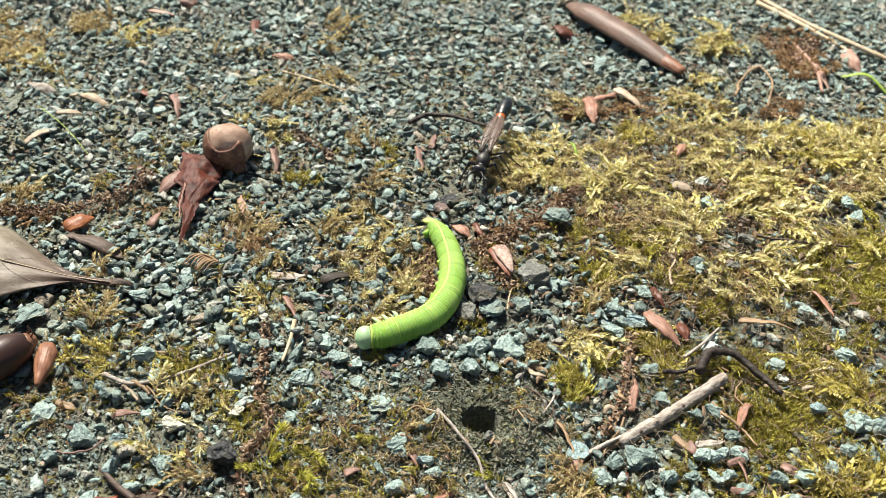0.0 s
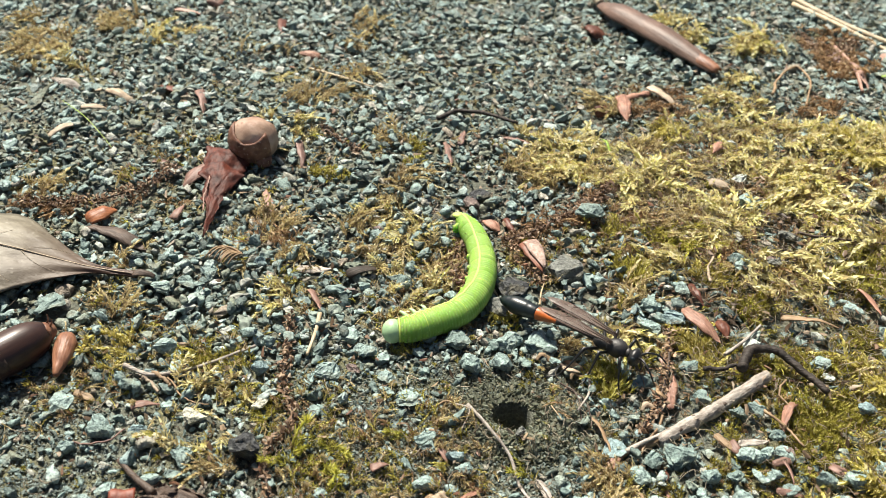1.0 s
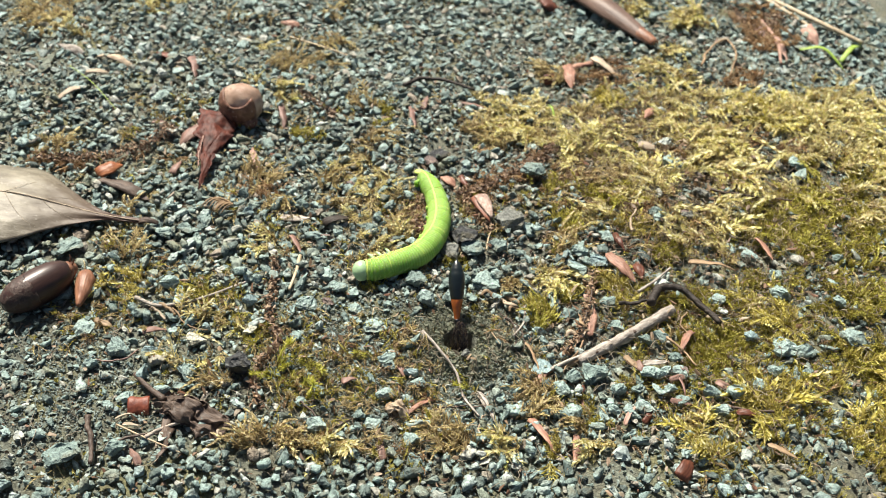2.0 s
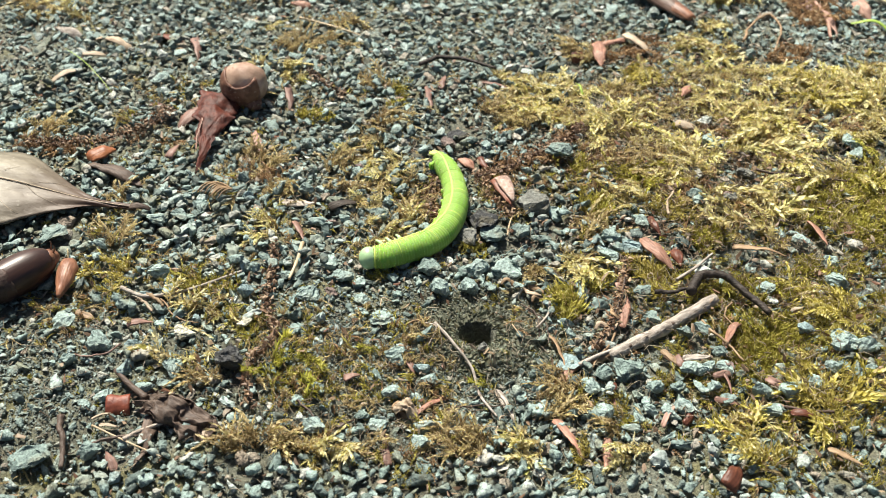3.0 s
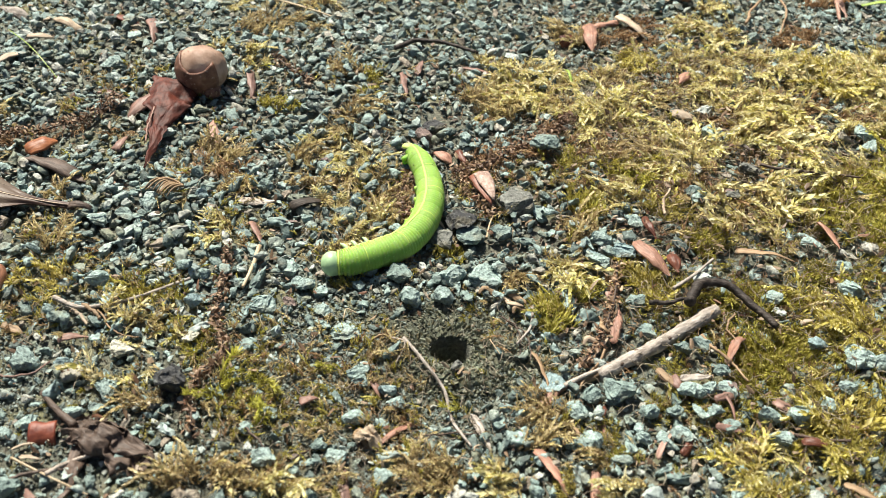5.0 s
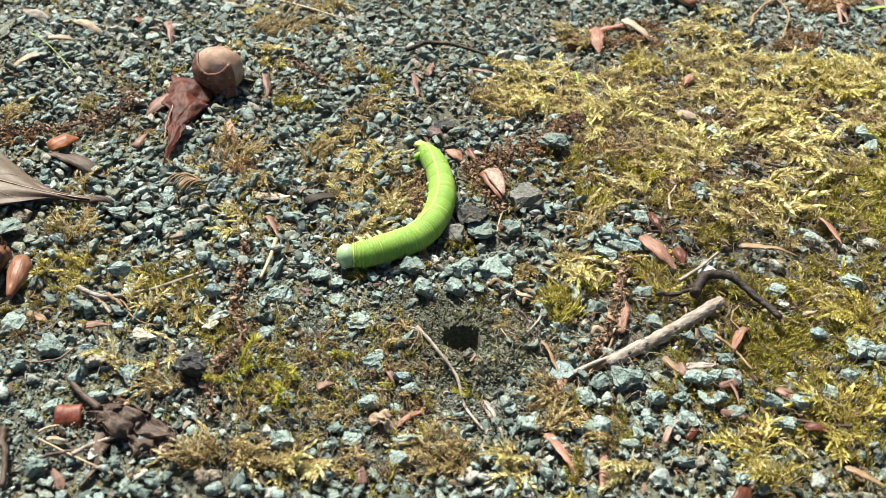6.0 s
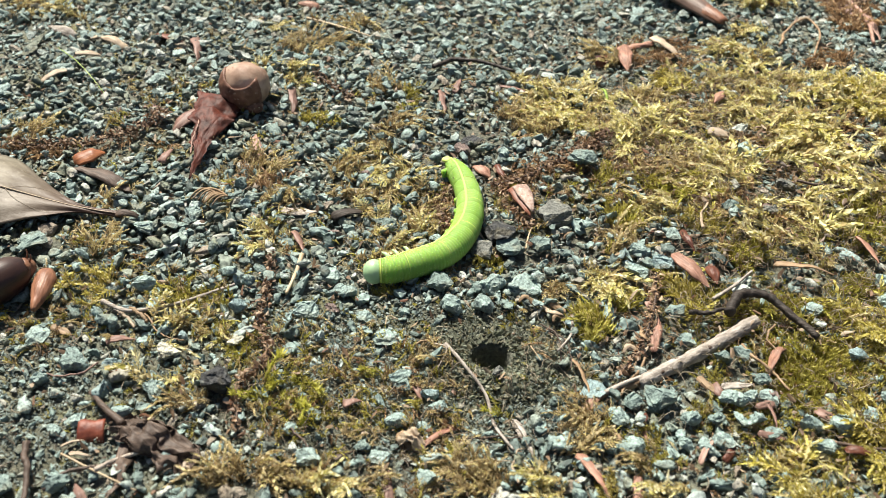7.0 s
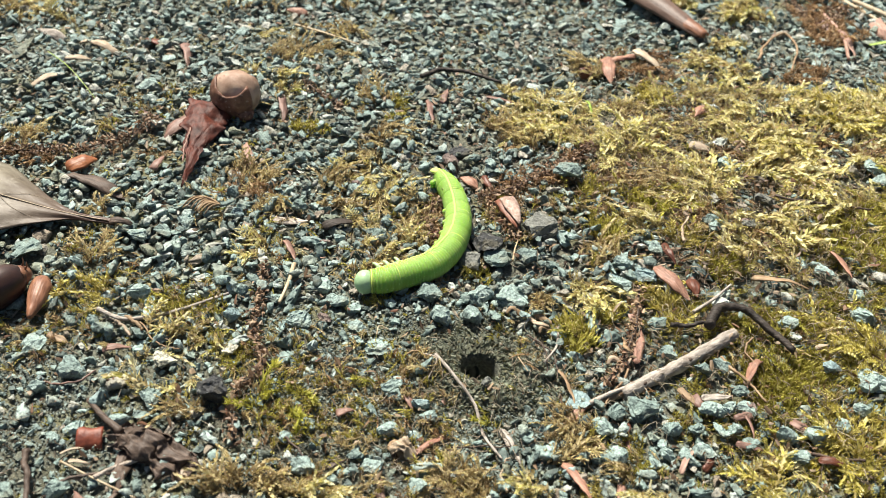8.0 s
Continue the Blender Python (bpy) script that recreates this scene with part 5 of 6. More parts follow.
stone((-40.7, -22.8), 2.6, 1.9, "grey")
stone((-2.7, -19.1), 2.1, 1.7, "pale")
stone((27.5, -12.8), 2.5, 1.8, "pale")
stone((32.1, -6.0), 2.4, 1.6, "pale")
stone((-46.8, -24.2), 4.4, 2.4, "grey")
stone((62.9, 3.2), 4.1, 2.5, "pale")
stone((54.7, -0.1), 2.9, 3.3, "pale")
stone((62.8, 10.4), 2.4, 3.5, "pale")
bract((6.3, 31.0), (8.5, 24.4), 2.9, "two_tone")
bract((27.4, 18.7), (31.2, 12.2), 2.0, "salmon")
bract((32.1, 16.9), (32.4, 13.4), 1.80, "rust")
bract((40.4, 17.8), (48.0, 16.2), 1.14, "tan")
bract((53.0, 24.3), (54.6, 19.3), 1.55, "salmon")
bract((26.2, 31.4), (30.7, 33.4), 0.92, "tan")
bract((38.8, 3.1), (36.0, -2.1), 1.29, "salmon")
bract((23.0, 1.0), (24.4, 6.9), 1.15, "salmon")
bract((13.4, -14.2), (16.6, -19.9), 1.21, "salmon")
bract((19.7, -16.7), (19.0, -21.6), 1.19, "salmon")
bract((-4.2, -15.1), (0.5, -11.7), 1.02, "salmon")
bract((-6.2, -22.4), (-6.7, -18.2), 1.04, "mauve")
bract((6.3, -9.6), (8.7, -14.5), 0.82, "grey")
bract((-26.4, 24.3), (-20.9, 25.0), 1.37, "grey")
bract((-19.2, 23.3), (-14.1, 25.4), 1.77, "black")
bract((-23.9, 20.6), (-22.0, 16.8), 1.38, "mauve")
bract((-6.1, 58.7), (-5.1, 50.4), 1.28, "mauve")
bract((-30.8, 56.5), (-29.2, 48.7), 1.36, "mauve")
bract((-3.9, 57.2), (-3.0, 62.0), 1.16, "mauve")
bract((3.4, 61.0), (8.6, 59.7), 1.05, "mauve")
bract((-57.9, 72.7), (-52.2, 69.4), 2.80, "rust")
bract((-50.9, 71.2), (-48.7, 64.4), 1.76, "mauve")
bract((-72.5, 54.0), (-68.7, 58.3), 1.81, "cream")
bract((-70.0, 63.4), (-65.4, 63.8), 1.46, "cream")
bract((31.0, 79.4), (34.8, 73.1), 2.84, "cream")
bract((30.0, -4.6), (34.0, -3.6), 1.01, "grey")
bract((27.7, -3.0), (29.6, -5.6), 1.00, "tan")
bract((45.1, -17.8), (48.5, -19.9), 1.08, "tan")
bract((33.2, -10.7), (36.3, -11.1), 0.96, "mauve")
bract((25.4, 76.9), (25.6, 68.2), 2.39, "salmon")
bract((20.2, 70.9), (23.1, 72.3), 2.23, "rust")
bract((-37.1, -24.9), (-39.0, -22.1), 1.19, "mauve")
bract((-42.2, -2.6), (-38.9, -2.0), 1.37, "mauve")
bract((-49.9, -0.1), (-46.9, -1.2), 1.03, "tan")
bract((-43.4, 49.0), (-47.1, 42.6), 3.53, "mauve")
bract((-59.0, 32.9), (-55.3, 36.0), 3.24, "orange")
bract((-58.4, 31.8), (-48.6, 27.4), 3.7, "umber")
bract((14.2, -8.4), (17.1, -5.0), 1.14, "salmon")
bract((-32.4, 36.1), (-34.0, 43.5), 1.68, "pale_pink")
bract((-46.7, 34.7), (-45.9, 38.1), 1.38, "mauve")
bract((-2.7, 22.4), (-3.5, 24.9), 1.77, "rust")
bract((3.4, 38.0), (4.8, 34.7), 1.35, "rust")
bract((0.2, 37.8), (2.6, 34.8), 2.20, "salmon")
bract((41.1, 62.6), (39.1, 58.6), 1.71, "salmon")
bract((31.0, 77.3), (24.7, 74.8), 1.23, "salmon")
bract((36.9, 50.1), (39.8, 48.2), 1.81, "cream")
bract((29.4, 24.6), (30.4, 19.8), 1.09, "rust")
bract((-53.7, 49.6), (-50.8, 49.4), 1.64, "mauve")
bract((32.5, -23.5), (34.5, -20.1), 2.59, "rust")
bract((42.0, -12.4), (45.3, -13.5), 1.12, "rust")
bract((23.7, 100.0), (21.9, 106.0), 4.86, "rust")
bract((69.5, 96.8), (71.1, 90.1), 2.34, "mauve")
bract((80.3, 97.8), (81.7, 91.0), 3.08, "pale_pink")
bract((73.0, 92.5), (72.6, 82.7), 2.50, "pale_pink")
bract((-62.1, 67.2), (-70.1, 70.4), 1.80, "cream")
bract((-72.1, 70.3), (-78.9, 73.7), 1.62, "grey")
bract((-56.7, 107.8), (-55.9, 112.7), 3.59, "mauve")
bract((-64.2, 104.5), (-58.0, 103.0), 1.84, "pale_pink")
bract((-41.0, 102.8), (-40.6, 96.7), 1.59, "rust")
bract((-31.3, 87.1), (-35.8, 87.9), 1.76, "salmon")
stem((16.9, -5.7), (19.0, -4.4), (21.7, -3.0), 0.60, "grey")
stem((32.4, 6.8), (34.7, 10.0), (37.5, 9.9), (39.9, 7.4), (43.1, 3.7), 1.2, "black")
stem((28.0, 6.7), (30.2, 7.0), (32.8, 7.5), 0.6, "black")
stem((-44.9, 4.0), (-41.4, 2.5), (-38.3, 3.0), (-34.8, 4.7), (-29.2, 8.4), 0.55, "grey")
stem((-38.8, 2.2), (-36.4, -0.7), (-33.0, -2.0), 0.24, "tan")
stem((-21.8, 15.2), (-21.9, 11.3), (-22.4, 7.3), 0.59, "straw")
stem((-7.7, 63.8), (-4.5, 66.7), (-0.0, 66.7), (6.0, 63.7), 0.79, "black")
stem((-32.5, 80.6), (-25.9, 77.6), (-18.2, 74.0), 0.41, "straw")
stem((-41.4, -19.2), (-37.1, -21.1), (-32.1, -23.1), 0.27, "straw")
stem((-37.1, -21.1), (-35.5, -19.4), (-32.8, -17.9), 0.55, "grey")
stem((-45.1, -18.4), (-44.1, -21.6), (-42.9, -25.3), 0.78, "umber")
stem((33.6, 2.2), (34.7, 0.2), (36.5, -1.3), (38.1, -4.1), 0.41, "tan")
stem((41.5, -11.8), (44.2, -12.4), (46.9, -12.7), 0.44, "umber")
stem((7.9, 18.9), (8.2, 21.3), (8.7, 23.2), 0.24, "straw")
stem((47.6, 36.2), (53.6, 35.0), (61.7, 34.5), 0.42, "umber")
stem((-47.3, -8.5), (-43.3, -8.4), (-41.7, -6.2), 0.26, "mauve")
stem((31.3, 9.9), (34.3, 12.5), (37.2, 15.7), 0.45, "grey")
stem((-6.2, -0.3), (-4.2, 0.7), (-2.7, -1.2), 0.28, "tan")
stem((32.1, 24.1), (32.1, 26.6), (33.7, 29.9), 0.40, "cream")
stem((22.0, -0.4), (20.1, -3.3), (18.2, -6.8), 0.34, "tan")
stem((38.3, 6.3), (37.1, 3.8), (38.3, 1.1), 0.28, "tan")
stem((0.7, -13.6), (4.5, -12.7), (8.3, -12.4), 0.2, "umber")
stem((-41.7, -23.5), (-39.5, -21.3), (-35.6, -20.0), 0.42, "umber")
stem((-19.0, -13.6), (-16.8, -15.1), (-14.5, -17.6), 0.31, "umber")
stem((7.1, -19.2), (6.4, -16.3), (7.3, -14.0), 0.25, "cream")
stem((67.4, 124.8), (75.4, 111.0), (82.9, 100.6), (91.6, 91.5), 1.2, "straw")
stem((67.9, 119.8), (75.6, 107.4), (82.4, 96.0), 1.0, "straw")
stem((53.6, 78.2), (56.0, 84.6), (60.9, 90.2), (62.1, 85.0), (59.0, 74.6), 0.52, "tan")
stem((70.8, 99.3), (72.3, 90.2), (70.8, 80.5), 0.82, "pale_pink")
blade((76.7, 87.5), (81.4, 86.6), (85.7, 82.7), 1.16, "green")
blade((84.8, 84.2), (88.2, 88.0), (92.6, 92.5), 1.3, "green")
blade((20.5, 62.4), (21.1, 59.0), (21.9, 54.8), 0.50, "green")
blade((-73.3, 64.7), (-66.3, 57.5), (-58.7, 49.9), 0.15, "green")
catkin((-25.8, 15.0), (-25.0, 8.4), (-24.7, 2.3), (-22.5, -3.2), (-24.6, -8.6), (-23.5, -15.1), 1.77, CATKIN)
catkin((-70.5, 37.0), (-64.3, 36.8), (-57.8, 38.3), (-52.3, 41.8), (-49.6, 46.7), 3.11, CATKIN)
catkin((20.4, 46.9), (15.3, 40.9), (8.3, 35.0), (3.3, 31.9), 3.73, CATKIN)
catkin((4.2, 30.6), (6.7, 26.8), (8.3, 23.8), 3.24, CATKIN_PALE)
catkin((-2.5, 31.5), (-4.3, 27.4), (-3.2, 23.0), 2.93, CATKIN)
catkin((24.7, 14.3), (23.6, 7.4), (21.5, 1.4), (19.1, -2.4), 1.81, CATKIN_PALE)
catkin((65.3, 103.7), (69.5, 96.8), (75.4, 100.9), 4.81, CATKIN)
catkin((-27.9, 60.7), (-23.4, 55.8), (-20.2, 53.5), 1.54, CATKIN)
bract((-6.2, -12.8), (-3.9, -15.3), 1.62, "tan")
bract((-12.8, -10.1), (-10.5, -9.4), 1.69, "mauve")
bract((12.8, 7.5), (9.9, 9.8), 1.18, "tan")
bract((-12.9, -17.6), (-10.9, -15.7), 0.75, "umber")
bract((-5.1, -5.7), (-3.9, -8.4), 0.92, "mauve")
bract((33.7, -6.9), (36.7, -5.7), 0.93, "mauve")
bract((26.1, -15.3), (28.3, -11.9), 0.77, "pale_pink")
bract((29.1, -14.4), (30.5, -12.4), 1.02, "rust")
bract((-42.0, -17.9), (-39.6, -16.8), 0.56, "cream")
bract((-40.9, -18.9), (-38.3, -19.0), 0.55, "cream")
bract((35.9, -14.5), (38.1, -12.1), 0.76, "tan")
bract((18.4, -12.1), (16.6, -10.7), 0.90, "tan")
stem((8.3, -0.2), (8.8, -1.2), (9.5, -2.3), 0.17, "straw")
stem((-9.4, 3.3), (-9.2, 4.8), (-7.9, 4.2), 0.16, "straw")
stone((2.6, 7.7), 2.8, 3.7, "pale")
stone((30.9, -6.2), 1.9, 2.0, "pale")
stone((31.4, -9.0), 2.1, 1.5, "pale")
stone((29.0, -9.1), 1.9, 1.8, "grey")
stone((33.3, -5.3), 1.8, 1.6, "pale")
stone((35.5, -5.2), 2.3, 2.1, "pale")
stone((33.6, -8.9), 2.1, 1.8, "pale")
stone((35.1, -10.7), 2.1, 1.6, "grey")
stone((29.4, -12.1), 2.2, 2.0, "pale")
stone((47.5, 2.4), 2.0, 2.8, "blue")
stone((49.6, -4.3), 2.2, 1.6, "pale")
stone((51.8, 0.0), 2.9, 1.9, "pale")
stone((46.4, -6.9), 2.0, 1.8, "pale")
stone((37.4, 28.2), 2.7, 3.0, "pale")
stone((42.0, 29.7), 2.1, 2.0, "mauve")
stone((42.1, 44.0), 3.9, 2.0, "pale")
stone((16.4, 37.9), 4.7, 4.1, "grey")
stone((-41.5, 3.0), 1.6, 2.3, "blue")
stone((-33.2, -0.7), 1.5, 2.5, "blue")
stone((-26.8, -1.2), 2.2, 2.1, "cream")
stone((-44.5, -5.8), 2.9, 1.9, "pale")
stone((-34.3, -9.3), 2.6, 1.8, "pale")
stone((-6.8, -5.2), 2.6, 1.8, "pale")
stone((-3.1, -7.5), 2.1, 2.0, "blue")
stone((-6.4, -11.6), 2.7, 2.7, "pale")
stone((-15.7, 9.0), 2.1, 1.6, "pale")
stone((-12.0, 4.8), 2.3, 1.3, "pale")
bract((20.9, -8.0), (21.1, -12.3), 0.73, "salmon")
bract((21.5, -7.8), (20.8, -10.8), 0.49, "rust")
bract((6.5, -9.4), (8.3, -13.4), 0.84, "grey")
bract((13.2, -0.6), (15.2, -6.4), 0.51, "tan")
bract((29.3, -3.9), (30.1, -6.3), 1.14, "mauve")
bract((34.9, -5.2), (35.7, -10.6), 0.49, "mauve")
bract((40.7, -6.1), (42.6, -8.3), 1.50, "mauve")
bract((-0.3, -11.2), (-2.6, -13.6), 0.72, "salmon")
stem((-1.8, -0.6), (0.5, -3.9), (3.2, -7.1), (4.3, -11.0), (6.5, -14.6), 0.42, "grey")
stem((13.7, 6.9), (13.3, 3.1), (11.5, -0.7), 0.34, "grey")
stem((9.9, 4.7), (11.6, 2.0), (12.1, -2.4), 0.20, "umber")
stem((10.6, 3.8), (12.9, 1.2), (13.1, -2.3), 0.20, "umber")
stem((-3.7, 0.2), (-1.6, -1.5), (-2.4, -4.1), 0.20, "grey")
stone((23.0, 19.3), 2.6, 2.1, "pale")
stone((29.4, 15.2), 2.3, 1.7, "white")
stone((23.4, 14.8), 2.7, 2.0, "pale")
stone((28.0, 23.0), 2.1, 1.7, "pale")
stone((21.6, 16.4), 2.0, 1.5, "blue")
stone((-17.3, 11.1), 2.2, 1.8, "pale")
stone((-7.0, 12.2), 2.5, 1.8, "pale")
stone((-3.7, 12.2), 2.2, 1.7, "blue")
stone((-15.8, 32.4), 2.3, 2.0, "pale")
moss_patch((9.0, 63.5), 3.0, 2.5, 4.5, "yellow", 1.5)
moss_patch((15.5, 56.5), 7.5, 5.5, 5, "yellow", 1.5)
moss_patch((26.5, 48.5), 4.5, 4.5, 5.5, "yellow")
moss_patch((31.0, 43.0), 6.0, 4.0, 5.5, "yellow")
moss_patch((22.0, 46.0), 4.0, 4.0, 4.5, "yellow")
moss_patch((36.5, 42.5), 5.5, 4.5, 5.5, "yellow")
moss_patch((39.5, 38.5), 3.5, 4.5, 5.5, "yellow")
moss_patch((49.5, 45.0), 6.5, 8.0, 7, "yellow")
moss_patch((56.0, 50.0), 4.0, 5.0, 6, "yellow")
moss_patch((47.0, 77.0), 6.0, 5.0, 6, "yellow", 0.7)
moss_patch((49.0, 85.0), 4.0, 4.0, 5, "yellow", 0.7)
moss_patch((54.5, 98.5), 5.5, 4.5, 5.5, "yellow")
moss_patch((39.5, 108.5), 4.5, 3.5, 5, "yellow")
moss_patch((41.5, 100.0), 3.5, 4.0, 5, "yellow")
moss_patch((36.0, 66.0), 5.0, 3.0, 5, "yellow", 0.7)
moss_patch((49.5, 65.5), 6.5, 5.5, 5, "yellow", 1.5)
moss_patch((63.5, 64.0), 8.5, 5.0, 6, "yellow")
moss_patch((65.5, 61.5), 5.5, 4.5, 6, "lime")
moss_patch((57.0, 66.5), 4.0, 3.5, 5, "yellow")
moss_patch((75.5, 67.5), 3.5, 4.5, 6, "yellow")
moss_patch((67.0, 49.5), 4.0, 4.5, 5.5, "yellow")
moss_patch((43.0, 58.0), 6.0, 4.0, 4, "yellow", 1.2)
moss_patch((31.0, 56.0), 4.0, 3.0, 4, "yellow", 1.2)
moss_patch((22.5, 71.5), 3.5, 3.5, 5, "tan")
moss_patch((29.0, 35.5), 6.0, 3.5, 4.5, "olive")
moss_patch((19.5, 36.0), 2.5, 2.0, 3.5, "olive")
moss_patch((34.5, 34.5), 4.5, 3.5, 5, "yellow")
moss_patch((60.5, 37.5), 7.5, 3.5, 5, "yellow")
moss_patch((64.0, 36.0), 4.0, 4.0, 5, "olive")
moss_patch((22.0, 27.5), 4.0, 3.5, 4.5, "olive", 1.6)
moss_patch((21.0, 20.5), 2.0, 3.5, 4.5, "tan")
moss_patch((27.5, 29.0), 4.5, 3.0, 5, "yellow")
moss_patch((32.5, 25.0), 4.5, 3.0, 4, "lime")
moss_patch((37.5, 20.5), 3.5, 2.5, 4, "olive")
moss_patch((45.0, 28.5), 6.0, 4.5, 6.5, "yellow")
moss_patch((42.0, 21.0), 2.0, 4.0, 5, "yellow")
moss_patch((47.0, 21.0), 3.0, 3.0, 5, "yellow")
moss_patch((57.0, 29.5), 6.0, 5.5, 4, "olive")
moss_patch((62.5, 27.0), 3.5, 7.0, 5, "olive")
moss_patch((49.5, 15.5), 4.5, 2.5, 4, "olive")
moss_patch((42.0, 10.0), 5.0, 3.0, 4, "olive")
moss_patch((52.0, 6.0), 6.0, 6.0, 5, "lime")
moss_patch((46.5, -5.0), 2.0, 3.5, 5, "lime")
moss_patch((50.0, -8.0), 4.0, 4.0, 6, "lime")
moss_patch((41.0, -1.0), 3.0, 4.0, 3.5, "olive")
moss_patch((17.5, 14.0), 2.5, 3.0, 5.5, "yellow", 1.6)
moss_patch((16.0, 7.0), 2.0, 5.0, 5, "olive", 1.8)
moss_patch((16.2, 7.5), 1.6, 4.4, 5.5, "lime", 0.7)
moss_patch((20.0, 10.5), 2.0, 2.5, 4, "olive")
moss_patch((11.5, 12.5), 3.5, 1.5, 3.5, "tan")
moss_patch((28.0, 11.0), 3.0, 4.0, 4.5, "lime")
moss_patch((3.5, 16.5), 1.5, 1.5, 3, "olive")
moss_patch((0.0, 9.5), 2.0, 1.5, 2.6, "bright")
moss_patch((5.5, 5.5), 1.5, 1.5, 2.2, "olive")
moss_patch((-1.8, -3.2), 1.6, 1.8, 2.6, "tan", 1.2)
moss_patch((14.6, -2.2), 2.2, 1.2, 2.4, "tan")
moss_patch((30.0, 47.0), 13.0, 17.0, 3.4, "tan", 0.5)
moss_patch((26.0, 57.0), 5.0, 5.0, 3.5, "tan", 0.8)
moss_patch((19.0, 51.0), 3.0, 4.0, 3.5, "tan", 0.8)
moss_patch((32.0, 66.0), 4.0, 4.5, 4.5, "lime", 0.8)
moss_patch((27.0, 61.0), 3.5, 2.5, 4, "yellow", 0.8)
moss_patch((13.0, 11.0), 2.4, 2.0, 2.8, "tan", 1.3)
moss_patch((-8.6, 17.0), 2.2, 3.6, 3.2, "tan", 1.2)
moss_patch((25.5, -7.5), 3.5, 1.5, 2.6, "olive")
moss_patch((22.0, -13.0), 3.0, 3.0, 3, "olive")
moss_patch((12.5, -12.5), 2.8, 2.5, 4, "tan", 1.3)
moss_patch((15.5, -9.0), 3.0, 2.6, 3.8, "tan", 1.6)
moss_patch((9.5, -18.5), 3.0, 2.6, 4.6, "yellow", 1.3)
moss_patch((22.0, -15.5), 2.6, 1.8, 3.4, "tan", 1.2)
moss_patch((16.5, -19.0), 1.5, 2.0, 3.5, "lime")
moss_patch((23.0, -18.0), 3.0, 2.0, 4.5, "yellow", 1.6)
moss_patch((35.0, -15.5), 3.0, 3.5, 6, "yellow")
moss_patch((38.5, -18.5), 3.5, 2.5, 5.5, "lime")
moss_patch((46.0, -11.5), 4.0, 4.5, 5.5, "lime")
moss_patch((44.5, 2.0), 3.5, 3.5, 3.5, "olive", 1.3)
moss_patch((53.0, 7.0), 4.0, 6.0, 5, "lime")
moss_patch((41.0, 0.0), 4.0, 5.0, 3.5, "olive")
moss_patch((37.0, 8.0), 4.0, 2.0, 3.5, "olive")
moss_patch((5.0, -8.5), 1.0, 1.5, 3, "bright")
moss_patch((31.5, -4.0), 2.5, 2.0, 2, "olive")
moss_patch((-90.0, 98.0), 4.0, 4.0, 5, "tan")
moss_patch((-72.5, 97.5), 4.5, 3.5, 5, "tan")
moss_patch((-63.5, 92.0), 5.5, 3.0, 5, "yellow")
moss_patch((-82.5, 84.5), 6.5, 2.5, 5, "tan")
moss_patch((-77.5, 77.5), 5.5, 1.5, 4.5, "yellow")
moss_patch((-42.5, 88.0), 7.5, 2.0, 4, "tan")
moss_patch((-24.5, 99.0), 3.5, 9.0, 4.5, "tan")
moss_patch((-26.5, 81.0), 5.5, 3.0, 4.5, "tan")
moss_patch((-38.0, 75.5), 3.0, 2.5, 4, "yellow")
moss_patch((-29.5, 72.0), 8.5, 5.0, 3, "tan")
moss_patch((-37.5, 63.5), 4.5, 2.5, 4.5, "yellow")
moss_patch((-31.5, 60.5), 2.5, 3.5, 4, "yellow")
moss_patch((-15.5, 58.5), 4.5, 2.5, 4, "tan")
moss_patch((-10.5, 55.0), 2.5, 5.0, 4, "olive")
moss_patch((-25.0, 48.0), 3.0, 2.0, 3, "olive")
moss_patch((-12.0, 47.5), 3.0, 2.5, 4, "tan")
moss_patch((-14.0, 42.0), 3.0, 2.0, 4, "tan")
moss_patch((-14.5, 36.0), 5.5, 4.0, 4.5, "yellow")
moss_patch((-18.5, 34.0), 2.5, 4.0, 4.5, "tan")
moss_patch((-10.5, 34.5), 2.5, 3.5, 4.5, "yellow")
moss_patch((-69.0, 39.5), 4.0, 2.5, 4.5, "tan")
moss_patch((-30.5, 34.5), 4.5, 3.5, 4, "tan", 1.5)
moss_patch((-35.5, 25.0), 1.5, 2.0, 3.5, "tan")
moss_patch((-28.0, 19.0), 2.0, 3.0, 4, "yellow")
moss_patch((-27.5, 28.0), 3.5, 2.0, 3.5, "tan")
moss_patch((-20.0, 18.5), 3.0, 3.5, 4, "tan")
moss_patch((-15.0, 28.5), 5.0, 2.5, 4, "tan")
moss_patch((-13.0, 22.5), 2.0, 3.5, 4.5, "yellow")
moss_patch((-12.5, 17.0), 3.5, 2.0, 4, "yellow")
moss_patch((-6.5, 26.0), 3.5, 7.0, 4, "tan")
moss_patch((-6.0, 21.0), 1.0, 2.0, 4.5, "yellow")
moss_patch((-51.5, 23.0), 2.5, 2.0, 4, "tan")
moss_patch((-49.0, 15.0), 3.0, 2.0, 4, "tan")
moss_patch((-47.5, 6.5), 3.5, 3.5, 4.5, "lime")
moss_patch((-33.5, 5.5), 4.5, 2.5, 3.5, "olive")
moss_patch((-35.5, 1.0), 2.5, 1.0, 4.5, "yellow")
moss_patch((-31.5, -2.0), 0.5, 2.0, 4.5, "yellow")
moss_patch((-36.5, -3.0), 1.5, 1.0, 4, "yellow")
moss_patch((-35.0, -7.5), 4.0, 1.5, 4.5, "yellow")
moss_patch((-18.5, 0.5), 2.5, 1.5, 2.6, "bright")
moss_patch((-26.0, -1.0), 2.0, 3.0, 2.4, "olive")
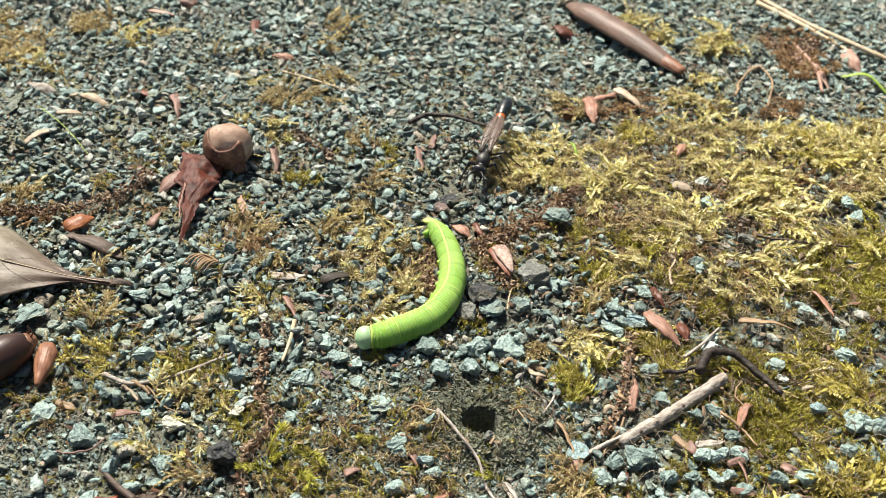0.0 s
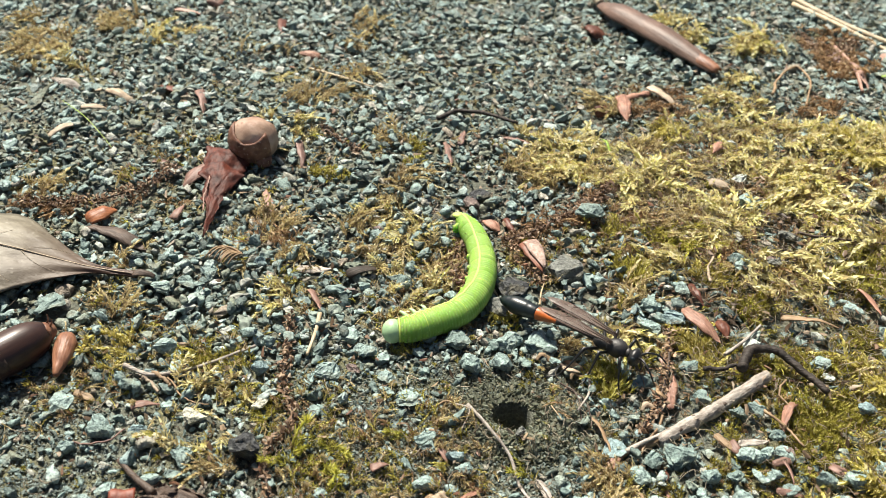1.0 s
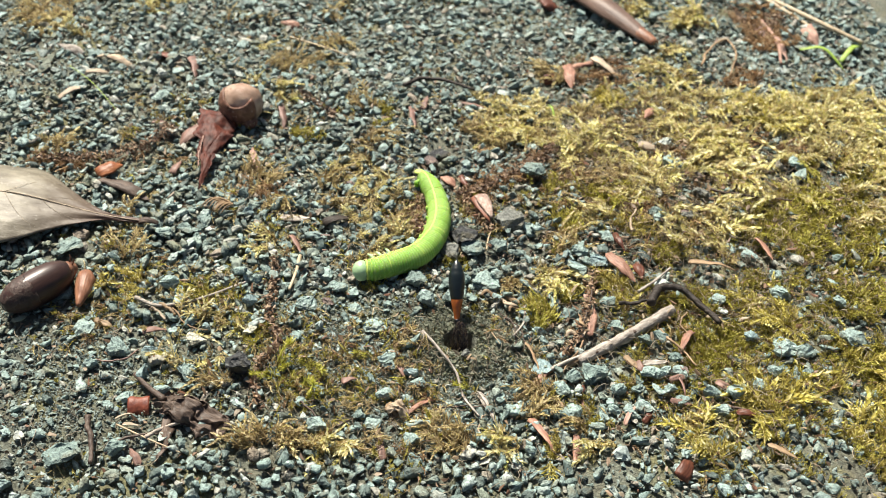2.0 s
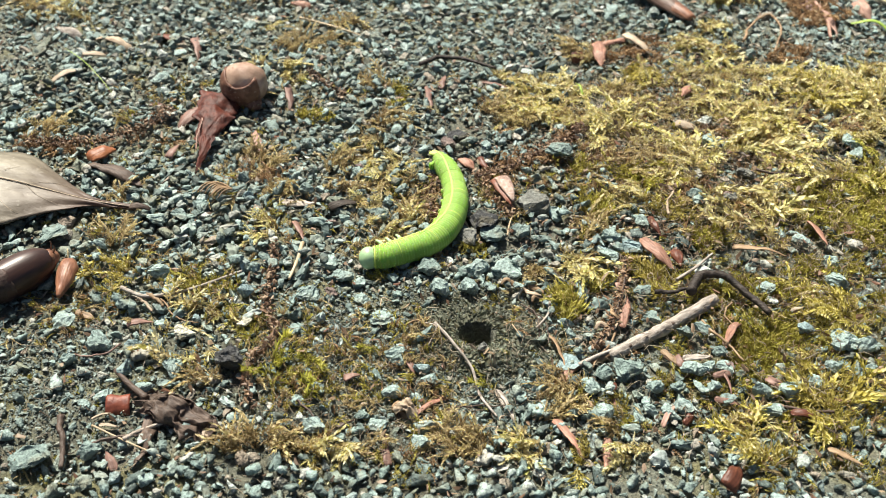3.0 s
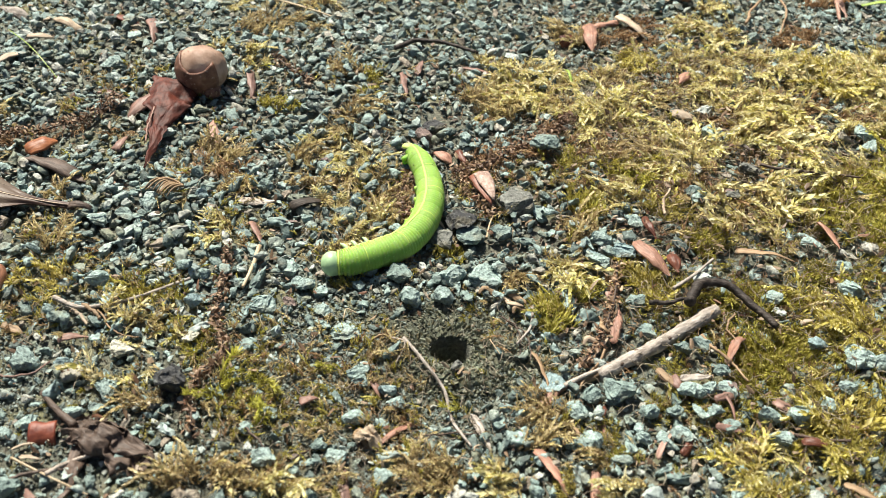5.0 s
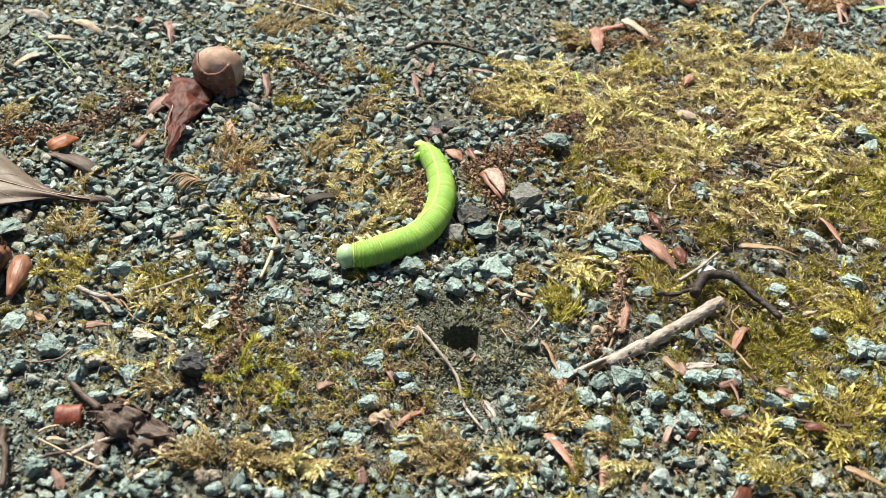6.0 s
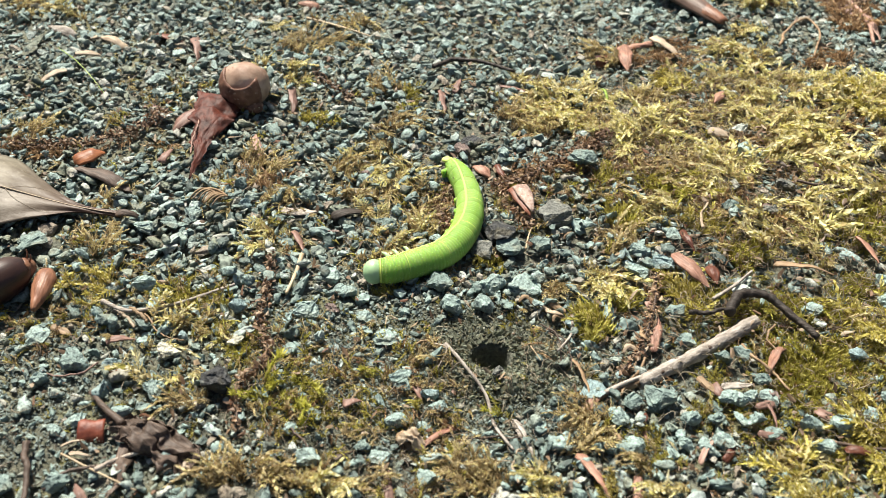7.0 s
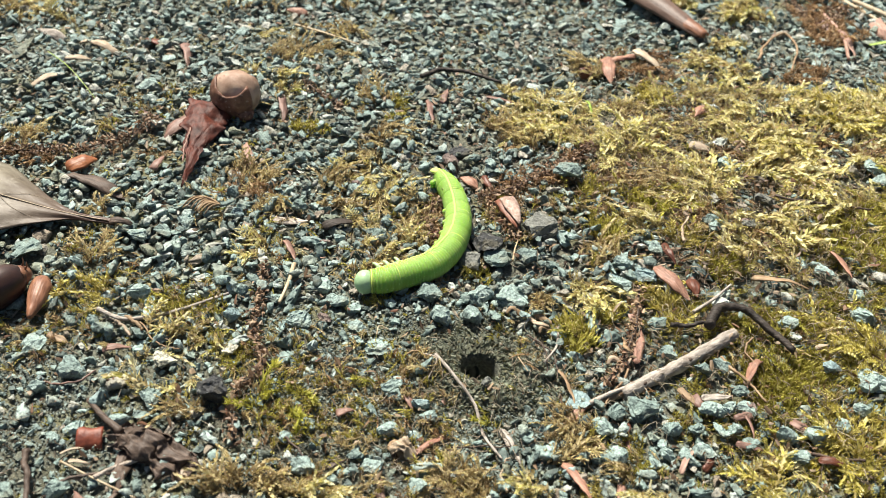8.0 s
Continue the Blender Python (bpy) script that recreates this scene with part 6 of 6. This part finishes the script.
moss_patch((-20.0, -8.0), 3.0, 2.4, 4, "bright", 1.3)
moss_patch((-17.5, -11.0), 3.5, 3.0, 3, "olive", 0.25)
moss_patch((-16.0, -4.5), 4.0, 3.5, 2, "olive", 0.25)
moss_patch((-9.5, -4.5), 1.5, 0.5, 2.4, "bright")
moss_patch((-10.0, 9.5), 2.0, 1.5, 2.2, "olive")
moss_patch((-4.5, -2.0), 1.5, 3.0, 4, "tan")
moss_patch((-2.0, -5.0), 3.0, 3.0, 2.6, "tan", 0.45)
moss_patch((-20.0, 0.5), 2.0, 1.5, 2.6, "bright")
moss_patch((-19.0, -10.5), 2.0, 1.8, 3.6, "bright", 1.3)
moss_patch((-23.0, -10.0), 1.3, 1.2, 4.5, "bright", 1.8)
moss_patch((-18.0, -13.5), 3.0, 2.5, 2.6, "olive", 0.5)
moss_patch((-18.0, -12.5), 1.3, 1.6, 4.2, "bright", 1.8)
moss_patch((-32.5, -7.0), 2.5, 1.0, 4.5, "yellow")
moss_patch((-32.0, 1.0), 4.0, 1.0, 4.5, "yellow")
moss_patch((-29.0, -10.5), 2.0, 1.5, 4, "tan")
moss_patch((-23.5, -21.0), 3.5, 2.0, 4, "tan", 1.6)
moss_patch((-19.5, -20.0), 3.5, 2.0, 4, "tan", 1.6)
moss_patch((-13.5, -21.0), 2.5, 2.0, 4.5, "yellow", 1.6)
moss_patch((-10.0, -10.0), 4.0, 3.0, 1.8, "olive", 0.4)
moss_patch((-4.0, -17.0), 4.0, 2.0, 2, "tan")
moss_patch((11.5, 38.5), 5.5, 3.5, 3.5, "brown")
moss_patch((18.5, 45.5), 3.5, 3.5, 3.5, "brown")
moss_patch((7.0, 34.0), 3.0, 3.0, 3, "brown")
moss_patch((-3.5, 27.0), 2.5, 6.0, 3, "brown")
moss_patch((27.5, 40.0), 5.5, 3.0, 3.5, "brown")
moss_patch((43.5, 51.0), 5.5, 3.0, 4, "brown")
moss_patch((-66.0, 36.0), 5.0, 2.0, 3.5, "brown")
moss_patch((-51.0, 40.5), 5.0, 2.5, 3, "brown")
moss_patch((70.5, 93.0), 7.5, 6.0, 5, "brown")
moss_patch((74.0, 105.5), 5.0, 4.5, 5, "brown")
moss_patch((62.5, 51.0), 4.5, 4.0, 4, "brown")
moss_patch((37.0, 31.5), 5.0, 2.5, 3.5, "brown")
moss_patch((23.5, 9.0), 1.5, 4.0, 3, "brown")
moss_patch((-30.5, 31.0), 3.5, 2.0, 3.5, "brown")
moss_patch((40, 40), 30, 26, 3, "brown", 0.2)
moss_patch((44, 0), 24, 22, 2.4, "brown", 0.12)
moss_patch((9.0, 50.5), 6.0, 5.5, 4, "tan")
moss_patch((17.0, 60.0), 7.0, 5.0, 4.5, "yellow")
moss_patch((32.0, 75.5), 7.0, 5.5, 4, "brown")
moss_patch((22.5, 50.0), 8.5, 4.0, 4.5, "yellow")
moss_patch((45.0, 67.0), 7.0, 4.0, 5, "yellow")
moss_patch((50.5, 53.5), 8.5, 5.5, 6, "yellow")
moss_patch((68.0, 61.5), 8.0, 4.5, 5.5, "yellow")
moss_patch((60.0, 76.5), 6.0, 3.5, 4, "brown")
moss_patch((75.0, 54.0), 7.0, 6.0, 5, "yellow")
moss_patch((32.0, 40.0), 7.0, 5.0, 3.5, "tan")
moss_patch((-14.0, -9.0), 6.0, 5.0, 1.6, "olive", 0.2)
moss_patch((-12.0, -3.5), 4.0, 2.5, 1.5, "tan")
moss_patch((-8.5, -14.0), 3.5, 3.0, 1.8, "tan")
moss_patch((-0.5, -11.0), 3.5, 3.0, 1.8, "tan")
moss_patch((-15.0, -18.0), 4.0, 2.0, 2.4, "tan")
moss_patch((-6.5, -20.0), 3.5, 2.0, 3, "tan")
moss_patch((3.0, -18.5), 3.8, 2.6, 3.8, "tan", 1.8)
moss_patch((74, 18), 16, 34, 4.5, "olive", 0.7)
moss_patch((70, -14), 14, 24, 4.5, "lime", 0.7)
moss_patch((82, 50), 16, 26, 5.5, "yellow", 0.7)
moss_patch((-84.7, 85.9), 7, 8, 4.0, "tan", 0.7)
moss_patch((50, 38), 34, 34, 3.2, "tan", 0.16)
moss_patch((50, 4), 24, 32, 2.4, "olive", 0.55)
moss_patch((-20, 38), 56, 56, 2.6, "tan", 0.03)
moss_patch((-20, 0), 44, 26, 2.0, "olive", 0.05)
scrap((-4.6, -14.3), 2.8, "cream", 4, "crumpled pale dry flower scrap on the gravel")
curl((8.5, 8.5), 3.2, 15, "tan")
curl((11.0, 7.4), 3.4, 155, "cream")
curl((12.3, 6.2), 2.8, 40, "tan")
curl((23.4, 8.5), 3.0, 80, "pale_pink")
curl((20.8, 0.8), 3.2, 30, "cream")
curl((22.0, 3.4), 2.8, 120, "tan")
dry_fan((-36.6, 25.3), 3.4, 65)
stem((-40.9, 3.1), (-39.6, 2.0), (-38.2, 0.6), 0.55, "tan")
stem((-42.0, 2.0), (-40.6, 1.2), (-39.4, -0.2), 0.5, "cream")


# ---- fibres and litter ----
def litter():
    r = np.random.default_rng(5)
    n = 2600
    x, y = r.uniform(-80, 80, n), r.uniform(-32, 105, n)
    for cx, cy, wide, many in ((-7, 22, 6, 150), (-11, 37, 6, 100), (3, 33, 5, 70), (22, 0, 6, 80), (-1.5, -4.5, 2.4, 100), (11, -2.5, 3.2, 55), (4, -8, 3.5, 40), (10, -19, 7, 110), (-16, -20, 8, 90), (16, -12, 6, 80), (-29, 31, 6, 80), (9, 10, 6, 50), (-14, -9, 8, 60), (35, 12, 14, 300), (38, 44, 17, 1100), (54, 30, 14, 500), (50, 4, 14, 400), (22, 50, 8, 300)):
        x, y = np.r_[x, r.normal(cx, wide, many)], np.r_[y, r.normal(cy, wide, many)]
    n = len(x)
    chance = np.where(np.arange(n) < 2600, 0.12, 1.0)
    keep = (mossy(x, y) * 0.8 + bare(x, y) * 0.7 + 0.16 + chance > r.uniform(0, 1, n)) & (np.hypot(x - HOLE[0], y - HOLE[1]) > 3.2)
    verts, faces = [], []
    for px, py in zip(x[keep], y[keep]):
        a, size = r.uniform(0, 6.3), r.uniform(0.8, 3.4) * (0.6 if math.hypot(px - HOLE[0], py - HOLE[1]) < 12 else 1)
        bend = r.uniform(-1.3, 1.3)
        line = np.array([(px + size * (s - 0.5) * math.cos(a + bend * s), py + size * (s - 0.5) * math.sin(a + bend * s), 0.45 + 0.9 * r.uniform() * s) for s in np.linspace(0, 1, 5)])
        line[:, 2] += np.maximum(height(line[:, 0], line[:, 1]), -1.5) + 0.2 + 0.8 * mossy(line[:, 0], line[:, 1])
        v, f = tube(line, r.uniform(0.025, 0.075) * np.array([0.7, 1, 1, 0.8, 0.4]), 3)
        start = len(verts)
        verts += [tuple(p) for p in v]
        faces += [tuple(i + start for i in g) for g in f]
    ob = new("dry_litter", poly_mesh("dry_litter", verts, faces, LITTER))
    tagged(ob, "fine dry moss stems and rootlets strewn over the ground", "litter", kind="stuff")


litter()


def leaf_crumbs():
    """Small flat bits of broken leaf and bark, everywhere between the stones."""
    r = np.random.default_rng(8)
    n = 5200
    x, y = np.r_[r.uniform(-90, 90, n), r.normal(38, 18, 2600)], np.r_[r.uniform(-36, 115, n), r.normal(38, 22, 2600)]
    keep = (np.hypot(x - HOLE[0], y - HOLE[1]) > 4.0) & (np.abs(x) < 46 + 0.5 * (y + 40))
    x, y = x[keep], y[keep]
    n = len(x)
    flakes = [rock_shape(800 + k, 8, (1.3, 0.6 + 0.1 * (k % 3), 0.12)) for k in range(7)]
    size = 0.4 + 1.25 * r.uniform(0, 1, n) ** 2.4
    z = np.maximum(height(x, y), -2) + 0.5 + (0.5 + 1.1 * mossy(x, y)) * r.uniform(0, 1, n)
    v, f = scattered(flakes, r.integers(0, 7, n), np.column_stack([x, y, z]), turn_matrices(r.uniform(0, 6.3, n), r.normal(0, 0.45, n), r.normal(0, 0.45, n)), size[:, None] * np.ones((1, 3)))
    tagged(new("leaf_crumbs", tri_mesh("leaf_crumbs", v, f, CRUMBS)), "small brown crumbs of dead leaf among the stones", "leaf litter", kind="stuff")


leaf_crumbs()


def moss_shreds():
    """Broken half-dry bits of moss that lie between and over the stones, in loose drifts."""
    r = np.random.default_rng(12)
    n = 20000
    x, y = r.uniform(-60, 60, n), r.uniform(-32, 58, n)
    drift = rough_noise(x + 17, y - 40, 11, 3) + 0.35 * rough_noise(x, y, 3, 2)
    keep = (drift > 0.1) & (np.hypot(x - HOLE[0], y - HOLE[1]) > 5) & (np.abs(x) < 42 + 0.5 * (y + 40)) & (r.uniform(0, 1, n) < 0.36 * (1 - 0.5 * smooth_step(30, 80, y)) * (1 - 0.5 * mossy(x, y)))
    x, y = x[keep], y[keep]
    n = len(x)
    shoot = r.uniform(0, 1, n) < 0.5
    which = np.where(shoot, r.integers(0, len(FEATHERS), n), CUSHION + r.integers(0, len(CUSHIONS), n))
    size = np.where(shoot, r.uniform(1.2, 3.0, n), r.uniform(0.7, 1.5, n))
    fat = np.where(shoot, 0.9, 1.3) * size
    z = np.maximum(height(x, y), -2) + r.uniform(0.1, 1.0, n)
    at = np.column_stack([x, y, z])
    lean = np.where(shoot, r.uniform(0.9, 1.6, n), r.uniform(0, 0.7, n))
    for tone, share in (("tan", x % 1 < 0.45), ("olive", (x % 1 >= 0.45) & (x % 1 < 0.88)), ("brown", x % 1 >= 0.88)):
        k = which[share]
        v, f = scattered([m[:2] for m in MOSS_KINDS], k, at[share], turn_matrices(r.uniform(0, 6.3, len(k)), lean[share], r.uniform(-0.5, 0.5, len(k))), np.column_stack([fat, fat, size])[share])
        me = tri_mesh("moss_shreds", v, f, MOSS[tone])
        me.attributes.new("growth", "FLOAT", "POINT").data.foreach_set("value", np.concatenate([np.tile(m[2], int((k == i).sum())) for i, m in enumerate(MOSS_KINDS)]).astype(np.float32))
        tagged(new("moss_shreds", me), MOSS_LABEL[tone].split(" mat")[0] + " in loose shreds", "moss", kind="stuff")


moss_shreds()


# ---- gravel last: the nearest stones one by one, the rest joined ----
def gravel():
    r = np.random.default_rng(21)
    spots = []
    for size_low, size_high, tries in ((2.3, 3.4, 3200), (1.5, 2.3, 20000), (0.85, 1.5, 90000)):
        x, y, s, luck = r.uniform(-100, 100, tries), r.uniform(-40, 135, tries), r.uniform(size_low, size_high, tries), r.uniform(0, 1, tries)
        want = (1 - 0.4 * mossy(x, y)) * (1 - np.minimum(0.97, 0.8 * bare(x, y) + 0.5 * (np.hypot(x - HOLE[0], y - HOLE[1]) < 8))) * (1 - covered(x, y)) * np.clip(0.72 + 2.6 * rough_noise(x, y, 13, 3), 0.16 + 0.35 * (y > 48), 1)
        inside = np.abs(x) < 56 + 0.46 * (y + 40)
        for i in np.flatnonzero((luck < want) & inside):
            if free_spot(x[i], y[i], s[i] * 0.43):
                spots.append((x[i], y[i], s[i]))
    first = len(spots)
    # heaps: a second layer rests on the first
    heaped = {}
    x, y, s = r.uniform(-90, 90, 16000), r.uniform(-34, 115, 16000), r.uniform(1.3, 2.6, 16000)
    on_top = (rough_noise(x + 31, y, 12, 3) > 0.02) & (covered(x, y) + bare(x, y) + mossy(x, y) < 0.5) & (np.abs(x) < 48 + 0.5 * (y + 40))
    for i in np.flatnonzero(on_top):
        cell = (round(x[i] / 2.3), round(y[i] / 2.3))
        if cell not in heaped:
            heaped[cell] = True
            spots.append((x[i], y[i], s[i]))
    p = np.array(spots)
    n = len(p)
    kind = r.integers(0, len(GRAVEL_SHAPES), n)
    yaw, pitch, roll = r.uniform(0, 6.3, n), r.normal(0, 0.3, n), r.normal(0, 0.3, n)
    z = np.maximum(height(p[:, 0], p[:, 1]), -2) + p[:, 2] * r.uniform(0.1, 0.32, n) + np.where(np.arange(n) >= first, 0.75, 0)
    near = np.flatnonzero((np.abs(p[:, 0]) < 42) & (p[:, 1] > -22) & (p[:, 1] < 34) & (p[:, 2] > 1.9))[:300]
    meshes = [tri_mesh("stone", v, f, STONE_LOOSE, True) for v, f in GRAVEL_NEAR]
    for i in near:
        ob = new("stone", meshes[kind[i]])
        ob.parent = ground
        turn = Matrix.Rotation(yaw[i], 4, "Z") @ Matrix.Rotation(pitch[i], 4, "Y") @ Matrix.Rotation(roll[i], 4, "X")
        ob.matrix_basis = Matrix.Translation((p[i, 0] * MM, p[i, 1] * MM, z[i] * MM)) @ turn @ Matrix.Diagonal((p[i, 2],) * 3 + (1,))
    rest = np.setdiff1d(np.arange(n), near)
    plain = (p[rest, 1] > 62) | (p[rest, 2] < 1.35)  # small or far stones keep their plain facets
    v, f = scattered(GRAVEL_SHAPES + GRAVEL_PLAIN, kind[rest] + len(GRAVEL_SHAPES) * plain, np.column_stack([p[rest, :2], z[rest]]), turn_matrices(yaw[rest], pitch[rest], roll[rest]), p[rest, 2][:, None] * np.ones((1, 3)))
    blunt = sum(len(GRAVEL_SHAPES[k][1]) for k in kind[rest][~plain])
    tagged(new("gravel", tri_mesh("gravel", v, f, GRAVEL, np.arange(len(f)) < blunt)), "loose grey-green crushed gravel", "gravel", kind="stuff")
    # crumbs of soil thrown up round the burrow
    m = 8000
    x, y = HOLE[0] - 0.5 + r.normal(0, 7, m), HOLE[1] + 1.0 + r.normal(0, 5, m)
    far = np.hypot(x - HOLE[0], y - HOLE[1])
    keep = far > 2.35 + 0.4 * r.uniform(0, 1, m)
    x, y = x[keep], y[keep]
    m = len(x)
    size = 0.16 + 0.45 * r.uniform(0, 1, m) ** 2.6
    clods = [rock_shape(700 + k, 8, (1, 0.85, 0.75)) for k in range(6)]
    v, f = scattered(clods, r.integers(0, 6, m), np.column_stack([x, y, np.maximum(height(x, y), -3) + 0.2 * size]),
                     turn_matrices(r.uniform(0, 6.3, m), r.normal(0, 0.5, m), r.normal(0, 0.5, m)), size[:, None] * np.ones((1, 3)))
    m = 6000
    x, y = r.normal(-16, 22, m), r.normal(-8, 11, m)
    keep = (np.hypot(x - HOLE[0], y - HOLE[1]) > 3.4) & (rough_noise(x, y, 10, 2) > -0.12)
    x, y = x[keep], y[keep]
    m = len(x)
    size = 0.2 + 0.5 * r.uniform(0, 1, m) ** 2.2
    more_v, more_f = scattered(clods, r.integers(0, 6, m), np.column_stack([x, y, np.maximum(height(x, y), -3) + 0.15 * size]), turn_matrices(r.uniform(0, 6.3, m), r.normal(0, 0.5, m), r.normal(0, 0.5, m)), size[:, None] * np.ones((1, 3)))
    v, f = np.concatenate([v, more_v]), np.concatenate([f, more_f + len(v)])
    # more of it clings to the wall of the burrow
    m = 260
    ang, deep, size = r.uniform(0, 2 * math.pi, m), r.uniform(0.0, 1.6, m), r.uniform(0.15, 0.35, m)
    wall_v, wall_f = scattered(clods, r.integers(0, 6, m), np.column_stack([HOLE[0] + 2.45 * np.cos(ang), HOLE[1] + 2.45 * np.sin(ang), -0.3 - deep]), turn_matrices(ang, deep, size), size[:, None] * np.ones((1, 3)))
    v, f = np.concatenate([v, wall_v]), np.concatenate([f, wall_f + len(v)])
    m = 1100
    ang, far = r.uniform(0, 2 * math.pi, m), r.uniform(3.0, 9, m)
    x, y, size = HOLE[0] + far * np.cos(ang), HOLE[1] + 0.8 * far * np.sin(ang), r.uniform(0.4, 1.25, m)
    rim_v, rim_f = scattered(clods, r.integers(0, 6, m), np.column_stack([x, y, height(x, y) + 0.1]), turn_matrices(ang, far, size), size[:, None] * np.array([[1, 1, 0.7]]))
    v, f = np.concatenate([v, rim_v]), np.concatenate([f, rim_f + len(v)])
    m = 1500
    x, y, size = np.r_[HOLE[0] + r.normal(7, 2.6, 700), HOLE[0] + r.normal(-3.5, 2.8, 800)], np.r_[HOLE[1] + r.normal(-1.0, 2.4, 700), HOLE[1] + r.normal(-4.2, 1.8, 800)], 0.25 + 0.9 * r.uniform(0, 1, m) ** 1.8
    keep = np.hypot(x - HOLE[0], y - HOLE[1]) > 3.6
    x, y, size = x[keep], y[keep], size[keep]
    m = len(x)
    lump_v, lump_f = scattered(clods, r.integers(0, 6, m), np.column_stack([x, y, np.maximum(height(x, y), -2) + 0.1 * size]), turn_matrices(7 * x, 0.3 * np.sin(9 * y), 0.3 * np.sin(8 * x)), size[:, None] * np.ones((1, 3)))
    v, f = np.concatenate([v, lump_v]), np.concatenate([f, lump_f + len(v)])
    tagged(new("soil_crumbs", tri_mesh("soil_crumbs", v, f, CLODS)), "crumbly grey-green soil round the burrow", "soil", kind="stuff")
    # grit between the stones
    m = 12000
    x, y = np.r_[r.uniform(-95, 95, m), r.normal(HOLE[0] - 4, 14, 9000), r.normal(-54, 11, 5000)], np.r_[r.uniform(-38, 130, m), r.normal(HOLE[1] - 4, 9, 9000), r.normal(-13, 9, 5000)]
    m = len(x)
    keep = (np.abs(x) < 54 + 0.45 * (y + 40)) & (np.hypot(x - HOLE[0], y - HOLE[1]) > 2.9) & (r.uniform(0, 1, m) > 0.2 * mossy(x, y))
    x, y = x[keep], y[keep]
    m = len(x)
    size = r.uniform(0.3, 1.05, m) * (1 - 0.6 * np.exp(-((np.hypot(x - HOLE[0], y - HOLE[1]) / 8) ** 2))) * (1 - 0.25 * bare(x, y))
    grains = [rock_shape(500 + k, 6, (1, 0.85, 0.7)) for k in range(8)]
    v, f = scattered(grains, r.integers(0, 8, m), np.column_stack([x, y, np.maximum(height(x, y), -3) + 0.16 * size]),
                     turn_matrices(r.uniform(0, 6.3, m), r.normal(0, 0.4, m), r.normal(0, 0.4, m)), size[:, None] * np.ones((1, 3)))
    tagged(new("grit", tri_mesh("grit", v, f, GRIT)), "fine grey grit between the stones", "grit", kind="stuff")


gravel()


# ---- what moves: the wasp lands, turns about and goes down her burrow ----
def motions():
    body = [(0.0, 4.9, 50.4, 4.4, -106, 5), (0.1, 7.0, 55.6, 3.8, -85, 8), (0.2, 9.5, 35.0, 4.6, -79, 9), (0.3, 5.0, -0.2, 4.0, -90, 8), (0.4, 5.0, -0.5, 3.6, -90, 6),
            (0.5, 4.7, -1.4, 3.6, -86, 1), (0.6, 6.6, 0.1, 3.6, -56, -2), (0.8, 10.6, 4.4, 3.6, -30, -5), (1.0, 16.7, 8.2, 3.8, -34, -5), (1.1, 17.8, 5.9, 3.6, -73, 5),
            (1.2, 15.1, 7.8, 3.6, -104, 4), (1.3, 8.1, 4.3, 3.6, -125, 12), (1.4, 5.4, 6.4, 3.6, -131, 10), (1.5, 4.1, 7.8, 3.6, -132, 8), (1.6, 3.8, 2.9, 3.4, -111, 21), (1.7, 3.3, 2.6, 3.0, -101, 26),
            (1.8, 3.6, -0.9, -0.8, -90, 62), (1.9, 3.5, -0.9, -3.6, -88, 78), (2.0, 3.6, -0.9, -6.4, -85, 84), (2.1, 3.8, -0.9, -11.6, -80, 86), (2.2, 3.6, -0.8, -15.0, -80, 86),
            (2.6, 3.5, -0.6, -22.5, -82, 87), (5.0, 3.5, -0.6, -22.8, -82, 87), (7.6, 3.5, -0.6, -22.0, -82, 87), (7.8, 3.5, -0.6, -20.0, -82, 86), (8.0, 3.3, -0.3, -18.2, -78, 84)]
    walk(hunter, [(t, pose(x * MM, y * MM, z * MM, 0, down, yaw)) for t, x, y, z, yaw, down in body])
    bent = [(0.0, 0), (1.6, 0), (1.7, -2), (1.8, -14), (1.9, -32), (2.0, -36), (2.1, -16), (2.2, -6), (2.6, 0), (7.8, 0), (8.0, -5)]
    walk(hunter_waist, [(t, pose(-2.9 * MM, 0, 0, 0, a, 0)) for t, a in bent])
    spread = [(0.0, -2), (0.05, 30), (0.1, 70), (0.15, 40), (0.2, 62), (0.25, 70), (0.3, 25), (0.4, 0), (0.5, -3), (0.8, -2), (1.0, 2), (1.2, -2), (1.4, -3), (2.0, -3), (8.0, -3)]
    for wing, s in zip(hunter_wings, (-1, 1)):
        walk(wing, [(t, pose(-0.2 * MM, 0.75 * s * MM, (1.15 + 0.06 * s) * MM, 0, 8 if 4 < a or t == 1.0 else 0, -s * a)) for t, a in spread])
    for leg, x, s, k in hunter_legs:
        rows = []
        for n in range(0, 19):
            swing = 13 * math.sin(n * 1.9 + 3.14 * ((k + (s > 0)) % 2)) if n > 3 else -20 * (k - 1)
            rows.append((n / 10, pose(x * MM, 0.75 * s * MM, -0.55 * MM, 0, 0, swing)))
        rows += [(2.0, pose(x * MM, 0.75 * s * MM, -0.55 * MM, 0, 0, -s * (62 if k else -50))), (8.0, pose(x * MM, 0.75 * s * MM, -0.55 * MM, 0, 0, -s * (62 if k else -50)))]
        walk(leg, rows)


motions()
